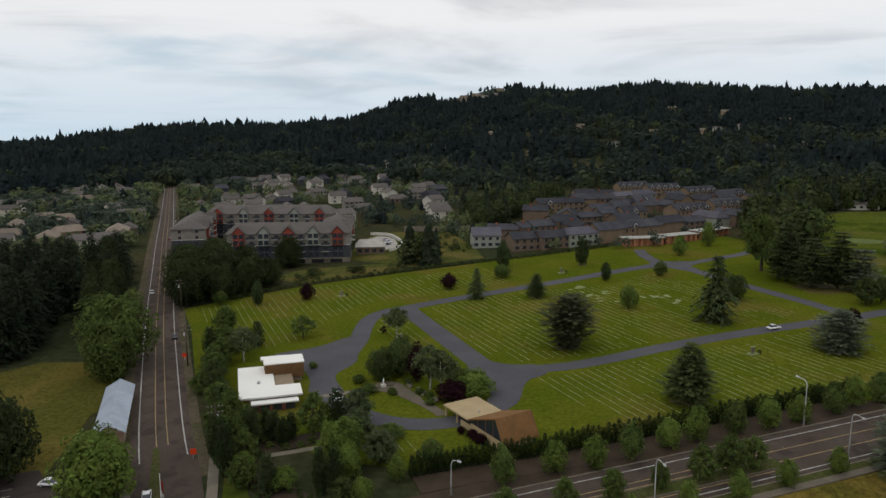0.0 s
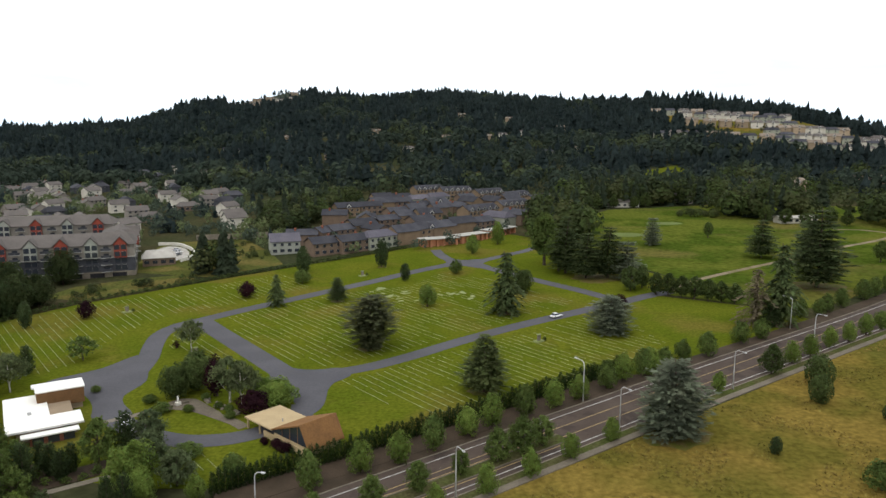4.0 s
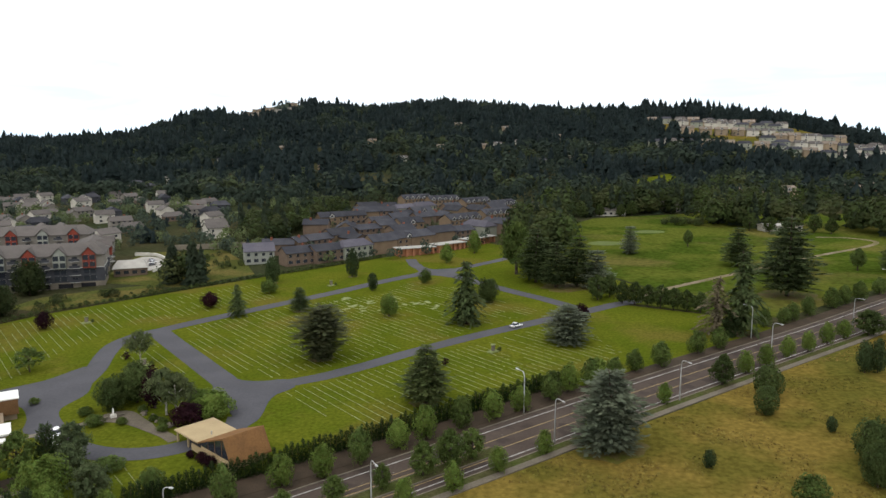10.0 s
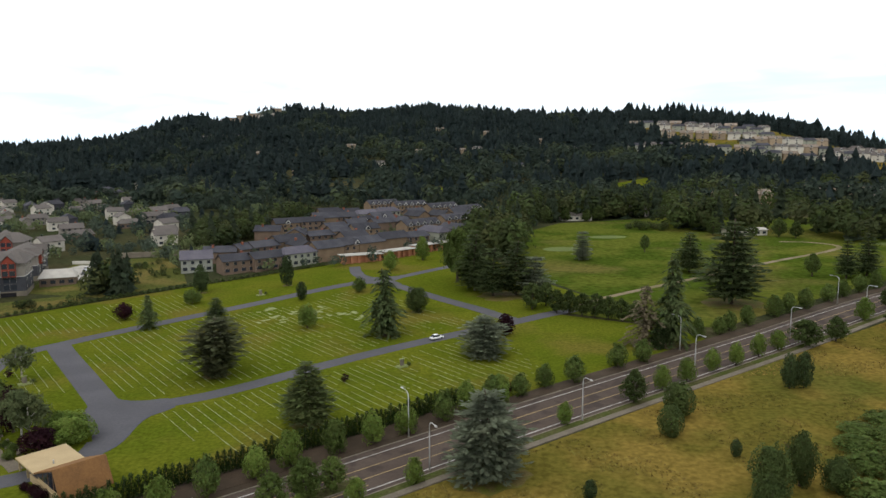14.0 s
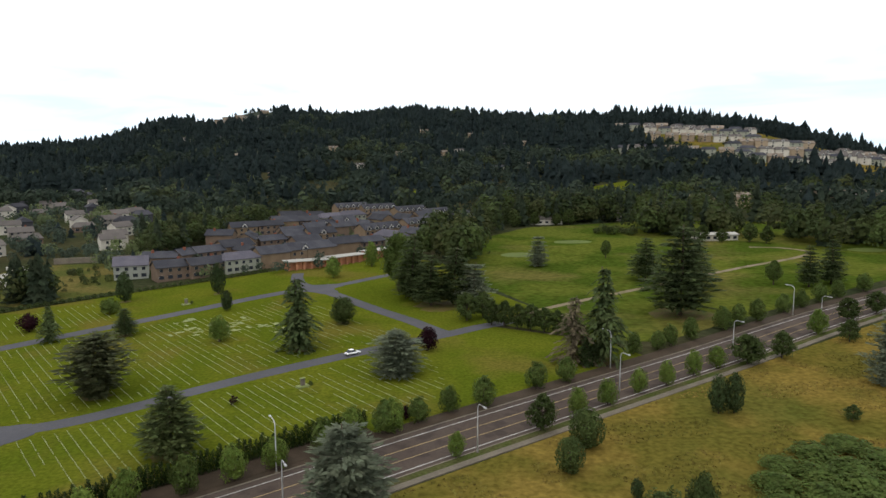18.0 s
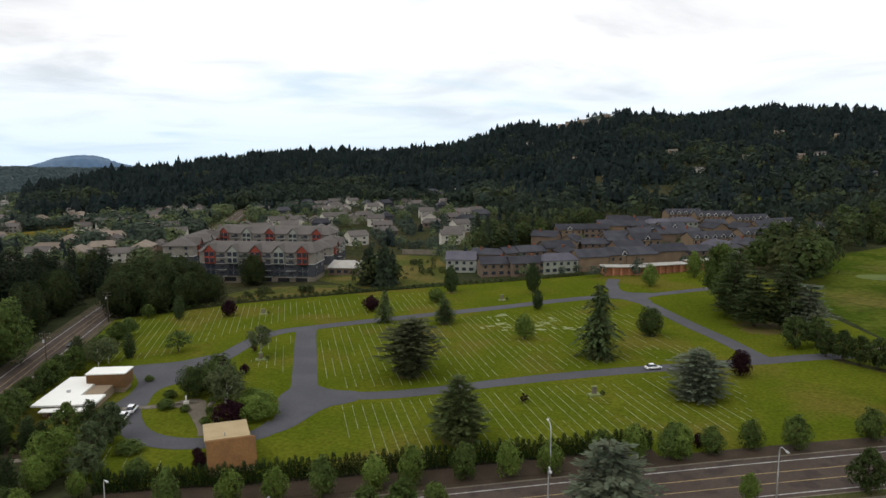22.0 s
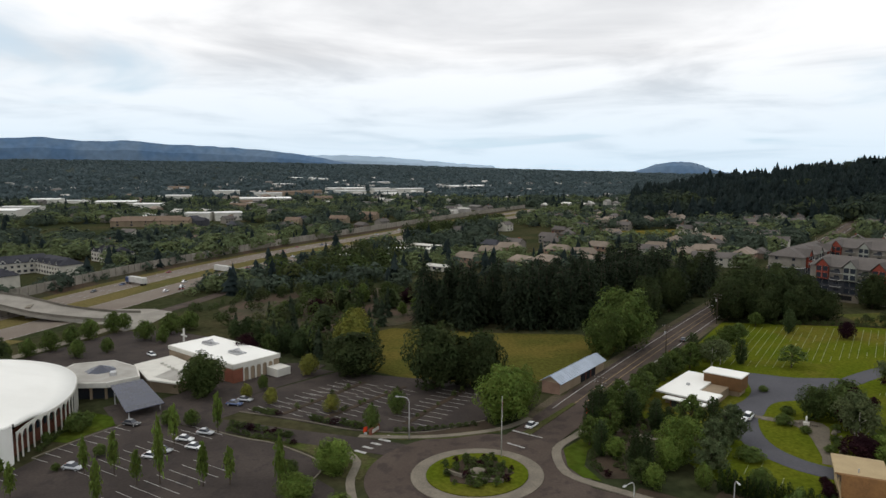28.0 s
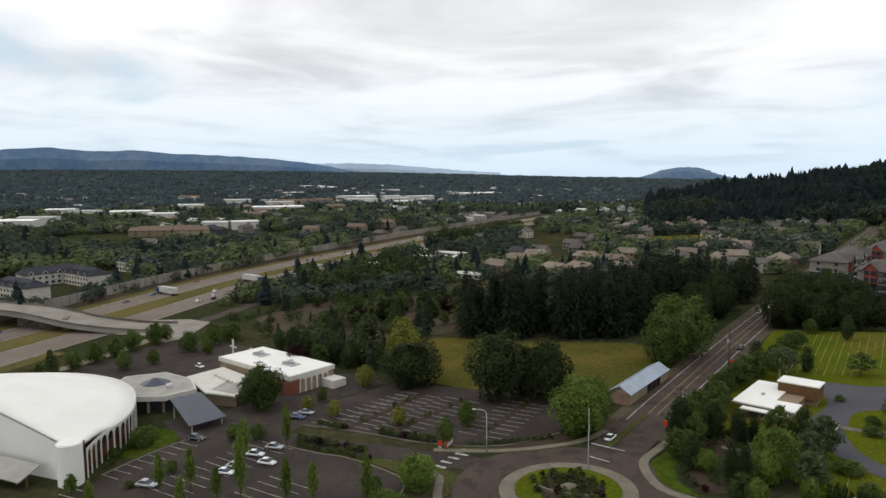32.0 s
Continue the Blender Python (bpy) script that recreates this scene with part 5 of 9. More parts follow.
# church grounds
trees("column", "hedge_tree", "tall dark evergreen in a dense row behind the hall", "hall evergreens", *[(-240 + 3.3 * k + 1.2 * (k % 2), 7.5 + 1.75 * k + 3 * (k % 2), 7.0 + (k * 7 % 5) * 0.5, 5.4) for k in range(11)])
trees("column", "hedge_tree", "small dark columnar shrub in the park", "park columns", (-235.2, 32.2, 4.6, 2), (-242.4, 36.5, 5, 2.2), (-240.9, 39.7, 5, 2.2), (-206.5, 32, 4, 2), (-221, 39, 6, 2.6), (-213, 36, 4.5, 2.2), (-226, 34, 4, 2))
trees("yellow", "park_tree", "pale yellow-green tree in the park", "yellow trees", (-231, 48, 9.5, 11))
trees("street", "frontage_tree", "round green tree beside the frontage road", "frontage trees", (-244, -50, 7, 6.4), (-251, -45, 6.6, 6.6), (-258, -40.5, 7.4, 7), (-266, -34, 8, 7.4), (-272, -31, 6, 6), (-238, -55, 6, 5.6), (-232, -60, 7, 5), (-226, -62, 6, 6), (-250, -22, 7, 7.5), (-244, -16, 6, 5), (-256, -14, 8, 8), (-262, -8, 7, 8), (-232, -40, 6, 5.4), (-236, -32, 5, 4.6))
trees("tallfir", "frontage_tree", "dark conifer behind the church", "", (-222, -58, 11, 6))
trees("shade", "block_tree", "dark spreading tree before the apartments", "", (-192.7, 237.9, 13.4, 12))
trees("column", "lawn_cypress", "narrow dark evergreen on the burial lawn", "", (-173.2, 180, 8.6, 4.4))
trees("shade", "park_tree", "large dark green maple beside the car park", "car park maples", (-161, 55, 17.0, 16.5), (-156, 66, 15, 13.2), (-182, 38, 11.9, 17.5), (-160, 62, 13, 12))
trees("brightbig", "park_tree", "light green tree beside the shed", "car park maples", (-132, 62, 12.2, 12.9), (-137, 68, 10.5, 9))
trees("yellow", "park_tree", "yellow-green tree in the car park", "yellow trees", (-197, 40, 13.6, 13.6), (-170, 8.5, 4, 3.4), (-164, 14, 4.2, 3.6), (-186, 26, 6, 6), (-152, 27, 4.4, 4.2))
trees("bigmaple", "park_tree", "huge green maple beside the street", "", (-178, 121, 19.0, 19.0), (-172, 111, 14.5, 13.0))
trees("dark", "church_tree", "dense dark tree beside the church hall", "", (-178, -2, 10.8, 12.8))
trees("poplar", "poplar_tree", "slender green columnar tree in the car park", "car park poplars", (-131.8, -17, 9.0, 2.2), (-144, -7.1, 9, 2.6), (-124.5, -8.5, 13, 2.5), (-148.1, 1.6, 9.4, 2.4), (-120.4, -1, 8.6, 2.2), (-119.5, 3.6, 7.5, 2.2), (-114, 12.0, 10, 2.6), (-125.5, -12.5, 7, 2.2), (-134.2, -22.5, 7.6, 2.2), (-127, -33, 7, 2.2), (-118, -18, 9, 2.2), (-139, -38, 4, 2.6))
trees("street", "park_shrub", "green shrub on a car park island", "car park shrubs", (-143, -21, 2.6, 2.8), (-138, -28, 1.6, 2), (-155, -4, 3.8, 4), (-157, -9, 3.6, 4), (-177, 13, 4, 3), (-160, -28, 4.5, 6), (-165, -27, 3, 4), (-155, -33, 2.4, 2.6), (-136, 33, 6.4, 4), (-145, 41, 6, 5), (-122, 24, 3, 3), (-119, 14, 3.4, 4.2))
trees("brightbig", "park_shrub", "light green tree beside the church drive", "car park shrubs", (-118, 22, 6.5, 7.5), (-108, 14, 5, 7), (-100, 20, 4, 5))

# ---- woods ----


def spiky(seed, tiers, spikes, full=0.75):
    """A far conifer: stacked ragged skirts, uneven in reach, on a slightly leaning spire."""
    rng = np.random.default_rng(seed)
    lean, turn_ = rng.uniform(0, 0.07), rng.uniform(0, math.tau)
    v, f = [], []
    for i in range(tiers):
        z0, z1 = 0.06 + 0.84 * i / tiers, min(0.06 + 0.84 * (i + 1.9) / tiers, 1.0)
        r = (0.5 * (1 - i / tiers) ** full + 0.04) * rng.uniform(0.72, 1.15)
        cx, cy = lean * z0 * math.cos(turn_) + rng.uniform(-.05, .05), lean * z0 * math.sin(turn_) + rng.uniform(-.05, .05)
        o = len(v)
        v.append((cx, cy, z1))
        for k in range(spikes):
            a = (k + rng.uniform(-.3, .3)) * math.tau / spikes
            q = r * (rng.uniform(0.8, 1.25) if k % 2 else rng.uniform(0.4, 0.75))
            v.append((cx + q * math.cos(a), cy + q * math.sin(a), z0 + rng.uniform(-.06, .05)))
        for k in range(spikes):
            f.append((o, o + 1 + k, o + 1 + (k + 1) % spikes))
    return np.array(v), np.array(f)


def clump(seed, n, size):
    """A far broadleaf crown: many small facets on an uneven dome."""
    rng = np.random.default_rng(seed)
    d = rng.normal(0, 1, (n, 3))
    d /= np.linalg.norm(d, axis=1)[:, None]
    d[:, 2] = np.abs(d[:, 2]) * np.where(rng.uniform(0, 1, n) < 0.75, 1, -0.6)
    lump = 1 + 0.25 * np.sin(4 * d[:, 0] + seed) * np.cos(5 * d[:, 1] + 2 * d[:, 2])
    c = d * (lump * rng.uniform(0.8, 1.05, n))[:, None] * [0.42, 0.42, 0.46] + [0, 0, 0.47]
    v, f = leaf_cards(rng, c, d, np.full(n, size), 1.0, 0.22)
    return v, np.concatenate([f[:, [0, 1, 2]], f[:, [0, 2, 3]]])


def scatter(name, forms, places, material, label, seed):
    """Many trees that nobody could count, in one mesh; places are rows of x, y, z, height, width."""
    rng = np.random.default_rng(seed)
    vs, fs, o = [], [], 0
    pick = rng.integers(0, len(forms), len(places))
    for k, (v, f) in enumerate(forms):
        p = places[pick == k]
        if not len(p):
            continue
        a = rng.uniform(0, math.tau, len(p))
        ca, sa = np.cos(a)[:, None], np.sin(a)[:, None]
        x, y = v[:, 0][None], v[:, 1][None]
        out = np.stack([p[:, 0:1] + (x * ca - y * sa) * p[:, 4:5], p[:, 1:2] + (x * sa + y * ca) * p[:, 4:5], p[:, 2:3] + v[:, 2][None] * p[:, 3:4]], -1)
        vs.append(out.reshape(-1, 3))
        fs.append((f[None] + (np.arange(len(p)) * len(v))[:, None, None] + o).reshape(-1, 3))
        o += out.shape[0] * out.shape[1]
    ob = new(name, mesh_of(name, np.concatenate(vs), np.concatenate(fs), material))
    return tagged(ob, label, "woods", kind="stuff")


SPIKES = [spiky(i, 5, 8, (0.75, 0.55, 0.9, 0.62, 0.7, 0.5)[i]) for i in range(6)]
CLUMPS = [clump(i, 44, 0.135) for i in range(4)]
ROUND = [clump(40 + i, 84, 0.105) for i in range(4)]
SPARSE = [clump(i, 11, 0.27) for i in range(4)]
FINE = [clump(10 + i, 170, 0.075) for i in range(3)]


def inside(x, y, poly):
    n, hit = len(poly), False
    for i in range(n):
        (x0, y0), (x1, y1) = poly[i], poly[i - 1]
        if (y0 > y) != (y1 > y) and x < (x1 - x0) * (y - y0) / (y1 - y0) + x0:
            hit = not hit
    return hit


TOWN = [(-140, 280), (-60, 290), (-10, 340), (30, 390), (34, 480), (0, 545), (-60, 540), (-125, 480), (-125, 340)]
CLEAR = [TOWN, [(140, 625), (150, 690), (196, 720), (200, 680), (175, 630)], [(268, 905), (266, 1085), (330, 1085), (440, 985), (520, 930), (600, 930), (580, 860), (470, 745), (345, 735), (335, 770), (300, 810)], [(-34, 636), (-30, 690), (0, 694), (2, 640)]]
# houses standing singly among the trees of the slope
SLOPE = [(-405, 1157), (-382, 1170), (-352, 1176), (-330, 1190), (-147, 1019), (-118, 1040), (-60, 890), (-44, 905), (8, 900), (30, 925), (62, 960), (96, 990), (120, 1010), (-92, 860), (-240, 930), (-262, 948), (-20, 1120), (54, 1085), (-300, 860), (-322, 880), (70, 790), (105, 802), (-180, 800), (150, 905)]
MOTORWAY = [(p.x, p.y) for p in MEDIAN]


def near_line(x, y, line, d):
    return any((x - p.x) ** 2 + (y - p.y) ** 2 < d * d for p in line)


wood = np.random.default_rng(7)
con, bro, lit = [], [], []
for _ in range(60000):
    a = wood.uniform(-58, 57)
    rr, zz, rb = ridge(a)
    r = math.sqrt(wood.uniform((rb - 40) ** 2, (rr + 60) ** 2))
    if wood.uniform() > 0.31:
        continue
    x, y = -r * math.sin(math.radians(a)), r * math.cos(math.radians(a))
    if inside(x, y, CLEAR[0]) or inside(x, y, CLEAR[1]) or inside(x, y, CLEAR[3]):
        continue
    estate = inside(x, y, CLEAR[2])
    if estate and wood.uniform() > 0.1:
        continue
    s = (r - rb) / (rr - rb)
    low_ = 0.4 if estate else 1.0
    # plots cleared for houses on the summit
    if 13.0 < a < 18.8 and s > 0.76:
        if wood.uniform() > 0.4:
            continue
        low_ = 0.5
    if any(abs(x - hx) < 8 and -16 < y - hy < 9 for hx, hy in SLOPE):
        continue
    patch = noise.noise((x / 150, y / 150, 3.0)) + 0.5 * noise.noise((x / 55, y / 55, 7.0))
    # a few open glades among houses low on the slope
    if s < 0.45 and noise.noise((x / 70, y / 70, 9.0)) > 0.36:
        continue
    mix = 1.3 * patch + (0.9 if a > 24 else 0.8) * s - 0.15
    stand = 1 + 0.35 * noise.noise((x / 45, y / 45, 11.0))
    if mix > wood.uniform(-0.3, 0.3):
        h = wood.uniform(10, 24) * stand * (1.25 if wood.uniform() < 0.07 else 1) * low_
        con.append((x, y, terrain(x, y) - 1, h, h * wood.uniform(0.42, 0.75)))
    else:
        h = wood.uniform(8, 20) * stand * low_
        (lit if noise.noise((x / 60, y / 60, 13.0)) > 0.22 and wood.uniform() < 0.6 else bro).append((x, y, terrain(x, y) - 1, h, h * wood.uniform(0.75, 1.25)))
# uneven skyline: knots of tall firs with round crowns between them
for _ in range(420):
    a = wood.uniform(-30, 46)
    knot = noise.noise((a * 0.9, 0.0, 4.0))
    if knot < 0.05 or 13.0 < a < 18.8:
        continue
    rr, zz, rb = ridge(a)
    r = rr + wood.uniform(-40, 40)
    x, y = -r * math.sin(math.radians(a)), r * math.cos(math.radians(a))
    h = wood.uniform(9, 18) * (1 + 0.9 * knot)
    if wood.uniform() < 0.5:
        bro.append((x, y, terrain(x, y) - 1, h * 0.9, h * wood.uniform(0.7, 1.0)))
    else:
        con.append((x, y, terrain(x, y) - 1, h, h * wood.uniform(0.3, 0.5)))
for _ in range(90):
    a = wood.uniform(-21.5, -13.6)
    rr, zz, rb = ridge(a)
    r = rr + wood.uniform(-25, 30)
    x, y = -r * math.sin(math.radians(a)), r * math.cos(math.radians(a))
    h = wood.uniform(14, 36)
    con.append((x, y, terrain(x, y) - 1, h, h * wood.uniform(0.3, 0.46)))
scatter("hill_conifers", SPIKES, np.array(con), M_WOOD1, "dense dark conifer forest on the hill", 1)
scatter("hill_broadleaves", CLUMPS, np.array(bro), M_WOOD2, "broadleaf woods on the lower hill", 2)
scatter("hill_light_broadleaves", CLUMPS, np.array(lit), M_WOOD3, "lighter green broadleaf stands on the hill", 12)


def copse(n, poly, seed, share, hb, hc, keep=None):
    """Places for n trees in an outline: broadleaf and conifer rows."""
    g = np.random.default_rng(seed)
    xs, ys = [p[0] for p in poly], [p[1] for p in poly]
    b, c, tries = [], [], 0
    while len(b) + len(c) < n and tries < n * 30:
        tries += 1
        x, y = g.uniform(min(xs), max(xs)), g.uniform(min(ys), max(ys))
        if not inside(x, y, poly) or (keep and not keep(x, y)):
            continue
        if g.uniform() < share:
            h = g.uniform(*hc)
            c.append((x, y, terrain(x, y) - 0.6, h, h * g.uniform(0.34, 0.5)))
        else:
            h = g.uniform(*hb)
            b.append((x, y, terrain(x, y) - 0.6, h, h * g.uniform(0.8, 1.2)))
    return b, c


mid_b, mid_c = [], []
off_road = lambda x, y: not near_line(x, y, STREET, 13) and not near_line(x, y, AVENUE, 15)
for n, poly, seed, share, hb, hc in (
    (30, [(-176, 210), (-140, 238), (-146, 246), (-182, 222)], 2, 0.0, (1.5, 4), (6, 9)),
    (18, [(-142, 240), (-130, 250), (-138, 268), (-150, 260)], 3, 0.7, (9, 14), (14, 20)),
    (34, [(-150, 250), (-124, 262), (-128, 292), (-146, 320), (-160, 300)], 33, 0.0, (1.5, 4), (6, 9)),
    (90, [(-130, 330), (-160, 380), (-150, 480), (-110, 520), (-120, 400)], 4, 0.25, (8, 15), (14, 22)),
    (60, [(20, 300), (30, 390), (10, 400), (-6, 330)], 5, 0.2, (12, 19), (16, 23)),
    (110, [(30, 400), (60, 445), (150, 475), (180, 530), (60, 560), (36, 480)], 6, 0.35, (9, 21), (15, 27)),
    (230, [(120, 420), (250, 455), (420, 420), (600, 470), (600, 640), (180, 600)], 7, 0.3, (9, 22), (15, 27)),
    (170, [(176, 352), (200, 322), (214, 318), (330, 395), (420, 410), (400, 450), (250, 440), (176, 380)], 8, 0.2, (10, 22), (16, 27)),
    (46, [(120, 382), (138, 380), (172, 384), (180, 410), (150, 440), (118, 420)], 21, 0.3, (13, 20), (18, 26)),
    (70, [(54, 452), (100, 452), (150, 474), (150, 500), (60, 500)], 22, 0.4, (12, 20), (18, 26)),
    (16, [(92, 400), (112, 392), (118, 400), (98, 410)], 23, 0.0, (4, 7), (6, 8)),
    (28, [(-236, 66), (-256, 100), (-300, 100), (-310, 40), (-262, 22), (-246, 44)], 25, 0.3, (6, 11), (8, 13)),
    (48, [(-240, 60), (-232, 84), (-260, 110), (-330, 90), (-330, 20), (-262, 0)], 9, 0.2, (4, 8), (6, 11)),
    (46, [(-345, 34), (-372, 30), (-470, 96), (-450, 120), (-390, 100), (-352, 66)], 31, 0.12, (9, 15), (10, 15)),
    (30, [(-200, 26), (-204, 50), (-236, 58), (-256, 20), (-226, 12)], 10, 0.5, (7, 11), (8, 12)),
    (70, [(-300, 0), (-330, 20), (-440, 90), (-470, 120), (-400, 130), (-330, 90)], 11, 0.12, (4, 8), (6, 10)),
    (70, [(-262, -6), (-296, -10), (-340, 14), (-420, 66), (-410, 76), (-330, 30), (-280, 8)], 26, 0.0, (2, 4.5), (5, 8)),
    (90, [(-290, 130), (-260, 210), (-300, 260), (-350, 240), (-340, 150)], 12, 0.3, (5, 9), (7, 12)),
):
    b, c = copse(n, poly, seed, share, hb, hc, off_road)
    mid_b += b
    mid_c += c
# lower growth before the tan roofs beyond the fairway
for rows_ in (mid_b, mid_c):
    rows_[:] = [(x, y, z, h * 0.42, w * 0.6) if 430 < math.hypot(x, y) < 660 and 26.5 < math.degrees(math.atan2(x, y)) < 36 else (x, y, z, h, w) for x, y, z, h, w in rows_]
scatter("near_broadleaves", FINE, np.array(mid_b[::2]), M_SCRUB, "tangled broadleaf scrub and trees round the site", 3)
scatter("near_light_broadleaves", FINE, np.array(mid_b[1::4]), M_DARKL, "lighter green broadleaf trees round the site", 8)
scatter("near_olive_broadleaves", FINE, np.array(mid_b[3::4]), M_OLIVE, "olive broadleaf trees round the site", 9)
scatter("near_conifers", [spiky(20 + i, 11, 14) for i in range(3)], np.array(mid_c), M_BACKFIR, "scattered dark conifers round the site", 4)

# tall trees along the near edge of the motorway
edge_b = []
edge = np.random.default_rng(41)
for p, a in along(offset_line(MEDIAN, -36), 150, 5.5, 640):
    if p.x < -540:
        for off in (0, -9):
            h = edge.uniform(10, 16)
            q = p + (off + edge.uniform(-3, 3)) * Vector((-math.sin(a), math.cos(a)))
            edge_b.append((q.x, q.y, terrain(q.x, q.y) - 0.6, h, h * edge.uniform(0.7, 1.0)))
scatter("motorway_trees", FINE, np.array(edge_b), M_SCRUB, "tall green trees along the motorway's edge", 42)

# the dark pine grove beyond the dry grass
pines = random.Random(3)
for i in range(64):
    t, d = pines.random(), pines.uniform(2, 34)
    x, y = -228 + 26 * t, 66 + 62 * t
    if t > 0.8:
        x, y = -207 - 40 * (t - 0.8) * 5, 116 + 76 * (t - 0.8) * 5
    x, y = x - 0.86 * d, y + 0.42 * d
    if near_line(x, y, STREET, 11):
        continue
    tree("pine", "grove_pine", x, y, pines.uniform(17, 24), pines.uniform(8, 11), "tall dark pine in a dense grove", "pine grove")

for i in range(150):
    x, y = pines.uniform(-300, -205), pines.uniform(108, 215)
    if inside(x, y, [(-206, 116), (-212, 134), (-232, 166), (-262, 206), (-296, 196), (-280, 150), (-250, 108)]) and not near_line(x, y, STREET, 12):
        tree("pine", "grove_pine", x, y, pines.uniform(15, 23), pines.uniform(8, 12), "tall dark pine in a dense grove", "pine grove")

for p, a in along(STREET, 112, 6.5, 225):
    d = pines.uniform(13, 22)
    q = p + d * Vector((-math.sin(a), math.cos(a)))
    tree("pine" if pines.random() < 0.6 else "shade", "roadside_tree", q.x, q.y, pines.uniform(12, 19), pines.uniform(8, 12), "dark tree crowding the street's edge", "roadside trees")

# great dark trees where the street meets the burial lawn
for x, y, h, w in ((-198, 176, 15, 14), (-190, 184, 13, 12), (-204, 184, 17, 16), (-196, 194, 17, 16), (-186, 196, 13, 13), (-210, 194, 17, 15), (-204, 204, 18, 17), (-194, 207, 15, 14), (-216, 204, 16, 15), (-212, 214, 16, 15), (-184, 206, 11, 11), (-224, 212, 14, 14)):
    tree("shade", "wood_tree", x, y, h, w, "huge dark broadleaf tree beside the street", "street-end trees")


def far_homes(n, a0, a1, r0, r1, seed):
    """Small far houses in one mesh: a block under a pitched roof, too many to count."""
    g = np.random.default_rng(seed)
    v, f, roofs = [], [], []
    while len(f) < n * 8:
        a, r = g.uniform(a0, a1), r0 * math.exp(g.uniform() * math.log(r1 / r0))
        x, y = -r * math.sin(math.radians(a)), r * math.cos(math.radians(a))
        if noise.noise((x / 130, y / 130, 6.0)) < 0.08 or near_line(x, y, MEDIAN, 48) or (a < 57 and r > ridge(a)[2] - 60) or near_line(x, y, STREET, 14):
            continue
        k = 0.85 + r / 9000
        w, d, h = g.uniform(9, 18) * k, g.uniform(7, 11) * k, g.uniform(3.5, 6.5) * k
        rise, t, z = g.choice((0.4, 2.2, 2.8)) * k, math.radians(g.choice((35, 125, 50, 140))), terrain(x, y)
        o = len(v)
        for lx, ly, lz in ((-1, -1, -1), (1, -1, -1), (1, 1, -1), (-1, 1, -1), (-1, -1, h), (1, -1, h), (1, 1, h), (-1, 1, h)):
            px_, py_ = lx * w / 2, ly * d / 2
            v.append((x + px_ * math.cos(t) - py_ * math.sin(t), y + px_ * math.sin(t) + py_ * math.cos(t), z + lz))
        f += [(o, o + 1, o + 5, o + 4), (o + 1, o + 2, o + 6, o + 5), (o + 2, o + 3, o + 7, o + 6), (o + 3, o, o + 4, o + 7)]
        e, q = len(v), 1.08
        for lx, ly, lz in ((-1, -1, h), (1, -1, h), (1, 1, h), (-1, 1, h), (-1, 0, h + rise), (1, 0, h + rise)):
            px_, py_ = lx * w / 2 * q, ly * d / 2 * q
            v.append((x + px_ * math.cos(t) - py_ * math.sin(t), y + px_ * math.sin(t) + py_ * math.cos(t), z + lz + 0.05))
        f += [(e, e + 1, e + 5, e + 4), (e + 2, e + 3, e + 4, e + 5), (e + 3, e, e + 4, e + 4), (e + 1, e + 2, e + 5, e + 5)]
    f = [tuple(dict.fromkeys(q)) for q in f]
    me = bpy.data.meshes.new("far_houses")
    me.from_pydata(v, [], f)
    me.materials.append(M_HOMES)
    return tagged(new("far_houses", me), "hundreds of small pale houses on the plain", "houses", kind="stuff")


far_homes(310, 56, 110, 850, 2300, 31)

# ---- buildings ----


def window_mesh(name, w, h, trim=M_TRIM, edge=0.15):
    """A window frame round a pane that lies a little deeper; faces -y."""
    bm = bmesh.new()
    box(bm, -w / 2, w / 2, -0.09, 0.02, 0, h)
    bm.faces.ensure_lookup_table()
    front = [f for f in bm.faces if f.normal.y < -0.5 or all(abs(v.co.y + 0.09) < 1e-6 for v in f.verts)]
    bmesh.ops.inset_region(bm, faces=front, thickness=edge, depth=-0.05)
    front[0].material_index = 1
    me = bpy.data.meshes.new(name)
    bm.to_mesh(me)
    bm.free()
    me.materials.append(trim)
    me.materials.append(M_GLASS)
    return me


W_SMALL, W_WIDE, W_TALL = window_mesh("window_small", 1.3, 1.3), window_mesh("window_wide", 1.9, 1.4), window_mesh("window_tall", 1.9, 1.95, M_WALLW, 0.3)


def window(mesh, parent, x, y, z, turn=0.0, deep=True):
    return shared("window", mesh, parent, Matrix.Translation((x, y, z)) @ Matrix.Rotation(radians(turn), 4, 'Z'))


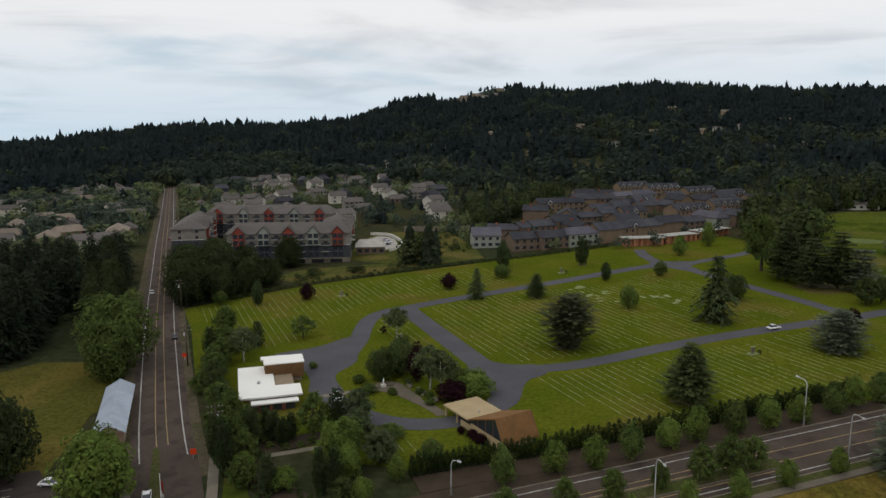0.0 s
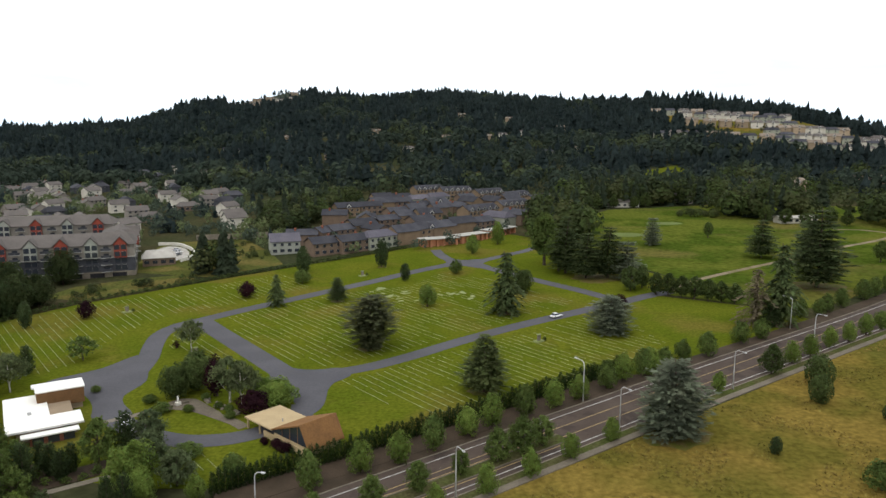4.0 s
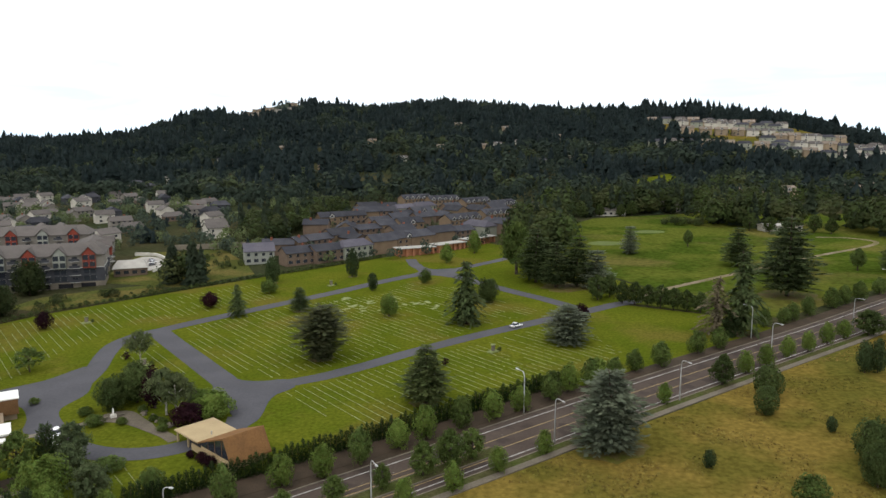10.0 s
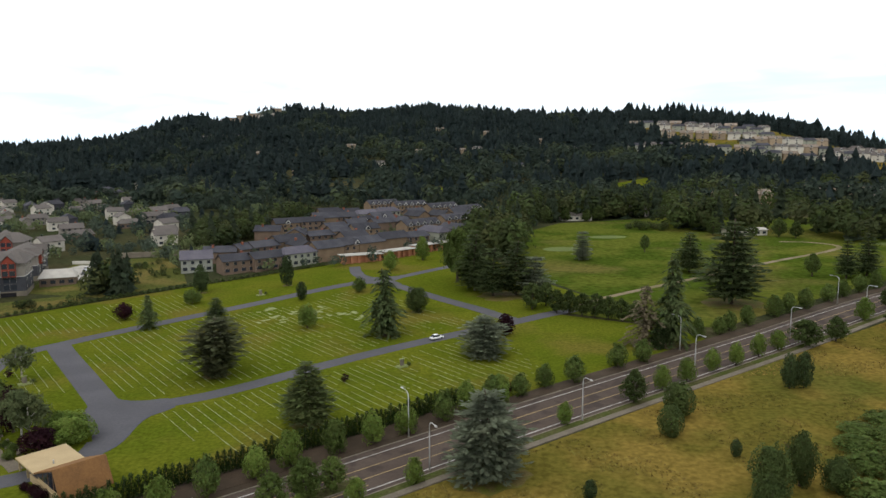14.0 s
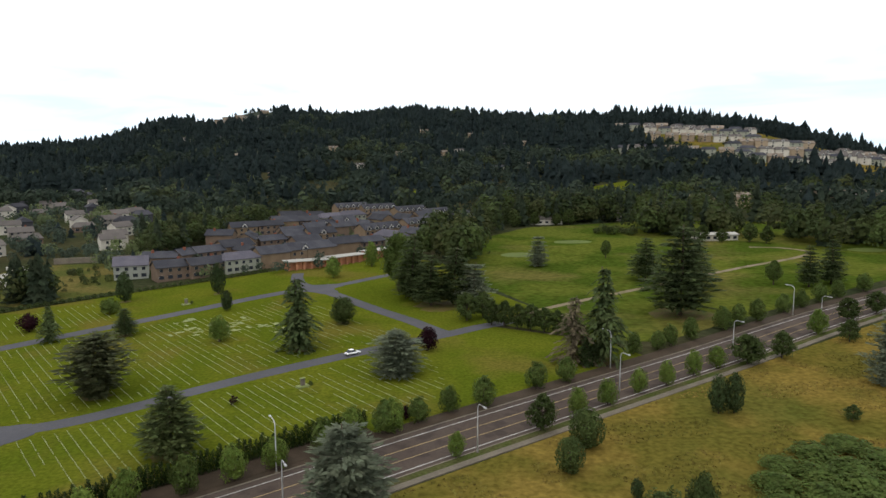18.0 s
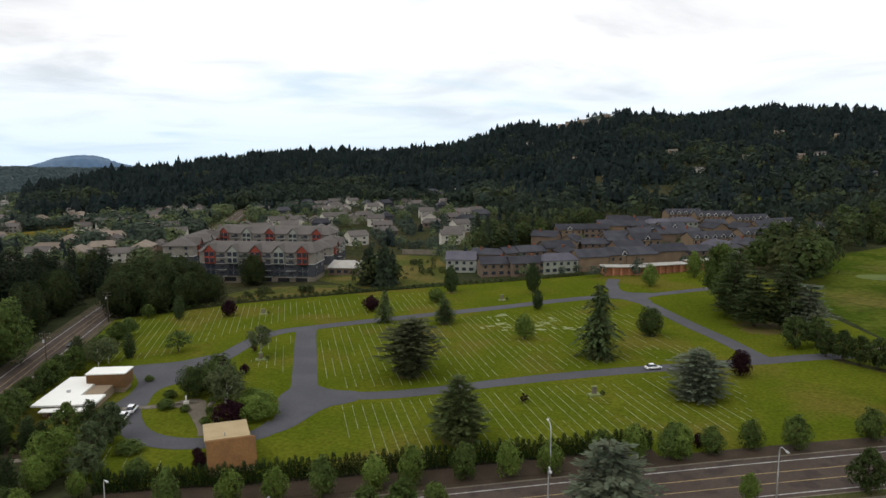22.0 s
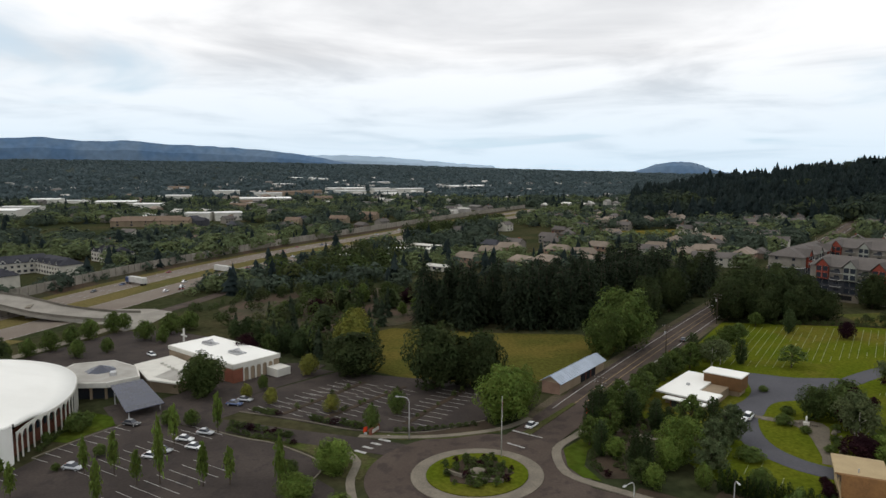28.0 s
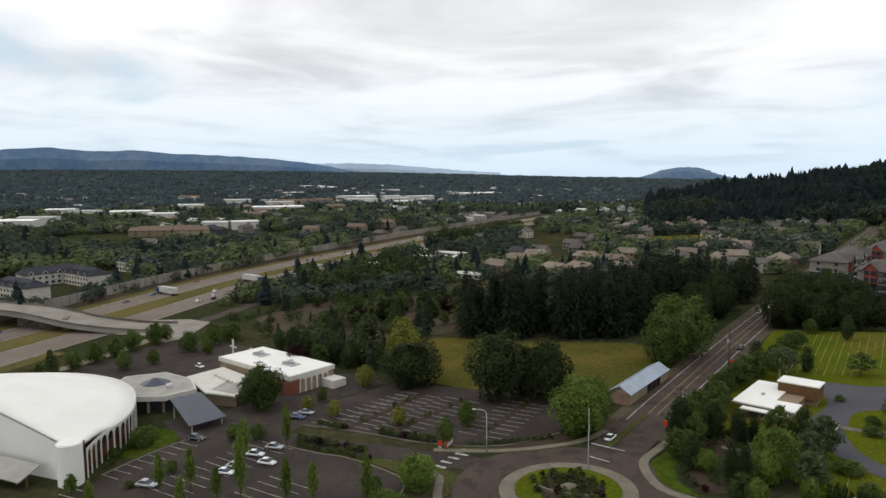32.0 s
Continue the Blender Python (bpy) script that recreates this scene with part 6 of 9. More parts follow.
def gable_roof(bm, w, d, h, rise, e=0.5, th=0.22, hip=0.0):
    """Two slopes along x over a block w by d, with eaves e; hip draws the ridge in at its ends."""
    k = rise / (d / 2)
    for s in (-1, 1):
        y0, z0 = s * (d / 2 + e), h - e * k
        lo = [(-w / 2 - e, y0, z0), (w / 2 + e, y0, z0), (w / 2 + e - hip, 0, h + rise), (-w / 2 - e + hip, 0, h + rise)]
        a, b = [bm.verts.new(c) for c in lo], [bm.verts.new((c[0], c[1], c[2] + th)) for c in lo]
        bm.faces.new(b)
        bm.faces.new(a[::-1])
        for i in range(4):
            bm.faces.new((a[i], a[(i + 1) % 4], b[(i + 1) % 4], b[i]))
    if hip:
        for s in (-1, 1):
            x0 = s * (w / 2 + e)
            lo = [(x0, -d / 2 - e, h - e * k), (x0, d / 2 + e, h - e * k), (x0 - s * hip, 0, h + rise)]
            a, b = [bm.verts.new(c) for c in lo], [bm.verts.new((c[0], c[1], c[2] + th)) for c in lo]
            bm.faces.new(b), bm.faces.new(a)
            for i in range(3):
                bm.faces.new((a[i], a[(i + 1) % 3], b[(i + 1) % 3], b[i]))
    bmesh.ops.recalc_face_normals(bm, faces=bm.faces[:])


def gable_walls(bm, w, d, h, rise, low=-1.2):
    box(bm, -w / 2, w / 2, -d / 2, d / 2, low, h)
    for s in (-1, 1):
        vs = [bm.verts.new((s * (w / 2 - 0.003), y, z)) for y, z in ((-d / 2, h), (d / 2, h), (0, h + rise))]
        ws = [bm.verts.new((s * (w / 2 - 0.25), v.co.y, v.co.z)) for v in vs]
        bm.faces.new(vs if s > 0 else vs[::-1])
        bm.faces.new(ws if s < 0 else ws[::-1])
        for i in range(3):
            bm.faces.new((vs[i], vs[(i + 1) % 3], ws[(i + 1) % 3], ws[i]))
    bmesh.ops.recalc_face_normals(bm, faces=bm.faces[:])


def house(name, m, w, d, h, rise, wall_m, roof_m, label, group="", hip=0.0, storeys=2, step=3.2, dormers=0, chimney=False, cat="house", back=False):
    """A house with walls, roof, windows on both long sides, and perhaps dormers and a chimney."""
    t = thing(name, label, cat, m, group)
    bm = bmesh.new()
    if hip:
        box(bm, -w / 2, w / 2, -d / 2, d / 2, -1.2, h)
    else:
        gable_walls(bm, w, d, h, rise)
    part("wall", bm, wall_m, t)
    bm = bmesh.new()
    gable_roof(bm, w, d, h, rise, hip=hip)
    roof = part("roof", bm, roof_m, t)
    n = max(1, int(w / step))
    for s in range(storeys):
        for i in range(n):
            x = (i + 0.5) * w / n - w / 2
            window(W_SMALL if s else W_WIDE, t, x, -d / 2, 0.9 + s * 2.8, 0, False)
            if back and i % 2 == 0:
                window(W_SMALL, t, x, d / 2, 0.9 + s * 2.8, 180, False)
    for i in range(dormers):
        x = (i + 0.5) * w / dormers - w / 2
        bm = bmesh.new()
        for sx in (-1, 1):
            box(bm, x + sx * 1.5 - 0.1, x + sx * 1.5 + 0.1, -d / 2 - 0.25, -d / 4, h - 0.6, h + 0.5)
        vs = [bm.verts.new(c) for c in ((x - 1.6, -d / 2 - 0.25, h - 0.6), (x + 1.6, -d / 2 - 0.25, h - 0.6), (x + 1.6, -d / 2 - 0.25, h + 0.5), (x, -d / 2 - 0.25, h + 2.1), (x - 1.6, -d / 2 - 0.25, h + 0.5))]
        bm.faces.new(vs)
        part("dormer", bm, M_TRIM, t)
        bm = bmesh.new()
        for sx in (-1, 1):
            vs = [bm.verts.new(c) for c in ((x + sx * 1.9, -d / 2 - 0.5, h + 0.3), (x, -d / 2 - 0.5, h + 2.3), (x, -0.2, h + 2.3), (x + sx * 1.9, -0.2, h + 0.3))]
            ws = [bm.verts.new((v.co.x, v.co.y, v.co.z + 0.14)) for v in vs]
            bm.faces.new(ws), bm.faces.new(vs[::-1])
            for k in range(4):
                bm.faces.new((vs[k], vs[(k + 1) % 4], ws[(k + 1) % 4], ws[k]))
        bmesh.ops.recalc_face_normals(bm, faces=bm.faces[:])
        part("dormer_roof", bm, roof_m, t)
        window(W_SMALL, t, x, -d / 2 - 0.27, h - 0.2, 0, False)
    if chimney:
        part("chimney", boxed(-0.5, 0.5, 0.6, 1.5, h + rise * 0.4, h + rise + 0.9, Matrix.Translation((w * 0.22, 0, 0)), 0.05), M_BRICK, roof)
    return t


M_STORE2 = mat("pale_felt_roof", (0.42, 0.40, 0.36), 0.08, scale=0.3)
# terraces beyond the burial lawns
M_SAGE = mat("sage_siding", (0.28, 0.29, 0.23), 0.06, scale=0.3)
M_OCHRE = mat("ochre_siding", (0.20, 0.145, 0.095), 0.06, scale=0.3)
M_UMBER = mat("umber_siding", (0.165, 0.12, 0.088), 0.06, scale=0.3)
M_PALESAGE = mat("pale_sage_siding", (0.29, 0.30, 0.26), 0.06, scale=0.3)
M_SLATE = mat("purple_grey_shingle", (0.074, 0.070, 0.086), 0.14, scale=0.2, scale2=2.0, second=(0.098, 0.092, 0.106), amount=0.7, objvary=0.2)
M_CREAM = mat("cream_siding", (0.52, 0.49, 0.42), 0.06, scale=0.3)
FAR = Matrix.Translation((0, -6000, 0))
terr = [house("townhouse", site(-80, 306, 42), 16, 10, 5.8, 2.4, M_SAGE, M_SLATE, "grey-green two-storey terrace with a dark roof", "terraces", 2.5),
        house("townhouse", site(-103, 291, 36), 14, 9, 5.6, 2.4, M_UMBER, M_DARKROOF, "brown two-storey terrace with a dark roof", "terraces", 0.0, chimney=True),
        house("townhouse", site(-58, 327, 44), 15, 10, 6.2, 2.8, M_OCHRE, M_DARKROOF, "ochre two-storey terrace with a dark roof", "terraces", 0.0, dormers=1),
        house("townhouse", site(-28, 398, 44), 26, 10, 6.4, 2.8, M_OCHRE, M_DARKROOF, "terrace with a row of white-gabled dormers", "terraces", 0.0, dormers=5),
        house("townhouse", site(-122, 297, 20), 13, 11, 5.8, 3.0, M_PALESAGE, M_SLATE, "pale end house with a dark gabled roof", "terraces", 0.0)]
town = random.Random(6)
for x, y, turn, n in ((-69, 316, 42, 1), (-91, 298, 42, 1), (-46, 339, 44, 2), (-24, 361, 44, 2), (-2, 382, 44, 2), (12, 396, 44, 1), (-118, 317, 100, 1), (-108, 324, 60, 1), (-97, 336, 48, 2), (-92, 362, 95, 1), (-76, 374, 40, 2), (-58, 384, 40, 1), (-104, 425, 30, 2), (-84, 445, 30, 2), (-60, 436, 40, 2), (-36, 440, 44, 2), (-60, 476, 40, 2), (-86, 474, 30, 2), (-10, 452, 44, 2), (-72, 405, 40, 2), (-46, 420, 44, 2), (-84, 332, 130, 1), (-62, 358, 40, 1), (-112, 384, 90, 1), (-34, 474, 40, 1)):
    for i in range(n):
        d = (i - (n - 1) / 2) * 15
        px_, py_ = x + d * math.cos(radians(turn)), y + d * math.sin(radians(turn))
        copy_thing(terr[town.choice((0, 1, 1, 2, 2))], site(px_ + town.uniform(-1, 1), py_ + town.uniform(-1, 1), turn + town.choice((0, 0, 180, 0, 180, 90))) @ Matrix.Diagonal((town.uniform(0.95, 1.12), town.uniform(0.9, 1.05), town.uniform(0.9, 1.1), 1)))
for x, y, turn in ((-6, 424, 44), (-62, 540, 36), (-40, 527, 30), (-16, 505, 42), (2, 482, 50), (16, 456, 52)):
    copy_thing(terr[3], site(x, y, turn))

# columbarium: low brick walls under white-edged flat roofs, in three steps
for i, (x, y, turn, ln) in enumerate(((-51, 308, 26, 18), (-35, 319, 44, 18), (-20, 336, 50, 22))):
    t = thing("columbarium", "low orange-brick columbarium with a flat white-edged roof", "building", site(x, y, turn), "columbarium wings")
    bm = bmesh.new()
    box(bm, -ln / 2, ln / 2, -1.4, 3.6, -1, 3.4)
    part("back_wall", bm, M_ORANGE, t)
    for k in range(6):
        part("pier", boxed(-0.5, 0.5, -2.6, 0.6, -1, 3.4, Matrix.Translation((-ln / 2 + 0.6 + k * (ln - 1.2) / 5, 0, 0))), M_ORANGE, t)
    part("roof", boxed(-ln / 2 - 0.8, ln / 2 + 0.8, -3.2, 4.2, 3.4, 3.75, None, 0.06), M_ROOFGREY, t)


def apartment(m, ln, d, label, bays, wings=True):
    """Four storeys over a garage, dark and grey cladding, red gabled bays; the front faces -y."""
    t = thing("apartment_block", label, "building", m, "apartment blocks")
    part("garage", boxed(-ln / 2, ln / 2, -d / 2, d / 2, -1.5, 2.6), M_CONC, t)
    part("lower_wall", boxed(-ln / 2 + 0.1, ln / 2 - 0.1, -d / 2 + 0.1, d / 2 - 0.1, 2.6, 8.2), M_APTGREY, t, "dark slate cladding")
    part("upper_wall", boxed(-ln / 2 + 0.1, ln / 2 - 0.1, -d / 2 + 0.1, d / 2 - 0.1, 8.2, 13.4), M_APTTAN, t, "light grey cladding")
    part("band", boxed(-ln / 2 - 0.05, ln / 2 + 0.05, -d / 2 - 0.05, d / 2 + 0.05, 8.1, 8.35), M_TRIM, t)
    bm = bmesh.new()
    gable_roof(bm, ln, d, 13.4, 3.6, 0.7, hip=4.0)
    part("roof", bm, M_GREYROOF, t)
    # near-black blocks stand for the shade inside the garage openings
    for i in range(int(ln / 8)):
        x = -ln / 2 + 6 + i * 8
        part("garage_opening", boxed(x - 2.6, x + 2.6, -d / 2 - 0.03, -d / 2 + 0.5, 0.3, 2.1), M_DARK, t)
    taken = []
    for i in range(bays):
        x = -ln / 2 + (i + 0.5) * ln / bays
        red = i % 2 == 0
        bm = bmesh.new()
        box(bm, x - 2.3, x + 2.3, -d / 2 - 1.1, -d / 2 + 0.2, 2.6 if i % 4 == 2 else 8.2, 13.6)
        vs = [bm.verts.new(c) for c in ((x - 2.3, -d / 2 - 1.097, 13.6), (x + 2.3, -d / 2 - 1.097, 13.6), (x, -d / 2 - 1.097, 16.2))]
        bm.faces.new(vs)
        bay = part("bay", bm, M_APTRED if red else M_PALESAGE, t, "red-clad gabled bay" if red else "sage-clad gabled bay")
        bm = bmesh.new()
        for sx in (-1, 1):
            vs = [bm.verts.new(c) for c in ((x + sx * 3.1, -d / 2 - 1.5, 13.2), (x, -d / 2 - 1.5, 16.4), (x, -0.5, 16.4), (x + sx * 3.1, -0.5, 13.2))]
            ws = [bm.verts.new((v.co.x, v.co.y, v.co.z + 0.2)) for v in vs]
            bm.faces.new(ws), bm.faces.new(vs[::-1])
            for k in range(4):
                bm.faces.new((vs[k], vs[(k + 1) % 4], ws[(k + 1) % 4], ws[k]))
        bmesh.ops.recalc_face_normals(bm, faces=bm.faces[:])
        part("bay_roof", bm, M_GREYROOF, t)
        for s in range(4):
            yy = -d / 2 - 1.1 if (s >= 2 or i % 4 == 2) else -d / 2 + 0.1
            for dx in (-1.2, 1.2):
                window(W_TALL, t, x + dx, yy, 3.1 + s * 2.75, 0, True)
        if i:
            xm = x - ln / bays / 2
            for s in range(4):
                z = 2.9 + s * 2.75
                slabm = boxed(xm - 1.9, xm + 1.9, -d / 2 - 1.5, -d / 2 + 0.1, z - 0.3, z - 0.12)
                bal = part("balcony", slabm, M_TRIM, t)
                part("rail", boxed(xm - 1.9, xm + 1.9, -d / 2 - 1.52, -d / 2 - 1.46, z - 0.12, z + 0.9), M_APTGREY, bal)
                window(W_WIDE, t, xm, -d / 2 + 0.1, z, 0, True)
    for sx in (-1, 1):
        for s in range(4):
            for yy in (-d / 4, d / 4):
                window(W_SMALL, t, sx * (ln / 2 - 0.1), yy, 3.2 + s * 2.75, 90 * sx, True)
    return t


apartment(site(-199, 252, 21), 52, 16, "four-storey apartment block with red gabled bays", 5)
apartment(site(-242, 312, 17), 66, 16, "rear apartment block with red gabled bays", 5)
apartment(site(-262, 272, 118), 46, 15, "street-side apartment wing with stepped roofs", 3)
apartment(site(-196, 294, 112) @ Matrix.Diagonal((1, 1, 0.8, 1)), 30, 14, "side wing of the apartments with stepped gables", 2)
slab("court", [(p.x, p.y) for p in curve([(-184, 318), (-175, 314), (-167, 300), (-164, 286), (-170, 279), (-180, 288), (-186, 302)], 4, True)], 0.3, 0.06, M_ROOFGREY, "pale paved court beside the apartments", "paving", 8)
house("clubhouse", site(-171, 275, 22), 13, 9, 3.4, 2.6, M_UMBER, M_STORE2, "low brown leasing office with a pale hipped roof", hip=2.0, storeys=1, cat="building")
bm = bmesh.new()
ribbon(bm, curve([(-190, 322), (-180, 320), (-171, 310), (-164, 298), (-161, 286), (-163, 278)], 3), -0.25, 0.25, -1, 1.5)
tagged(part("court_wall", bm, M_WALLW), "curved white retaining wall round the court", "wall", kind="structure")
bm = bmesh.new()
ribbon(bm, curve([(-176, 336), (-150, 340), (-128, 346)], 4), -0.3, 0.3, -1, 2.6)
tagged(part("retaining_wall", bm, M_CONC), "pale concrete retaining wall with openings", "wall", kind="structure")

# office of the cemetery
t = thing("office", "low white-roofed office with a brown timber block", "building", site(-130, 106, 32.7))
part("wall", boxed(-1.6, 8.6, -4.0, 14, -0.6, 2.5), M_BEIGE, t)
bm = bmesh.new()
prism(bm, [(-3.4, -5.2), (9.8, -5.2), (9.8, 1.2), (4.4, 1.2), (4.4, 15.2), (-3.4, 15.2)], 2.5, 2.9)
bmesh.ops.recalc_face_normals(bm, faces=bm.faces[:])
part("roof", bm, M_WHITE, t, "white flat roof")
part("porch_roof", boxed(-1.0, 8.8, -7.4, -5.3, 1.95, 2.25, None, 0.04), M_WHITE, t)
part("porch_wall", boxed(0.5, 7.5, -6.6, -4.1, -0.6, 1.95), M_BRICK, t)
part("block_base", boxed(3.0, 11.0, 9.6, 14.2, -0.6, 1.7), M_BEIGE, t)
block = part("timber_block", boxed(2.6, 11.4, 9.2, 14.6, 1.7, 5.0), M_TIMBER, t, "brown timber-clad upper block")
for i in range(29):
    part("batten", boxed(0, 0.06, -0.05, 0, 1.75, 4.95, Matrix.Translation((2.7 + i * 0.3, 9.2, 0))), M_TIMBER, block)
part("block_roof", boxed(2.4, 11.6, 9.0, 14.8, 5.0, 5.3, None, 0.05), M_WHITE, t)
part("fascia", boxed(-3.44, 9.84, -5.24, -5.2, 2.5, 2.8), M_TRIM, t)
part("roof_vent", boxed(0.6, 1.3, 3.0, 3.7, 2.9, 3.4, None, 0.05), M_STEEL, t)
for x in (0.8, 3.4, 6.0):
    window(W_WIDE, t, x + 1, -6.6, 0.3)
part("rear_roof", boxed(2, 8, 17.4, 20, 3.4, 3.7), M_WHITE, t)
part("rear_wall", boxed(2.6, 7.4, 14.65, 19.6, -0.6, 3.4), M_TIMBER, t)

# chapel: flat canopy, a steep brown roof to the front and a long shallow slope behind
t = thing("chapel", "small chapel with a tan canopy and steep brown shingle roof", "building", site(-73.2, 100.4, 47.5))
part("wall", boxed(-4.1, 3.2, -4.2, 6.4, -1.2, 1.5), M_TAN, t, "tan rendered wall")
bm = bmesh.new()
for s_ in (-4.08, 3.18):
    vs = [bm.verts.new((s_, y, z)) for y, z in ((-4.2, 1.5), (6.4, 1.5), (6.4, 2.0), (-2.3, 5.3))]
    ws = [bm.verts.new((s_ * 0.94, v.co.y, v.co.z)) for v in vs]
    bm.faces.new(vs), bm.faces.new(ws)
    for i in range(4):
        bm.faces.new((vs[i], vs[(i + 1) % 4], ws[(i + 1) % 4], ws[i]))
bmesh.ops.recalc_face_normals(bm, faces=bm.faces[:])
part("gable", bm, M_GLASS, t, "dark glazed gable")
for y in (-1.0, 1.4, 3.8):
    part("mullion", boxed(-4.14, -4.04, y - 0.06, y + 0.06, 1.5, 2.0 + (6.4 - y) * 0.36), M_TIMBER, t)


def roof_plane(name, x0, x1, y0, z0, y1, z1, material, label=""):
    """A sloping slab between two level edges."""
    bm = bmesh.new()
    lo = [(x0, y0, z0), (x1, y0, z0), (x1, y1, z1), (x0, y1, z1)]
    a, b = [bm.verts.new(c) for c in lo], [bm.verts.new((c[0], c[1], c[2] + 0.25)) for c in lo]
    bm.faces.new(b), bm.faces.new(a[::-1])
    for i in range(4):
        bm.faces.new((a[i], a[(i + 1) % 4], b[(i + 1) % 4], b[i]))
    bmesh.ops.recalc_face_normals(bm, faces=bm.faces[:])
    return part(name, bm, material, t, label)


roof = roof_plane("roof", -4.6, 3.7, -4.7, 1.2, -2.3, 5.3, M_RUST, "steep brown shingle roof")
for i in range(15):
    q = (i + 0.5) / 15.5
    part("shingle_course", boxed(-4.6, 3.7, -0.03, 0.03, 0, 0.02, Matrix.Translation((0, -4.7 + 2.4 * q, 1.46 + 4.1 * q))), M_RUST, roof)
roof_plane("back_roof", -4.6, 3.7, -2.3, 5.29, 6.5, 2.1, M_RUST, "long shallow brown roof slope")
part("canopy", boxed(-4.7, 3.6, 6.5, 15.6, 1.95, 2.25, None, 0.05), M_TAN, t, "flat tan canopy roof")
part("roof_vent", boxed(-1.1, -0.9, 8.0, 8.2, 2.25, 2.9, None, 0.02), M_STEEL, t)
for x, y in ((-4.2, 15.1), (3.1, 15.1), (-4.2, 11), (3.1, 11)):
    part("post", boxed(x - 0.15, x + 0.15, y - 0.15, y + 0.15, -1.2, 1.95), M_TAN, t)
part("step_wall", boxed(-4.4, -4.15, -3.0, 9.5, -1.2, 1.1), M_TAN, t)

# the long shed by the street
t = thing("shed", "long brick shed with an open bay and metal roof", "shed", site(-153.5, 91, 126))
bm = bmesh.new()
gable_walls(bm, 26.4, 5.0, 2.9, 1.5)
part("wall", bm, M_BEIGE, t)
bm = bmesh.new()
gable_roof(bm, 26.6, 5.2, 2.9, 1.5, 0.4, 0.12)
roof = part("roof", bm, M_SHEDROOF, t, "pale blue-grey metal roof")
for i in range(24):
    for s in (-1, 1):
        part("seam", boxed(-0.03, 0.03, 0, 3.35, 0, 0.05, Matrix.Translation((-13.4 + i * 1.165, s * 2.95, 2.82)) @ Matrix.Rotation(0 if s < 0 else math.pi, 4, 'Z') @ Matrix.Rotation(math.atan2(1.5, 2.6), 4, 'X')), M_SHEDROOF, roof)
# black block on the wall in place of the shade inside the bay
part("open_bay", boxed(-1.5, 7.5, -2.56, -2.0, 0.1, 2.5), M_DARK, t)
for x in (1.5, 4.5):
    part("bay_post", boxed(x - 0.15, x + 0.15, -2.62, -2.4, -0.5, 2.9), M_BRICK, t)
part("brick_end", boxed(-13.25, -13.18, -2.45, 2.45, -0.5, 2.8), M_PINKBRICK, t)

# church: curved arcade, white roof rising to a straight wall
E2 = curve([(-145.4, -36.4), (-153, -35), (-163, -31.4), (-174, -30.6), (-187, -33), (-198, -40), (-206, -52), (-208, -66), (-201, -80), (-186, -88)], 1.3)
A0, A1 = Vector((-146.5, -41.0)), Vector((-188, -88))
zc = base(-170, -50)
t = thing("church", "white church with a curved arcade and sweeping roof", "church", Matrix.Translation((0, 0, zc)))


def eave(i):
    return 6.6 + 2.0 * max(0, 1 - i / 10)


bm = bmesh.new()
top = [[], []]
for i, p in enumerate(E2):
    q = A0.lerp(A1, i / (len(E2) - 1))
    rise = 8.6 + 7.0 * math.sin(min(1, i / (len(E2) - 1) * 1.3) * math.pi / 2)
    row = [bm.verts.new((*(p.lerp(q, k / 6)), eave(i) + (rise - eave(i)) * (k / 6) ** 0.9)) for k in range(7)]
    under = [bm.verts.new((v.co.x, v.co.y, v.co.z - 0.7)) for v in row]
    if top[0]:
        for k in range(6):
            bm.faces.new((top[0][k], row[k], row[k + 1], top[0][k + 1]))
            bm.faces.new((top[1][k], top[1][k + 1], under[k + 1], under[k]))
        bm.faces.new((top[0][0], top[1][0], under[0], row[0]))
        bm.faces.new((top[0][6], row[6], under[6], top[1][6]))
    top = [row, under]
bmesh.ops.recalc_face_normals(bm, faces=bm.faces[:])
part("roof", bm, M_WHITE, t, "sweeping white roof", True)
bm = bmesh.new()
prev = None
for i, p in enumerate(E2):
    q = A0.lerp(A1, i / (len(E2) - 1))
    rise = 8.6 + 7.0 * math.sin(min(1, i / (len(E2) - 1) * 1.3) * math.pi / 2)
    row = [bm.verts.new((q.x, q.y, -2)), bm.verts.new((q.x, q.y, rise - 0.3)), bm.verts.new((q.x - 0.6, q.y + 0.5, rise - 0.3)), bm.verts.new((q.x - 0.6, q.y + 0.5, -2))]
    if prev:
        for k in range(3):
            bm.faces.new((prev[k], row[k], row[k + 1], prev[k + 1]))
    prev = row
bmesh.ops.recalc_face_normals(bm, faces=bm.faces[:])
part("side_wall", bm, M_WHITE, t, "tall straight white wall")
bm = bmesh.new()
outl = [(-144.5 + 2.3 * math.cos(a), -38.9 + 2.3 * math.sin(a)) for a in np.linspace(0, math.tau, 25)[:-1]]
prism(bm, outl, -2, 8.55)
part("corner_tower", bm, M_WHITE, t, "rounded white corner tower", False)
bm = bmesh.new()
prism(bm, [(-144.5 + 2.36 * math.cos(a), -38.9 + 2.36 * math.sin(a)) for a in np.linspace(0, math.tau, 33)[:-1]], 8.55, 8.85)
bmesh.ops.bevel(bm, geom=[e for e in bm.edges if all(v.co.z > 8.8 for v in e.verts)], offset=0.2, segments=3, affect='EDGES')
part("tower_cap", bm, M_WHITE, t)
# arcade: one pier and one arch a bay, before a brick wall set back
inner = offset_line(E2, 1.7)
bm = bmesh.new()
prev = None
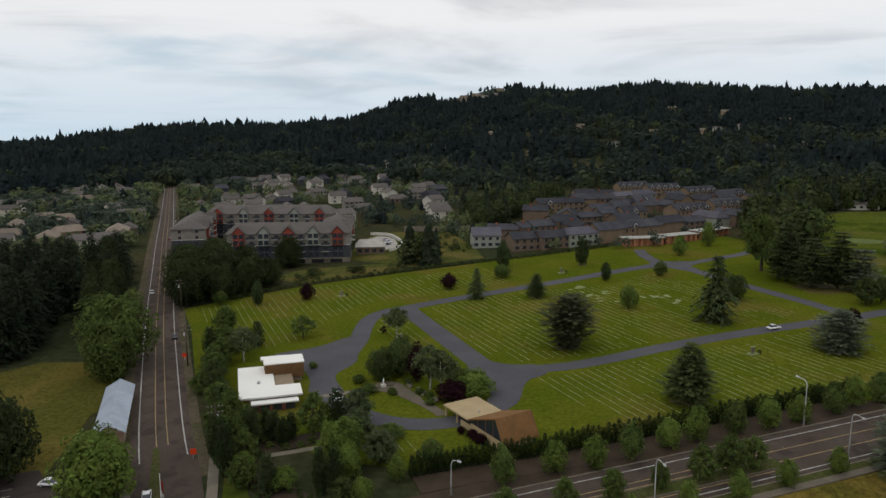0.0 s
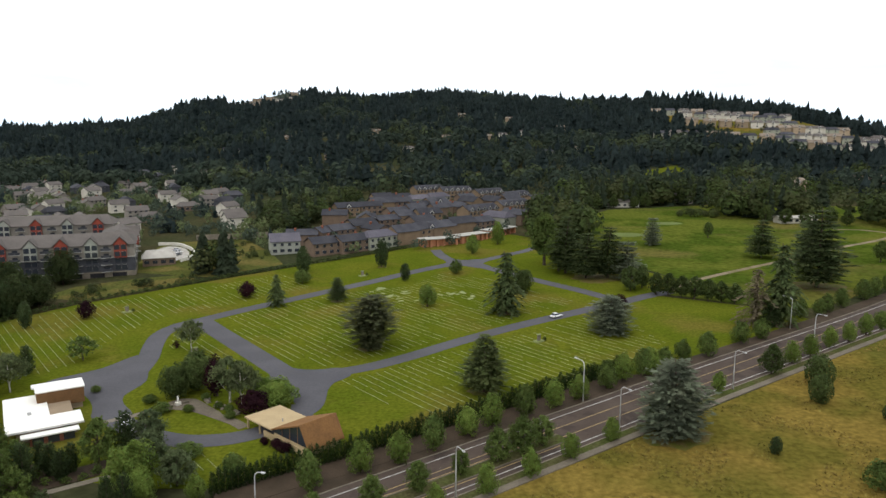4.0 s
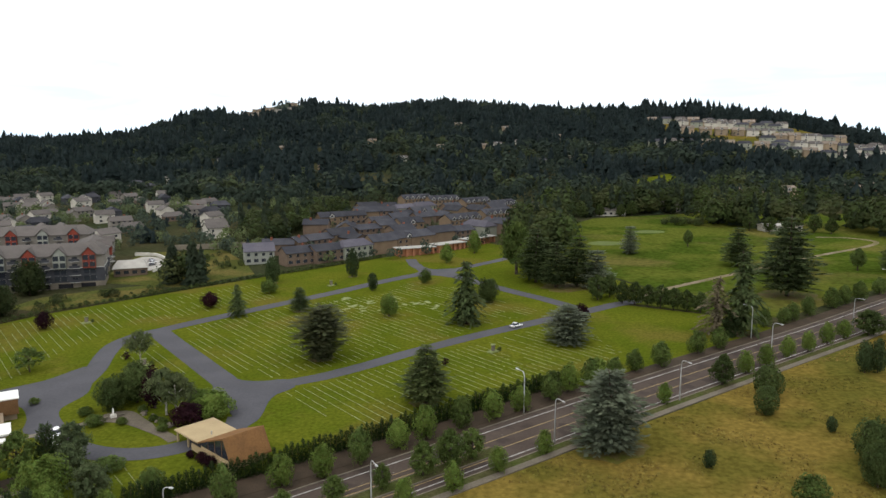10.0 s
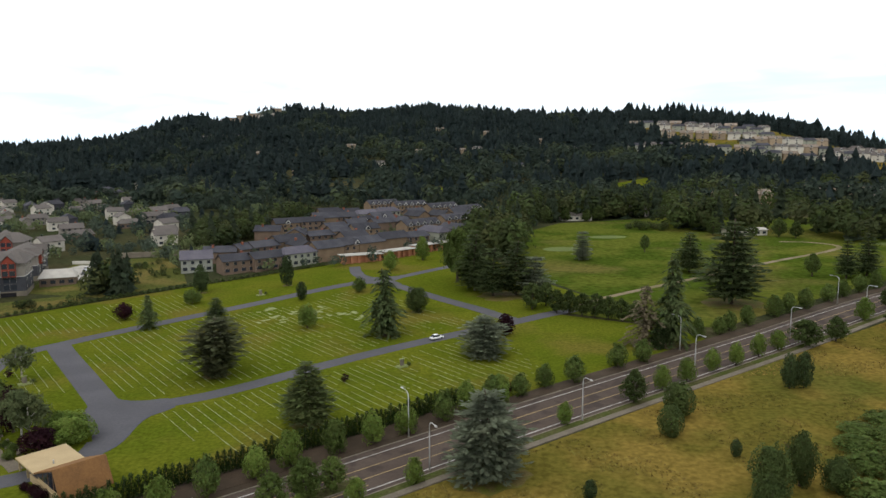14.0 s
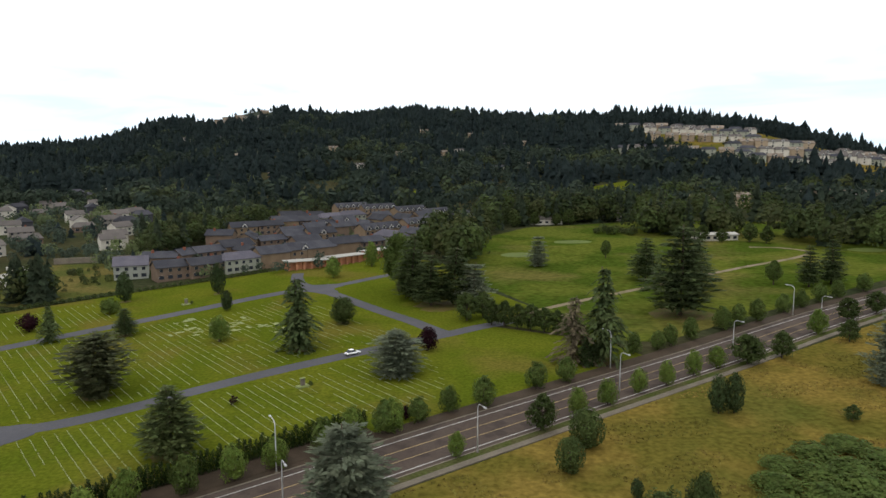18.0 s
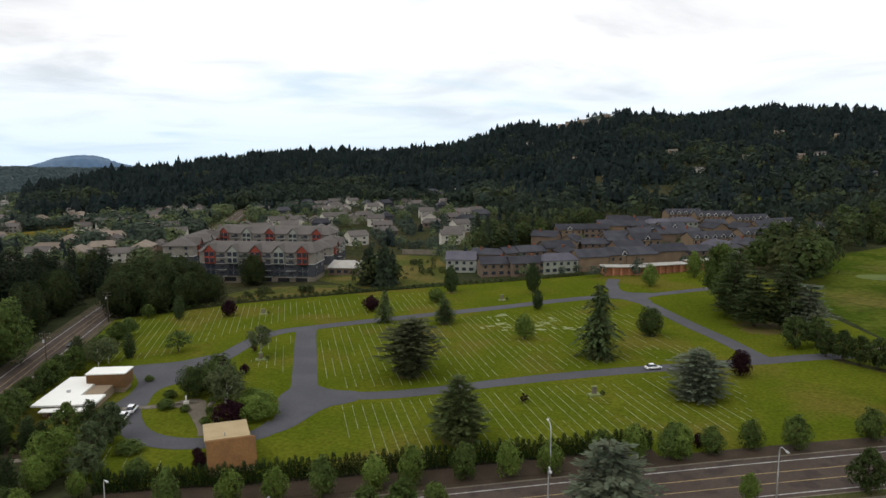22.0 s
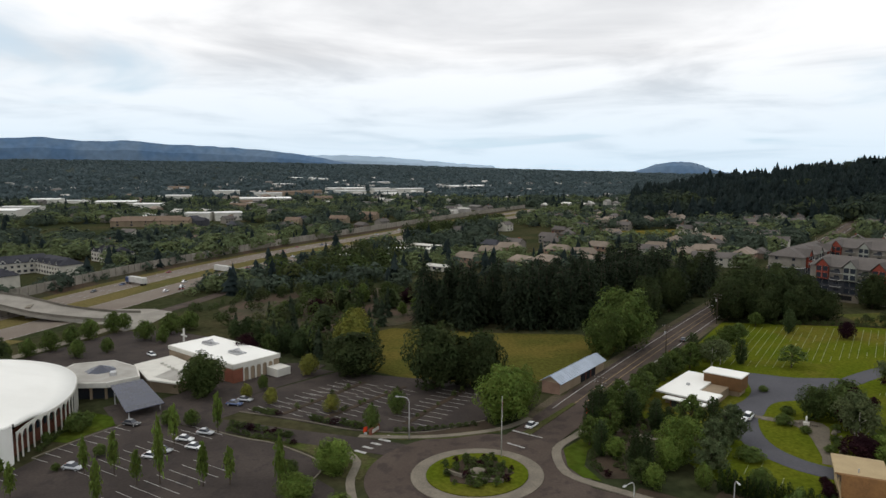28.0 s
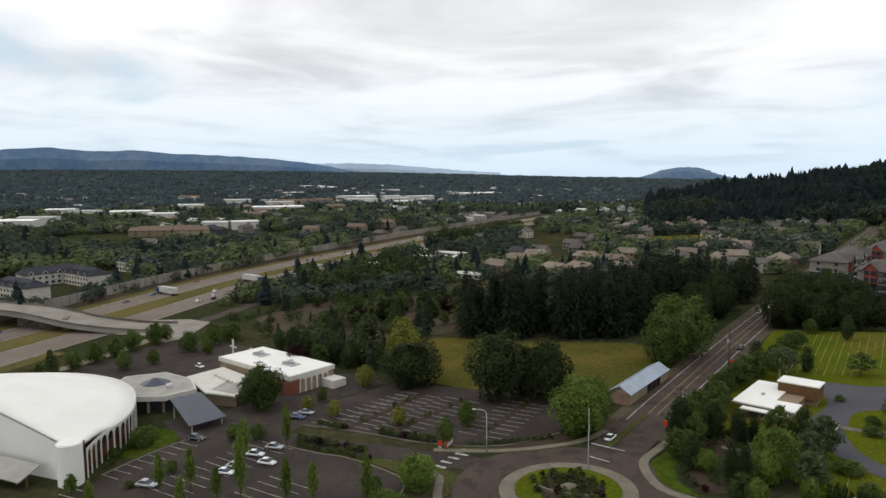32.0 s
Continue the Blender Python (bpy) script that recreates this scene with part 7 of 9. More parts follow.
for p in inner[1:]:
    row = [bm.verts.new((p.x, p.y, -2)), bm.verts.new((p.x, p.y, 6.2))]
    if prev:
        bm.faces.new((prev[0], row[0], row[1], prev[1]))
    prev = row
bmesh.ops.solidify(bm, geom=bm.faces[:], thickness=0.2)
part("brick_wall", bm, M_BRICK, t, "red-brown brick wall behind the arcade")
bays = along(E2, 2.0, 2.45, 66)


def arch_mesh(name, w, top, spring, r, foot, th=0.22):
    """One bay of an arcade: two half piers and a round arch between them, built of quads; the front faces -y."""
    bm = bmesh.new()
    arc = [(r * math.cos(a), spring + r * math.sin(a)) for a in np.linspace(0, math.pi, 13)]
    inner_l = [(r, foot)] + arc + [(-r, foot)]
    outer_l = [(w, foot)] + [(w if i < 4 else (-w if i > 8 else w * (6 - i) / 2.0), spring + (top - spring) * min(1, min(i, 12 - i) / 4.0)) for i in range(13)] + [(-w, foot)]
    rows = []
    for (xi, zi), (xo, zo) in zip(inner_l, outer_l):
        rows.append([bm.verts.new(c) for c in ((xi, -th, zi), (xo, -th, zo), (xo, th, zo), (xi, th, zi))])
    for a, b in zip(rows, rows[1:]):
        for k in range(4):
            bm.faces.new((a[k], b[k], b[(k + 1) % 4], a[(k + 1) % 4]))
    bmesh.ops.recalc_face_normals(bm, faces=bm.faces[:])
    me = bpy.data.meshes.new(name)
    bm.to_mesh(me)
    bm.free()
    me.materials.append(M_WALLW)
    return me


arch = arch_mesh("arch", 1.23, 6.6, 5.0, 1.08, -2.0, 0.14)
arch_small = arch_mesh("arch_small", 1.0, 5.3, 3.9, 0.74, -0.6, 0.12)
glassm = bpy.data.meshes.new("arch_window")
bm0 = boxed(-0.5, 0.5, 1.46, 1.54, 3.4, 5.4)
bm0.to_mesh(glassm)
bm0.free()
glassm.materials.append(M_GLASS)
for i, (p, a) in enumerate(bays):
    ob = shared("arch", arch, t, Matrix.Translation((p.x, p.y, 0)) @ Matrix.Rotation(a, 4, 'Z'))
    shared("window", glassm, ob)
# lean-to along the straight wall
dirw = math.degrees(math.atan2(A1.y - A0.y, A1.x - A0.x))
lt = thing("walkway", "covered walkway with a grey roof beside the church wall", "canopy", Matrix.Translation((A0.x, A0.y, zc)) @ Matrix.Rotation(radians(dirw), 4, 'Z'))
part("roof", boxed(3, 44, 0.4, 5.4, 4.3, 4.55, Matrix.Rotation(radians(-20), 4, 'X')), M_ROOFGREY, lt)
for i in range(14):
    part("post", boxed(3.6 + i * 3, 3.9 + i * 3, 4.2, 4.5, -1.5, 2.6), M_TIMBER, lt)

# round foyer, dark sloping canopy, link and brick hall
t = thing("foyer", "flat-roofed foyer between church and hall", "building", Matrix.Translation((0, 0, base(-192, -26))))
OCT = [(-184.5, -33), (-182.5, -25), (-186.5, -17.5), (-196, -19), (-205, -26), (-204, -36), (-194, -40)]
ctr = Vector((-194, -28))
bm = bmesh.new()
prism(bm, OCT, 3.3, 4.6)
bmesh.ops.recalc_face_normals(bm, faces=bm.faces[:])
part("roof", bm, M_WALLW, t, "pale flat roof with deep fascia")
bm = bmesh.new()
prism(bm, [tuple(ctr + (Vector(p) - ctr) * 0.95) for p in OCT], 4.6, 4.64)
bmesh.ops.recalc_face_normals(bm, faces=bm.faces[:])
part("roof_felt", bm, M_ROOFGREY, t, "weathered grey roof felt")
bm = bmesh.new()
prism(bm, [tuple(ctr + (Vector(p) - ctr) * 0.86) for p in OCT], -1, 3.3)
bmesh.ops.recalc_face_normals(bm, faces=bm.faces[:])
part("glass_wall", bm, M_GLASS, t)
for i, p in enumerate(OCT):
    for q in (0.0, 0.5):
        c = ctr + (Vector(p).lerp(Vector(OCT[(i + 1) % len(OCT)]), q) - ctr) * 0.9
        part("column", boxed(c.x - 0.3, c.x + 0.3, c.y - 0.3, c.y + 0.3, -1, 3.3), M_BEIGE, t)
bm = bmesh.new()
bmesh.ops.create_cone(bm, segments=8, radius1=4, radius2=0.3, depth=1.4, cap_ends=True, matrix=Matrix.Translation((-195, -28, 5.3)))
part("skylight", bm, M_SOLAR, t, "faceted glass skylight")
part("roof_unit", boxed(-190.6, -188.4, -25, -23.6, 4.6, 5.5, None, 0.06), M_STEEL, t)
c = thing("entrance_canopy", "dark sloping glass canopy on steel posts", "canopy", Matrix.Translation((0, 0, base(-173, -17))))
bm = bmesh.new()
lo = [(-178.5, -23.5, 4.3), (-164, -18.5, 1.9), (-168.5, -10.5, 1.9), (-182, -16.5, 4.3)]
a, b = [bm.verts.new(q) for q in lo], [bm.verts.new((q[0], q[1], q[2] + 0.2)) for q in lo]
bm.faces.new(b), bm.faces.new(a[::-1])
for i in range(4):
    bm.faces.new((a[i], a[(i + 1) % 4], b[(i + 1) % 4], b[i]))
bmesh.ops.recalc_face_normals(bm, faces=bm.faces[:])
part("panel", bm, M_SOLAR, c)
for x, y in ((-165, -18), (-169, -11.5), (-177.5, -22.5), (-181, -17)):
    part("post", boxed(x - 0.14, x + 0.14, y - 0.14, y + 0.14, -1, 1.9 if x > -172 else 4.2), M_STEEL, c)
t = thing("link_building", "low white-roofed link building beside the hall", "building", Matrix.Translation((0, 0, base(-195, -12))))
bm = bmesh.new()
prism(bm, [(-201, -20), (-208, -11), (-193, -3), (-181, -8), (-186, -15)], -1, 3.1)
bmesh.ops.recalc_face_normals(bm, faces=bm.faces[:])
part("wall", bm, M_BEIGE, t)
bm = bmesh.new()
prism(bm, [(-202, -20.6), (-209, -11), (-193, -2.4), (-180, -8), (-185.6, -15.6)], 3.1, 3.5)
bmesh.ops.recalc_face_normals(bm, faces=bm.faces[:])
part("roof", bm, M_WALLW, t)
bm = bmesh.new()
prism(bm, [(-187.5, -14.2), (-181.5, -8.2), (-190, -5.0), (-194, -10)], 3.5, 3.54)
bmesh.ops.recalc_face_normals(bm, faces=bm.faces[:])
part("roof_felt", bm, M_ROOFGREY, t, "weathered grey roof felt")
for i in range(7):
    p = Vector((-200, -13)).lerp(Vector((-188, -7)), i / 6)
    part("roof_vent", boxed(p.x - 0.5, p.x + 0.5, p.y - 0.5, p.y + 0.5, 3.5, 4.1, None, 0.05), M_WALLW, t)
t = thing("church_hall", "brick church hall with a white flat roof", "building", site(-203, 3.3, 33.0))
L2, D2 = 16.2, 7.6
part("brick_wall", boxed(-L2, L2, -D2, D2, -1.2, 4.4), M_BEIGE, t)
part("brick_corner", boxed(L2 - 4.2, L2 + 0.06, -D2 - 0.06, -D2 + 3, -1.2, 4.0), M_BRICK, t, "red brick corner")
part("parapet", boxed(-L2 - 0.25, L2 + 0.25, -D2 - 0.25, D2 + 0.25, 4.4, 5.6, None, 0.04), M_WALLW, t)
part("roof", boxed(-L2 + 0.2, L2 - 0.2, -D2 + 0.2, D2 - 0.2, 5.6, 5.64), M_WHITE, t)
for i in range(5):
    x = L2 + 0.1
    ob = shared("arch", arch_small, t, Matrix.Translation((L2 + 0.16, -3.6 + i * 2.0, -0.5)) @ Matrix.Rotation(math.pi / 2, 4, 'Z'))
for x, y in ((-8, 1), (7, 0)):
    u = part("roof_unit", boxed(x - 2.2, x + 2.2, y - 1.6, y + 1.6, 5.64, 6.0), M_STEEL, t)
    for k in range(5):
        part("duct", boxed(-0.3, 0.3, -1.6 + k * 0.3, 1.5, 6.0, 6.5 + 0.2 * (k % 2), Matrix.Translation((x - 1.6 + k * 0.8, y, 0)) @ Matrix.Rotation(0.3 * k, 4, 'Z')), M_STEEL, u)
part("annex", boxed(L2 + 0.3, L2 + 5, 3, D2, -1.2, 2.8), M_WALLW, t)
t = thing("cross", "tall white cross behind the church hall", "cross", site(-219, -8, 30))
part("upright", boxed(-0.2, 0.2, -0.2, 0.2, -0.5, 9.5), M_TRIM, t)
part("arm", boxed(-1.6, 1.6, -0.18, 0.18, 7.0, 7.4), M_TRIM, t)

M_TANROOF = mat("tan_shingle", (0.215, 0.175, 0.138), 0.1, scale=0.2, scale2=2.0, second=(0.165, 0.135, 0.108), amount=0.7, objvary=0.2)
# houses towards the hill and on the plain: a few forms, each standing many times
forms = [
    house("house", site(-388, 146, 30), 16, 11, 5.4, 2.8, M_PINKBRICK, M_TANROOF, "two-storey tan apartment house with a tan roof", "tan houses", 2.5, step=4),
    house("house", site(-490, 375, 60), 12, 9, 6.0, 2.6, M_CREAM, M_GREYROOF, "white two-storey house with a grey roof", "town houses", 0.0, step=4.2),
    house("house", site(-330, 400, 50), 13, 9, 5.2, 2.6, M_APTTAN, M_GREYROOF, "grey house with a gabled roof", "town houses", 0.0, chimney=True),
    house("house", site(-300, 430, 50), 12, 10, 5.6, 2.8, M_APTGREY, M_DARKROOF, "blue-grey house with a dark roof", "town houses", 2.0, step=4.2),
    house("house", site(-464, 139, 40), 15, 5, 2.8, 0.9, M_CREAM, M_WALLW, "pale mobile home with a low white roof", "mobile homes", 0.0, storeys=1),
    house("house", site(-310, 380, 50), 13, 9, 3.4, 2.6, M_UMBER, M_GREYROOF, "low brown bungalow with a grey roof", "town houses", 2.0, storeys=1),
]
placed = [(-388, 146), (-490, 375), (-330, 400), (-300, 430), (-464, 139), (-310, 380), (-319, 269)]
for k, x, y, turn in ((0, -415, 171, 70), (0, -356, 168, 20), (0, -402, 213, 40), (0, -407, 246, 30), (0, -385, 276, 35), (0, -338, 201, 25), (0, -430, 190, 60), (0, -352, 182, 25), (2, -458, 207, 30), (4, -516, 139, 40), (4, -480, 152, 40), (4, -477, 115, 40), (4, -373, 123, 40), (4, -448, 84, 40), (4, -470, 128, 40), (4, -458, 150, 40), (4, -490, 146, 40), (4, -440, 108, 40)):
    copy_thing(forms[k], site(x, y, turn))
    placed.append((x, y))
apt_w = house("house", site(-319, 269, 55), 26, 9, 5.6, 2.4, M_CREAM, M_GREYROOF, "white two-storey flats with a grey roof", "town houses", 0.0, step=4.2)
lots = random.Random(11)


def plot(x, y, gap):
    if any((x - a) ** 2 + (y - b) ** 2 < gap * gap for a, b in placed):
        return False
    placed.append((x, y))
    return True


n = 0
while n < 88:
    # the town behind the apartments, up to the wood's edge
    a, r = lots.uniform(22, 47), lots.uniform(395, 830)
    x, y = -r * math.sin(radians(a)), r * math.cos(radians(a))
    if near_line(x, y, STREET, 16) or inside(x, y, TOWN) or inside(x, y, [(-300, 225), (-150, 240), (-150, 335), (-300, 345)]) or not plot(x, y, 17):
        continue
    copy_thing(forms[lots.choice((1, 1, 2, 2, 3, 5))], site(x, y, lots.choice((37, 127, 40, 130, 60))))
    n += 1
n = 0
while n < 62:
    a, r = lots.uniform(46, 63), lots.uniform(390, 880)
    x, y = -r * math.sin(radians(a)), r * math.cos(radians(a))
    if inside(x, y, [(-440, 296), (-430, 364), (-550, 410), (-566, 330), (-512, 294)]) or near_line(x, y, MEDIAN, 48) or near_line(x, y, STREET, 18) or not plot(x, y, 19):
        continue
    copy_thing(forms[lots.choice((0, 0, 0, 1, 2, 5))], site(x, y, lots.choice((37, 127, 60))))
    n += 1
# rows of houses high on the hill
hill_h = [house("house", site(290, 960, 20), 13, 10, 6.0, 2.4, M_CREAM, M_GREYROOF, "pale two-storey house on the hillside", "hillside houses", 2.0, dormers=1, step=6.6),
          house("house", site(320, 1000, 20), 13, 10, 6.4, 2.6, M_BEIGE, M_TANROOF, "tan two-storey house on the hillside", "hillside houses", 0.0, dormers=1, step=6.6),
          house("house", site(350, 1040, 20), 14, 10, 6.0, 2.4, M_SAGE, M_DARKROOF, "grey-green two-storey house on the hillside", "hillside houses", 2.0, step=6.6)]
for (x0, y0), (x1, y1) in (((272, 1056), (424, 952)), ((286, 936), (400, 888)), ((300, 1002), (410, 930)), ((276, 836), (352, 800)), ((352, 850), (462, 890)), ((356, 786), (452, 782)), ((360, 822), (520, 850)), ((500, 880), (590, 905)), ((362, 742), (410, 726)), ((220, 866), (262, 846)), ((440, 815), (560, 850))):
    ln = math.hypot(x1 - x0, y1 - y0)
    for k in range(int(ln / 19.5) + 1):
        q = k * 19.5 / ln
        x, y = x0 + (x1 - x0) * q, y0 + (y1 - y0) * q
        copy_thing(hill_h[lots.choice((0, 0, 1, 2))], site(x + lots.uniform(-2, 2), y + lots.uniform(-3, 3), math.degrees(math.atan2(y1 - y0, x1 - x0)) * 0.3 - 8 + lots.uniform(-6, 6), 0.9) @ Matrix.Diagonal((1.18, 1.0, 1.15, 1)))
for _ in range(40):
    a = lots.uniform(13.4, 18.5)
    r = 1600 + lots.uniform(-160, 40)
    x, y = -r * math.sin(radians(a)), r * math.cos(radians(a))
    if plot(x, y, 24):
        copy_thing(hill_h[lots.choice((0, 0, 1))], site(x, y, a + lots.uniform(-20, 20), 1.0) @ Matrix.Diagonal((1.35, 1.1, 0.72, 1)))
for x, y in SLOPE:
    copy_thing(hill_h[lots.choice((0, 0, 1, 2))], site(x, y, math.degrees(math.atan2(-x, y)) + lots.uniform(-15, 15), 0.3) @ Matrix.Diagonal((0.95, 0.9, 0.75, 1)))
for x, y, turn in ((296, 582, 0), (314, 574, 10), (334, 566, -5), (352, 556, 5), (370, 548, 0), (390, 540, 0), (240, 560, 10), (205, 545, 0)):
    copy_thing(hill_h[1], site(x, y, turn, 0.5) @ Matrix.Scale(1.3, 4))
for k, x, y, turn in ((2, 120, 476, 10), (2, 146, 482, 10), (1, 330, 560, 0), (2, 300, 575, 0), (1, 360, 590, 0), (2, 240, 600, 0), (1, 215, 590, 10), (5, 270, 610, 0), (1, 400, 600, 0), (2, 430, 590, 0)):
    copy_thing(forms[k], site(x, y, turn))
house("clubhouse", site(150, 372, 8), 22, 8, 3.0, 0.8, M_CREAM, M_STORE2, "low white clubhouse beside the fairway", storeys=1, step=3.6, cat="building")
house("clubhouse", site(74, 458, 5), 20, 9, 3.4, 1.8, M_CREAM, M_GREYROOF, "low white house at the fairway's end", storeys=1, step=3.6, cat="building")
# flats beyond the motorway
flats = house("flats", site(-402, -108, 40), 30, 13, 6.6, 3.4, M_CREAM, M_DARKROOF, "grey-sided flats with dark roofs beyond the motorway", "flats", 3.0, dormers=4, cat="building")
for x, y, turn in ((-440, -84, 35), (-452, -106, 120), (-488, -62, 35), (-432, -142, 35)):
    copy_thing(flats, site(x, y, turn))
n = 0
M_STORE = mat("store_roof", (0.74, 0.73, 0.70), 0.1, scale=0.1, second=(0.55, 0.54, 0.51), amount=0.7, objvary=0.35)
fronts = []
stores = [house("warehouse", site(-872, -74, 30), 36, 20, 4.5, 0.5, M_WALLW, M_STORE, "wide white flat-roofed store on the plain", "stores", 0.0, storeys=1, step=15, cat="building"),
          house("warehouse", site(-839, 12, 30), 34, 15, 5, 2.6, M_BEIGE, M_UMBER, "long brown-roofed row of flats on the plain", "stores", 0.0, storeys=2, step=11, cat="building")]
for k, x, y, ln, turn in ((0, -1383, 97, 50, 85), (0, -1439, 265, 60, 95), (0, -1437, 337, 46, 95), (0, -1509, 407, 60, 100), (0, -1633, 587, 110, 105), (0, -954, -250, 63, 75), (0, -1011, -232, 42, 80), (0, -1224, -247, 40, 85), (0, -1160, -195, 30, 80), (0, -1129, -136, 53, 82), (0, -1045, -86, 36, 85), (0, -834, -16, 27, 70), (0, -834, 14, 29, 95), (0, -1193, 79, 77, 95), (1, -1460, 133, 71, 95), (1, -1118, 43, 26, 90), (0, -1480, 22, 50, 90), (1, -1652, -76, 44, 90), (0, -2144, 250, 70, 95), (0, -2068, 290, 44, 95), (0, -1554, 253, 36, 100), (0, -1548, 290, 50, 100), (0, -1534, 351, 40, 105), (1, -1517, 418, 50, 105), (0, -1327, 324, 34, 100), (1, -775, -78, 42, 82), (1, -770, -40, 34, 85), (1, -790, -62, 60, 84), (1, -1034, 35, 30, 90), (1, -1484, 193, 40, 95), (1, -799, 171, 22, 60), (1, -747, 128, 20, 60), (1, -734, 78, 16, 60), (0, -1320, -60, 40, 90), (0, -1750, 160, 50, 95), (0, -1850, 420, 50, 100), (1, -1240, 180, 36, 95)):
    copy_thing(stores[k], site(x, y, turn + lots.uniform(-6, 6)) @ Matrix.Diagonal((ln / 35, 1.15 * ln / 50 + 0.4, 1.15 if k else 1.9, 1)))
    placed.append((x, y))
    fronts.append((x, y, ln * 0.6))
while n < 22:
    a, r = lots.uniform(57, 108), 560 * math.exp(lots.random() * math.log(5))
    x, y = -r * math.sin(radians(a)), r * math.cos(radians(a))
    if near_line(x, y, MEDIAN, 60) or not plot(x, y, 60):
        continue
    copy_thing(stores[lots.choice((0, 0, 1))], site(x, y, lots.choice((35, 125, 40))) @ Matrix.Scale(lots.uniform(0.4, 0.8), 4))
    n += 1
n = 0
while n < 60:
    a, r = lots.uniform(57, 108), 480 * math.exp(lots.random() * math.log(3))
    x, y = -r * math.sin(radians(a)), r * math.cos(radians(a))
    if near_line(x, y, MEDIAN, 48) or not plot(x, y, 20):
        continue
    copy_thing(forms[lots.choice((0, 1, 2, 3, 5))], site(x, y, lots.choice((35, 125, 60))))
    n += 1

# the plain: trees between houses as far as the horizon
far_b, far_c = [], []


def built(x, y):
    """A house stands here, or close behind as seen from the south-east."""
    if any(-18 < x - fx < 80 and abs(y - fy - 0.1 * (x - fx)) < fw for fx, fy, fw in fronts):
        return True
    return any(-9 < (x - hx) * 0.8 + (hy - y) * 0.6 < 15 and abs((x - hx) * 0.6 - (hy - y) * 0.8) < 8 for hx, hy in placed)


for n in range(24000):
    a, r = wood.uniform(36, 112), 330 * math.exp(wood.uniform(0, 1) ** 0.8 * math.log(4800 / 330))
    if n > 17000:
        r = wood.uniform(1500, 4800)
    x, y = -r * math.sin(math.radians(a)), r * math.cos(math.radians(a))
    if near_line(x, y, MEDIAN, 34) or (a < 57 and ridge(a)[2] - 60 < r < ridge(a)[0] + 250) or near_line(x, y, STREET, 12):
        continue
    if x > -280 or inside(x, y, [(-440, 296), (-430, 364), (-550, 410), (-566, 330), (-512, 294)]) or inside(x, y, [(-300, -10), (-360, -95), (-330, -150), (-480, -170), (-500, -70), (-440, -60), (-372, -84)]):
        continue
    if noise.noise((x / (50 + r / 12), y / (50 + r / 12), 5.0)) < (-0.25 if r < 1300 else -0.9) or inside(x, y, [(-300, 225), (-220, 225), (-150, 260), (-200, 330), (-300, 330)]):
        continue
    if r < 1700 and built(x, y):
        continue
    k = 1 + r / 2200
    if wood.uniform() < (0.12 if r < 1000 else 0.25):
        h = wood.uniform(9, 17)
        far_c.append((x, y, terrain(x, y) - 1, h, h * wood.uniform(0.35, 0.5) * k))
    else:
        h = wood.uniform(7, 14) if r > 480 else wood.uniform(5, 11)
        far_b.append((x, y, terrain(x, y) - 1, h, h * wood.uniform(0.9, 1.4) * k))
# gardens of the town
for _ in range(2100):
    a, r = wood.uniform(14, 60), math.sqrt(wood.uniform(330 ** 2, 840 ** 2))
    x, y = -r * math.sin(math.radians(a)), r * math.cos(math.radians(a))
    if near_line(x, y, STREET, 12) or inside(x, y, TOWN) or any(inside(x, y, q) for q in ([(-300, 225), (-220, 225), (-150, 240), (-150, 330), (-300, 340)], [(-440, 296), (-430, 364), (-550, 410), (-566, 330), (-512, 294)], [(-168, 262), (-140, 246), (-118, 266), (-128, 292), (-150, 330), (-178, 318)])):
        continue
    if a > 40 and x > -300 or noise.noise((x / 40, y / 40, 2.0)) < -0.25:
        continue
    if built(x, y):
        continue
    h = wood.uniform(5, 11)
    (far_c if wood.uniform() < 0.15 else far_b).append((x, y, terrain(x, y) - 1, h, h * wood.uniform(0.7, 1.1)))
for _ in range(260):
    x, y = wood.uniform(-128, 30), wood.uniform(290, 540)
    if inside(x, y, TOWN):
        h = wood.uniform(3, 7)
        far_b.append((x, y, terrain(x, y) - 0.5, h, h * wood.uniform(0.7, 1.1)))
far_b = np.array(far_b)
away = np.hypot(far_b[:, 0], far_b[:, 1])
grown = np.array([noise.noise((x / 90, y / 90, 8.0)) for x, y in far_b[:, :2]]) + wood.uniform(-0.35, 0.35, len(far_b))
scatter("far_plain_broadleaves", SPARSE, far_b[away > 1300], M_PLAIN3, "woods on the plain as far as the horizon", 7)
near_ = away <= 1300
scatter("plain_broadleaves", ROUND, far_b[near_ & (grown < 0.1)], M_PLAIN1, "dark broadleaf trees among far houses on the plain", 5)
scatter("plain_light_broadleaves", ROUND, far_b[near_ & (grown >= 0.1)], M_PLAIN2, "light green broadleaf trees among far houses", 10)
far_c = np.array(far_c)
away_c = np.hypot(far_c[:, 0], far_c[:, 1])
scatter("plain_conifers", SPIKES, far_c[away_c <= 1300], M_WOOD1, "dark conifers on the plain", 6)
scatter("far_plain_conifers", SPIKES, far_c[away_c > 1300], M_PLAIN3, "far conifers across the plain with haze in their colour", 11)

# bridge over the motorway
t = thing("bridge", "pale concrete road bridge over the motorway", "bridge")
deck = curve([(-294, -30), (-298, -46), (-306, -64), (-321, -84), (-340, -107), (-374, -150), (-420, -210)], 4)
bm = bmesh.new()


def lift(i):
    q = min(1, i * 4 / 64)
    return 0.15 + 6.2 * q * q * (3 - 2 * q)


l, r, prev = offset_line(deck, -8), offset_line(deck, 8), None
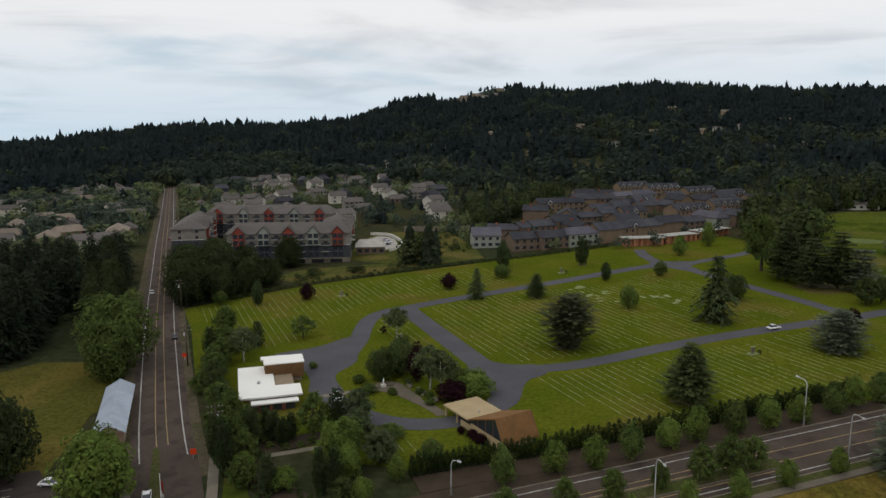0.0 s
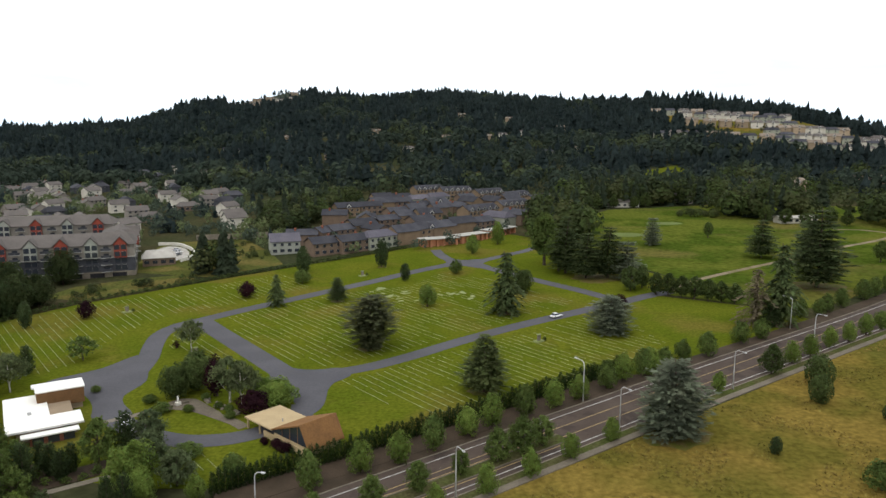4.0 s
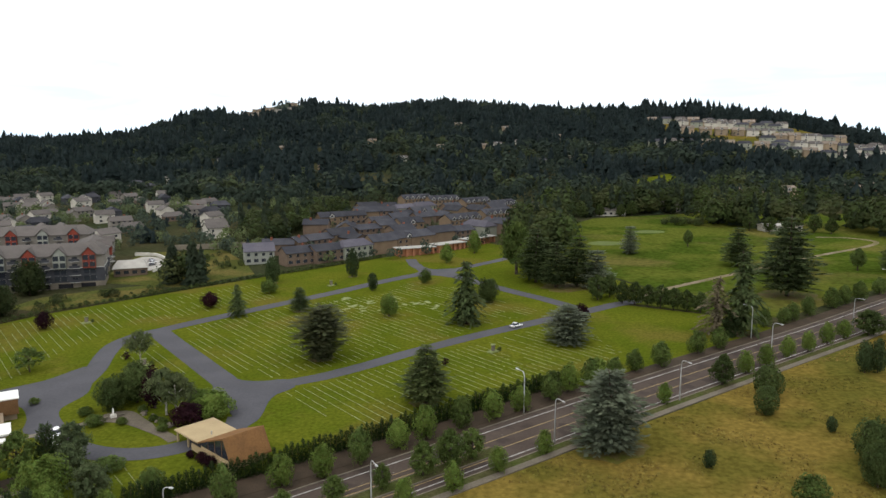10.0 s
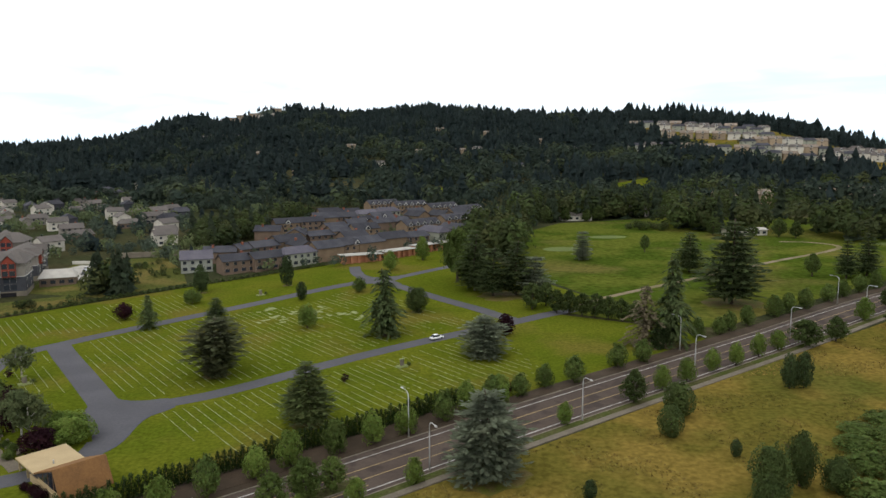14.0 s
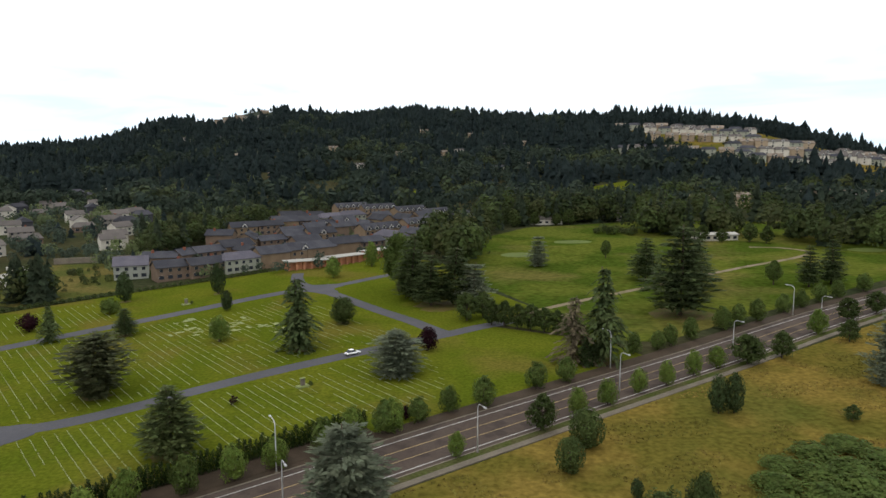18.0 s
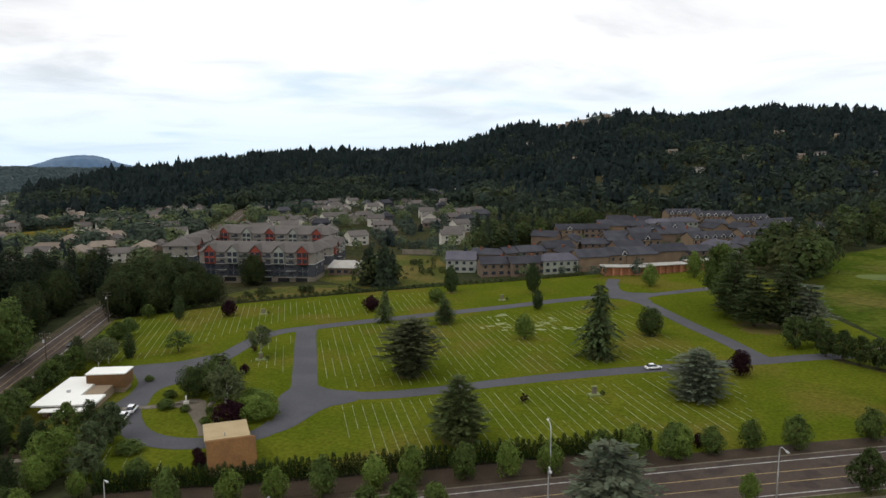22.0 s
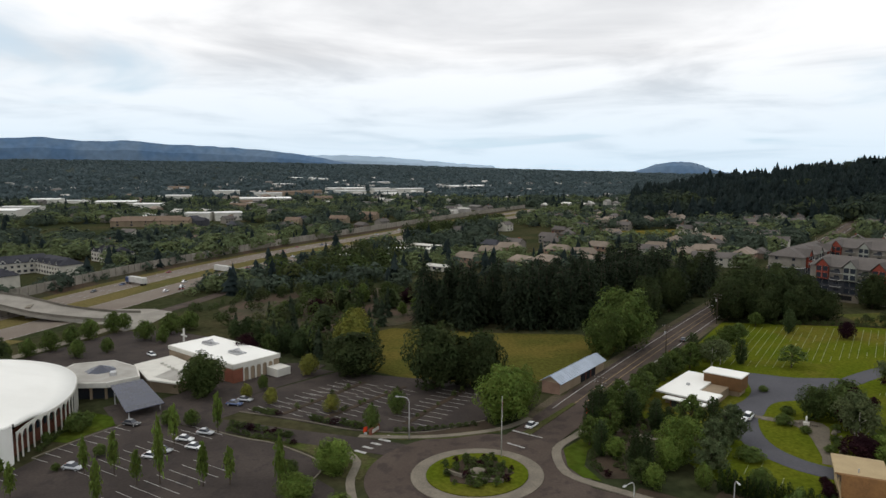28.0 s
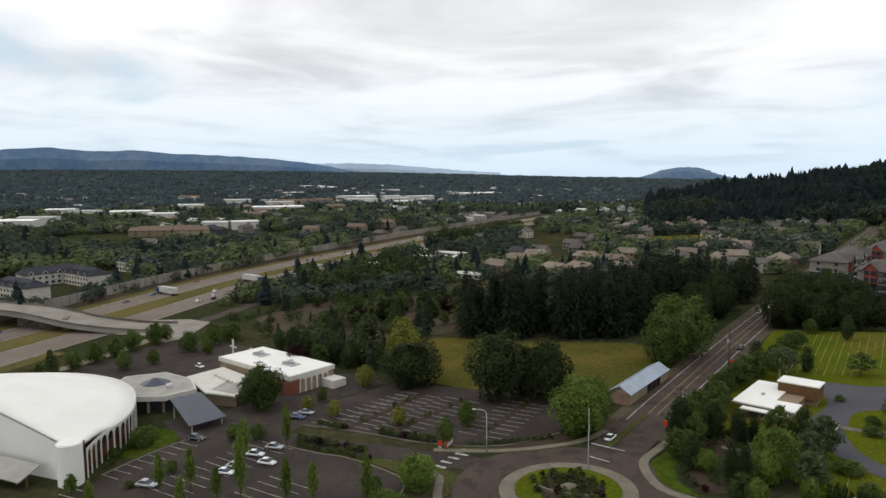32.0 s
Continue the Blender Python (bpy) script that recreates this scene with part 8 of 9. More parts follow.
for i, (a, b) in enumerate(zip(l, r)):
    z = base(a.x, a.y) + lift(i)
    row = [bm.verts.new((a.x, a.y, z - 1.2)), bm.verts.new((a.x, a.y, z + 0.1)), bm.verts.new((b.x, b.y, z + 0.1)), bm.verts.new((b.x, b.y, z - 1.2))]
    if prev:
        for k in range(4):
            bm.faces.new((prev[k], row[k], row[(k + 1) % 4], prev[(k + 1) % 4]))
    prev = row
bmesh.ops.recalc_face_normals(bm, faces=bm.faces[:])
part("deck", bm, M_BRIDGE, t)
for side in (-7.8, 7.8):
    bm, prev = bmesh.new(), None
    for i, p in enumerate(offset_line(deck, side)):
        z = base(p.x, p.y) + lift(i)
        row = [bm.verts.new((p.x, p.y, z)), bm.verts.new((p.x, p.y, z + 1.1))]
        if prev:
            bm.faces.new((prev[0], row[0], row[1], prev[1]))
        prev = row
    bmesh.ops.solidify(bm, geom=bm.faces[:], thickness=0.25)
    part("parapet", bm, M_BRIDGE, t)
for i in (10, 13, 16, 22):
    p = deck[min(i, len(deck) - 1)]
    part("pier", boxed(p.x - 4, p.x + 4, p.y - 1, p.y + 1, base(p.x, p.y) - 1, base(p.x, p.y) + 4.6), M_CONC, t)

# ---- street furniture, vehicles, markers ----


def lamp(m, h=9.0, reach=2.2, label="tall pale street lamp with a curved arm", group="street lamps"):
    t = thing("street_lamp", label, "street lamp", m, group)
    bm = bmesh.new()
    arc = [(0, 0, -0.3), (0, 0, h * 0.5), (0, 0, h - 1.0), (-0.15, 0, h - 0.45), (-0.55, 0, h - 0.1), (-1.1, 0, h), (-reach, 0, h)]
    tube(bm, arc, [0.13, 0.11, 0.09, 0.085, 0.08, 0.07, 0.06], 8)
    part("pole", bm, M_STEEL, t, "", True)
    part("base", boxed(-0.22, 0.22, -0.22, 0.22, -0.3, 0.35, None, 0.04), M_CONC, t)
    head = part("head", boxed(-reach - 0.75, -reach, -0.17, 0.17, h - 0.08, h + 0.1, None, 0.04), M_STEEL, t)
    part("lens", boxed(-reach - 0.65, -reach - 0.1, -0.12, 0.12, h - 0.13, h - 0.075), M_LAMP, head)
    return t


l0 = lamp(site(13.7, 122.4, 115))
for x, y, turn in ((-15.6, 103, 115), (44.9, 149.1, 115), (78.2, 172.5, 115), (112, 196, 115), (-47, 80, 115), (-78, 60, 115), (-19.8, 116.8, -60), (46.7, 165, -60), (110.8, 209, -60), (150, 222, 115), (-129, 39.5, 60)):
    copy_thing(l0, site(x, y, turn))
lamp(site(-78, 78, 160), 6.3, 1.2, "slim pale street lamp beside the evergreen screen")

# wooden power poles along the street, with crossarms
t = thing("power_pole", "weathered wooden power pole with crossarm and insulators", "power pole", site(-122, 80, 37), "power poles")
bm = bmesh.new()
tube(bm, [(0, 0, -0.5), (0, 0, 5), (0, 0, 11)], [0.19, 0.16, 0.12], 8)
part("pole", bm, M_BARK, t, "", True)
for z in (10.3, 9.2):
    arm = part("crossarm", boxed(-1.3, 1.3, -0.07, 0.07, z, z + 0.13), M_BARK, t)
    for x in (-1.2, -0.6, 0.6, 1.2):
        part("insulator", boxed(x - 0.05, x + 0.05, -0.05, 0.05, z + 0.13, z + 0.33, None, 0.02), M_TRIM, arm)
part("transformer", boxed(0.2, 0.65, -0.22, 0.22, 8.0, 8.9, None, 0.08), M_STEEL, t)
for p, a in along(STREET, 78, 58, 420):
    q = p - 6.6 * Vector((-math.sin(a), math.cos(a)))
    copy_thing(t, site(q.x, q.y, math.degrees(a) + 90))
# wires: thin sagging cables between the poles
wires = thing("power_lines", "thin dark cables strung between the power poles", "cable", None)
spots = [Vector((-122, 80))] + [p - 6.6 * Vector((-math.sin(a), math.cos(a))) for p, a in along(STREET, 78, 58, 420)]
for a, b in list(zip(spots, spots[1:]))[:9]:
    bm = bmesh.new()
    d = (b - a).normalized()
    for off in (-1.2, 1.2):
        s = Vector((-d.y, d.x)) * off
        pts = []
        for k in range(7):
            p = a.lerp(b, k / 6) + s
            z0 = terrain(a.x, a.y) + (terrain(b.x, b.y) - terrain(a.x, a.y)) * k / 6
            pts.append((p.x, p.y, z0 + 10.6 - 0.8 * (1 - (k / 3 - 1) ** 2)))
        tube(bm, pts, [0.025] * 7, 4)
    part("cable", bm, M_DARK, wires)

# flagpole on the island
t = thing("flagpole", "white flagpole with limp flags on the island", "flagpole", site(HUB.x - 5.4, HUB.y + 7.0, 0, 0.3))
bm = bmesh.new()
tube(bm, [(0, 0, -0.3), (0, 0, 6), (0, 0, 12)], [0.1, 0.08, 0.05], 8)
part("pole", bm, M_TRIM, t, "", True)
for z, m_, w in ((10.0, M_APTRED, 0.55), (8.4, M_TRIM, 0.5)):
    bm = bmesh.new()
    prev = None
    for k in range(7):
        q = k / 6
        row = [bm.verts.new((0.08 + w * q, 0.08 * math.sin(5 * q), z - 0.5 * q + 1.2)), bm.verts.new((0.08 + w * q * 0.6, 0.1 * math.sin(5 * q + 1), z - 0.9 * q))]
        if prev:
            bm.faces.new((prev[0], row[0], row[1], prev[1]))
        prev = row
    bmesh.ops.solidify(bm, geom=bm.faces[:], thickness=0.02)
    part("flag", bm, m_, t)
part("finial", boxed(-0.1, 0.1, -0.1, 0.1, 12, 12.2, None, 0.08), M_STEEL, t)

# island planting
isl = random.Random(8)
for i in range(60):
    a, r = isl.uniform(0, 6.28), 6.6 * math.sqrt(isl.random())
    w = isl.uniform(1.1, 2.4)
    tree("redshrub" if i % 6 == 0 else ("greenshrub" if i % 4 == 1 else "shrub"), "island_shrub", HUB.x + r * math.cos(a), HUB.y + r * math.sin(a), w * 0.75, w, "low dark shrub on the roundabout island", "island shrubs", 0.34)
bm = bmesh.new()
ribbon(bm, curve([(HUB.x - 2.6, HUB.y - 5.2), (HUB.x + 0.8, HUB.y - 3.2), (HUB.x + 4.0, HUB.y + 0.4), (HUB.x + 5.4, HUB.y + 3.0)], 1.2), -0.2, 0.2, 0.2, 0.95)
tagged(part("island_wall", bm, M_CONC), "low pale stone wall across the island", "wall", kind="structure")
bm = bmesh.new()
bmesh.ops.create_icosphere(bm, subdivisions=2, radius=1.5)
for v in bm.verts:
    v.co *= 1 + 0.25 * noise.noise(v.co * 1.3)
    v.co.z *= 0.6
ob = part("boulder", bm, M_CONC, None)
ob.matrix_world = site(HUB.x + 0.5, HUB.y, 20, 0.7)
tagged(ob, "pale rough boulder among island shrubs", "boulder")


def car(paint_m, m, label, group="cars", van=False):
    """A car: body, glasshouse, windows, lamps and four wheels; the nose points to +x."""
    t = thing("car", label, "car", m @ Matrix.Scale(0.92, 4), group)
    h = 1.0 if van else 0.82
    prof = [(-2.2, 0.32), (-2.25, 0.62), (-2.15, h), (-1.2, h + 0.06), (0.9, h + 0.02), (2.0, h - 0.12), (2.22, 0.6), (2.2, 0.32)]
    bm = bmesh.new()
    lft, rgt = [bm.verts.new((x, 0.88, z)) for x, z in prof], [bm.verts.new((x, -0.88, z)) for x, z in prof]
    bm.faces.new(lft), bm.faces.new(rgt[::-1])
    for i in range(len(prof)):
        bm.faces.new((lft[i], rgt[i], rgt[(i + 1) % len(prof)], lft[(i + 1) % len(prof)]))
    bmesh.ops.recalc_face_normals(bm, faces=bm.faces[:])
    bmesh.ops.bevel(bm, geom=bm.edges[:], offset=0.07, segments=2, affect='EDGES')
    body = part("body", bm, paint_m, t, "", True)
    top = 1.72 if van else 1.44
    cab = [(-2.05 if van else -1.75, h), (-1.75 if van else -1.05, top), (0.2, top), (1.05, h)]
    bm = bmesh.new()
    lft, rgt = [bm.verts.new((x, 0.80 if z < top else 0.62, z)) for x, z in cab], [bm.verts.new((x, -0.80 if z < top else -0.62, z)) for x, z in cab]
    bm.faces.new(lft), bm.faces.new(rgt[::-1])
    for i in range(4):
        bm.faces.new((lft[i], rgt[i], rgt[(i + 1) % 4], lft[(i + 1) % 4]))
    bmesh.ops.recalc_face_normals(bm, faces=bm.faces[:])
    part("glasshouse", bm, M_GLASS, t)
    part("roof", boxed(cab[1][0] + 0.02, 0.2, -0.62, 0.62, top - 0.01, top + 0.05, None, 0.02), paint_m, t)
    for y in (-0.62, 0.62):
        part("headlight", boxed(2.14, 2.25, y - 0.18, y + 0.18, 0.58, 0.72, None, 0.02), M_LAMP, body)
        part("tail_light", boxed(-2.27, -2.16, y - 0.16, y + 0.16, 0.66, 0.82, None, 0.02), M_APTRED, body)
    for x in (-1.4, 1.4):
        for y in (-0.8, 0.8):
            bm = bmesh.new()
            bmesh.ops.create_cone(bm, segments=14, radius1=0.33, radius2=0.33, depth=0.2, cap_ends=True, matrix=Matrix.Translation((x, y, 0.33)) @ Matrix.Rotation(math.pi / 2, 4, 'X'))
            wheel = part("wheel", bm, M_RUBBER, t)
            bm = bmesh.new()
            bmesh.ops.create_cone(bm, segments=10, radius1=0.19, radius2=0.19, depth=0.22, cap_ends=True, matrix=Matrix.Translation((x, y * 1.02, 0.33)) @ Matrix.Rotation(math.pi / 2, 4, 'X'))
            part("rim", bm, M_STEEL, wheel)
    return t


kinds = [car(M_CARS[0], site(-15.3, 181.0, 40, 0.06), "white car parked on the cemetery lane"),
         car(M_CARS[1], site(-137.5, -25, 60, 0.06), "silver car parked beside the church"),
         car(M_CARS[2], site(-160, -17, 55, 0.06), "black car on the church drive"),
         car(M_CARS[3], site(-166, 5.5, 60, 0.06), "dark blue car in the car park"),
         car(M_CARS[4], site(-296, 297, 127, 0.08), "red car on the street")]
suv = car(M_CARS[0], site(-113, 111.5, 125, 0.08), "white estate car parked on the drive", van=True)
copy_thing(suv, site(-111, 107.8, 125, 0.09))
for k, x, y, turn in ((0, -138, -11, 60), (1, -140.5, -9, 60), (0, -140, -3, 55), (0, -145.5, -5, 60), (1, -148, -1, 60), (1, -168.5, 8, 60), (0, -126, 66, 127), (0, -222, 189, 127), (1, -236, 219, -53), (2, -178, 143, 127), (3, -232, -8, 30), (0, -226, -18, 30), (1, -240, -2, 30), (2, -236, -6, 30), (0, -145.4, 66.0, 20), (0, -172, 300, 60), (2, -170, 294, 60), (1, -175, 306, 50), (0, -250, 246, 127), (2, -256, 262, -53), (1, -285, 300, 127), (0, -178, 296, 150), (2, -229, 208, 127)):
    copy_thing(kinds[k], site(x, y, turn, 0.07) @ Matrix.Scale(0.92, 4))
# traffic on the motorway
traf = random.Random(21)
for i in range(46):
    p, a = traf.choice(along(MEDIAN, 60, 7, 760))
    o = traf.choice((-21.3, -17.2, -13.3, -9.5, 9.5, 13.3, 17.2, 21.3))
    q = p + o * Vector((-math.sin(a), math.cos(a)))
    copy_thing(traf.choice(kinds), site(q.x, q.y, math.degrees(a) + (180 if o > 0 else 0), 0.06) @ Matrix.Scale(0.92, 4))
t = thing("lorry", "white articulated lorry on the motorway", "lorry", site(-412, 6, 37, 0.06), "lorries")
part("trailer", boxed(-8, 5, -1.25, 1.25, 1.1, 4.0, None, 0.05), M_TRIM, t)
part("cab", boxed(5.4, 8.2, -1.2, 1.2, 0.6, 3.4, None, 0.25), M_CARS[3], t)
part("windscreen", boxed(8.16, 8.24, -1.0, 1.0, 2.0, 3.0), M_GLASS, t)
for x in (-7, -5.8, 4.2, 6.8):
    for y in (-1.0, 1.0):
        bm = bmesh.new()
        bmesh.ops.create_cone(bm, segments=14, radius1=0.5, radius2=0.5, depth=0.4, cap_ends=True, matrix=Matrix.Translation((x, y, 0.5)) @ Matrix.Rotation(math.pi / 2, 4, 'X'))
        part("wheel", bm, M_RUBBER, t)
copy_thing(t, site(-384, -38, 217, 0.06))
copy_thing(t, site(-300, -96, 217, 0.06))

# parking bays: white lines and planted strips
bm = bmesh.new()
rows = [((-155, 16), (-173, 39)), ((-147.5, 23.5), (-165, 48)), ((-138, 41), (-156, 61))]


def bay(x, y, a, d0, d1):
    """One painted line across a bay, from d0 to d1 beside the row, lying on the slope."""
    n = Vector((-math.sin(a), math.cos(a)))
    ribbon(bm, [Vector((x, y)) + n * (d0 + (d1 - d0) * q / 2) for q in range(3)], -0.06, 0.06, 0.0, 0.065)


for (x0, y0), (x1, y1) in rows:
    a, ln = math.atan2(y1 - y0, x1 - x0), math.hypot(x1 - x0, y1 - y0)
    for k in np.arange(1.2, ln, 2.7):
        for d0, d1 in ((-5.4, -0.8), (0.8, 5.4)):
            bay(x0 + k * math.cos(a), y0 + k * math.sin(a), a, d0, d1)
for (x0, y0), (x1, y1), which in (((-147, -34.2), (-160, -20.4), -1), ((-133.6, -22), (-151.4, 0.5), 0), ((-113, -21), (-131, 2.2), 0), ((-142, -38.5), (-128, -52), 1), ((-162, 8.5), (-179, 36), -1)):
    a, ln = math.atan2(y1 - y0, x1 - x0), math.hypot(x1 - x0, y1 - y0)
    for k in np.arange(0.0, ln, 2.7):
        if which <= 0:
            bay(x0 + k * math.cos(a), y0 + k * math.sin(a), a, -5.4, -0.2)
        if which >= 0:
            bay(x0 + k * math.cos(a), y0 + k * math.sin(a), a, 0.2, 5.4)
tagged(part("bay_line", bm, M_PAINT), "white painted bay lines in the car parks", "marking", kind="structure")
sh = random.Random(4)
bm = bmesh.new()
for (x0, y0), (x1, y1) in rows:
    ribbon(bm, curve([(x0, y0), ((x0 + x1) / 2, (y0 + y1) / 2), (x1, y1)], 4), -0.7, 0.7, -0.2, 0.14)
tagged(part("planting_strip", bm, M_BARE), "long bark-covered strips between rows of bays", "planting bed", kind="structure")
for (x0, y0), (x1, y1) in rows:
    for k in range(11):
        q = k / 10 + sh.uniform(-.05, .05)
        if sh.random() < 0.4 or not 0 < q < 1:
            continue
        x, y, w = x0 + (x1 - x0) * q, y0 + (y1 - y0) * q, sh.uniform(0.9, 2.0)
        tree("greenshrub" if k % 3 else "shrub", "strip_shrub", x, y, w * 0.8, w, "small shrub in a car park strip", "strip shrubs", 0.1)
for line, size in (([(-148.5, 21.8), (-143, 27.2), (-138, 32)], 2.7), ([(-160, 10), (-157, 12.6), (-153.8, 15)], 2.3), ([(-150.5, 4.6), (-144, 11.4), (-138.4, 17)], 2.4), ([(-148, 4.0), (-141, 10.6), (-134, 16.8)], 2.0)):
    for p, a in along(curve(line, 2), 0, 1.5):
        w = size * sh.uniform(0.8, 1.25)
        tree("redshrub" if sh.random() < 0.12 else "shrub", "hedge_shrub", p.x + sh.uniform(-.4, .4), p.y + sh.uniform(-.4, .4), w * 0.6, w, "low dark shrub beside the church drive", "drive shrubs")
for p, a in along(curve([(-134, 38), (-132.4, 46), (-131.6, 56)], 2), 0, 1.7):
    tree("shrub", "hedge_shrub", p.x, p.y, 1.1, 2.1, "low clipped shrub beside the car park", "drive shrubs")
for p, a in along(curve([(-150, -33.5), (-158, -31.5), (-164, -29.6)], 2), 0, 1.8):
    tree("shrub", "hedge_shrub", p.x, p.y, 1.3, 1.9, "low dark shrub at the foot of the arcade", "arcade shrubs")

for line, size in (([(-120, 86), (-110.6, 72.6), (-103, 68.2), (-97, 68.4)], 1.8), ([(-116, 84), (-107, 75), (-99, 71)], 1.6)):
    for p, a in along(curve(line, 2), 0, 1.6):
        w = size * sh.uniform(0.7, 1.2)
        tree("redshrub" if sh.random() < 0.15 else ("greenshrub" if sh.random() < 0.3 else "shrub"), "bed_shrub", p.x + sh.uniform(-.6, .6), p.y + sh.uniform(-.6, .6), w * 0.7, w, "low shrub in the bed behind the pavement", "bed shrubs")

# crossing, splitter island, sign
bm = bmesh.new()
for k in range(5):
    m = site(-126.0 - k * 1.4, 28.6 + k * 2.0, 222)
    box(bm, -1.4, 1.4, -0.36, 0.36, 0, 0.085, m)
for x0, y0, x1, y1 in ((-125.1, 61.1, -115.4, 68.4), (-114.0, 60.8, -119.3, 57.5)):
    m = site((x0 + x1) / 2, (y0 + y1) / 2, math.degrees(math.atan2(y1 - y0, x1 - x0)))
    box(bm, -math.hypot(x1 - x0, y1 - y0) / 2, math.hypot(x1 - x0, y1 - y0) / 2, -0.18, 0.18, 0, 0.10, m)
tagged(part("crossing", bm, M_PAINT), "white crossing stripes beside the roundabout", "marking", kind="structure")
slab("kerb_splitter", [(-121.5, 63.5), (-136, 82), (-137, 81.6), (-123.4, 62.6)], 0.2, 0.17, M_MULCH, "narrow planted traffic island on the street", "kerb", 4)
t = thing("roadwork_sign", "orange roadwork sign on a stand", "sign", site(-127.4, 80.4, 210))
part("panel", boxed(-0.55, 0.55, -0.02, 0.02, 0.6, 1.7, Matrix.Rotation(0, 4, 'Y')), M_ORANGEP, t)
for s in (-1, 1):
    part("leg", boxed(-0.03, 0.03, -0.5 * s, 0.0, 0, 0.6), M_STEEL, t)
copy_thing(t, site(-135, 31.5, 120))
copy_thing(t, site(-163.5, 127.6, 210))
t = thing("church_sign", "low red-brick sign wall beside the drive", "sign", site(-135.5, 33.5, 140))
part("wall", boxed(-2, 2, -0.3, 0.3, -0.3, 1.4, None, 0.04), M_BRICK, t)
part("board", boxed(-1.5, 1.5, -0.35, -0.3, 0.4, 1.15), M_TRIM, t)

# tussocks of dry grass on the meadow
tg = np.random.default_rng(14)
tx, ty = tg.uniform(-60, 200, 150000), tg.uniform(30, 240, 150000)
clumped = np.array([noise.noise((x / 9, y / 9, 1.0)) + 0.5 * noise.noise((x / 30, y / 30, 2.0)) for x, y in zip(tx, ty)])
keep = (clumped > 0.02) & (ty < 0.688 * tx + 108) & (ty > 0.25 * tx + 30) & (np.hypot(tx + 6, ty - 101) > 7)
tx, ty = tx[keep], ty[keep]
tc = np.stack([tx, ty, np.array([terrain(x, y) for x, y in zip(tx, ty)]) + 0.10], 1)
tn = np.tile(np.array([0.0, -0.5, 0.8]), (len(tc), 1))
tv, tf = leaf_cards(tg, tc, tn, np.full(len(tc), 0.26), 0.9, 0.5)
tagged(new("grass_tussocks", mesh_of("grass_tussocks", tv, tf, M_TUFT)), "uneven dry grass tussocks on the meadow", "grass", kind="stuff")

# grave markers: flat stones set in rows that run down the lawns
stones_v, g = [], random.Random(9)
U, V = Vector((0.634, -0.773)), Vector((0.773, 0.634))
unit = [(-1, -1, 0), (1, -1, 0), (1, 1, 0), (-1, 1, 0), (-1, -1, 1), (1, -1, 1), (1, 1, 1), (-1, 1, 1)]
quad = [(4, 5, 6, 7), (0, 1, 5, 4), (1, 2, 6, 5), (2, 3, 7, 6), (3, 0, 4, 7)]
LANES = [curve(p, 3) for p in ([(-82, 131.5), (-65.8, 141.6), (-45.7, 158.4), (-30, 171), (-13, 183), (5.0, 195), (18.5, 204.6)], [(-122.3, 184.4), (-107.5, 164.8), (-94.6, 148.0), (-86.7, 137.3), (-80, 122)], [(-123, 140), (-127.6, 161.3), (-129.4, 171.7), (-122.3, 185.4), (-109.8, 198.9), (-96.1, 212.3), (-75.5, 232.6), (-52.9, 256.1), (-42.3, 264.6)], [(-50.8, 286), (-43, 267), (-29.2, 251.2), (-12.4, 227.2), (5.9, 201.7)], [(-135, 138), (-128, 130), (-121, 118)])]
sections = (([(-74, 131), (-50, 108), (-22, 128), (10, 152), (2, 188), (-10, 178), (-50, 148)], 0.85, 2.1),
            ([(-118, 192), (-112, 176), (-94, 150), (-78, 142), (-60, 152), (-30, 178), (-60, 226), (-90, 212)], 0.85, 2.1),
            ([(-60, 226), (-30, 178), (-6, 198), (-26, 228), (-48, 250)], 0.1, 2.1),
            ([(-192, 172), (-152, 134), (-142, 146), (-142, 172), (-136, 190), (-118, 204), (-96, 226), (-112, 248), (-170, 204)], 0.85, 2.1),
            ([(-128, 176), (-124, 160), (-112, 148), (-100, 146), (-112, 166), (-122, 180)], 0.75, 2.1),
            ([(-99, 98), (-86, 96), (-78, 90), (-84, 87), (-98, 89), (-106, 95)], 0.7, 2.1))
for poly, dense, gap in sections:
    c = Vector((sum(p[0] for p in poly) / len(poly), sum(p[1] for p in poly) / len(poly)))
    for row in range(-60, 61):
        fade = 0.45 + 0.55 * (g.random() < 0.72)
        for k in range(-90, 91):
            p = c + V * (row * gap + g.uniform(-.04, .04)) + U * (k * 0.95 + g.uniform(-.08, .08))
            if not inside(p.x, p.y, poly):
                continue
            # runs of stones with gaps where graves are missing or overgrown
            run = noise.noise((k * 0.09, row * 3.7, dense * 10))
            if run < -0.42 + 0.35 * (1 - dense * fade) or g.random() > 0.94:
                continue
            if any((p - q).length < 4.4 for ln in LANES for q in ln):
                continue
            w, d = g.uniform(0.30, 0.47), g.uniform(0.07, 0.11)
            z = terrain(p.x, p.y)
            stones_v.append([(p.x + U.x * x * w + V.x * y * d, p.y + U.y * x * w + V.y * y * d, z + (-0.1 if h == 0 else 0.07)) for x, y, h in unit])
sv = np.array(stones_v, np.float32).reshape(-1, 3)
sf = (np.array(quad)[None] + (np.arange(len(stones_v)) * 8)[:, None, None]).reshape(-1, 4)
tagged(new("grave_markers", mesh_of("grave_markers", sv, sf, M_STONE)), "rows of small pale flat grave markers", "grave marker", kind="stuff")
# larger pale slabs in the middle of the lawn
slab_bm = boxed(-1, 1, -0.5, 0.5, -0.1, 0.12, None, 0.03)
slab_me = bpy.data.meshes.new("grave_slab")
slab_bm.to_mesh(slab_me)
slab_bm.free()
slab_me.materials.append(M_STONE)
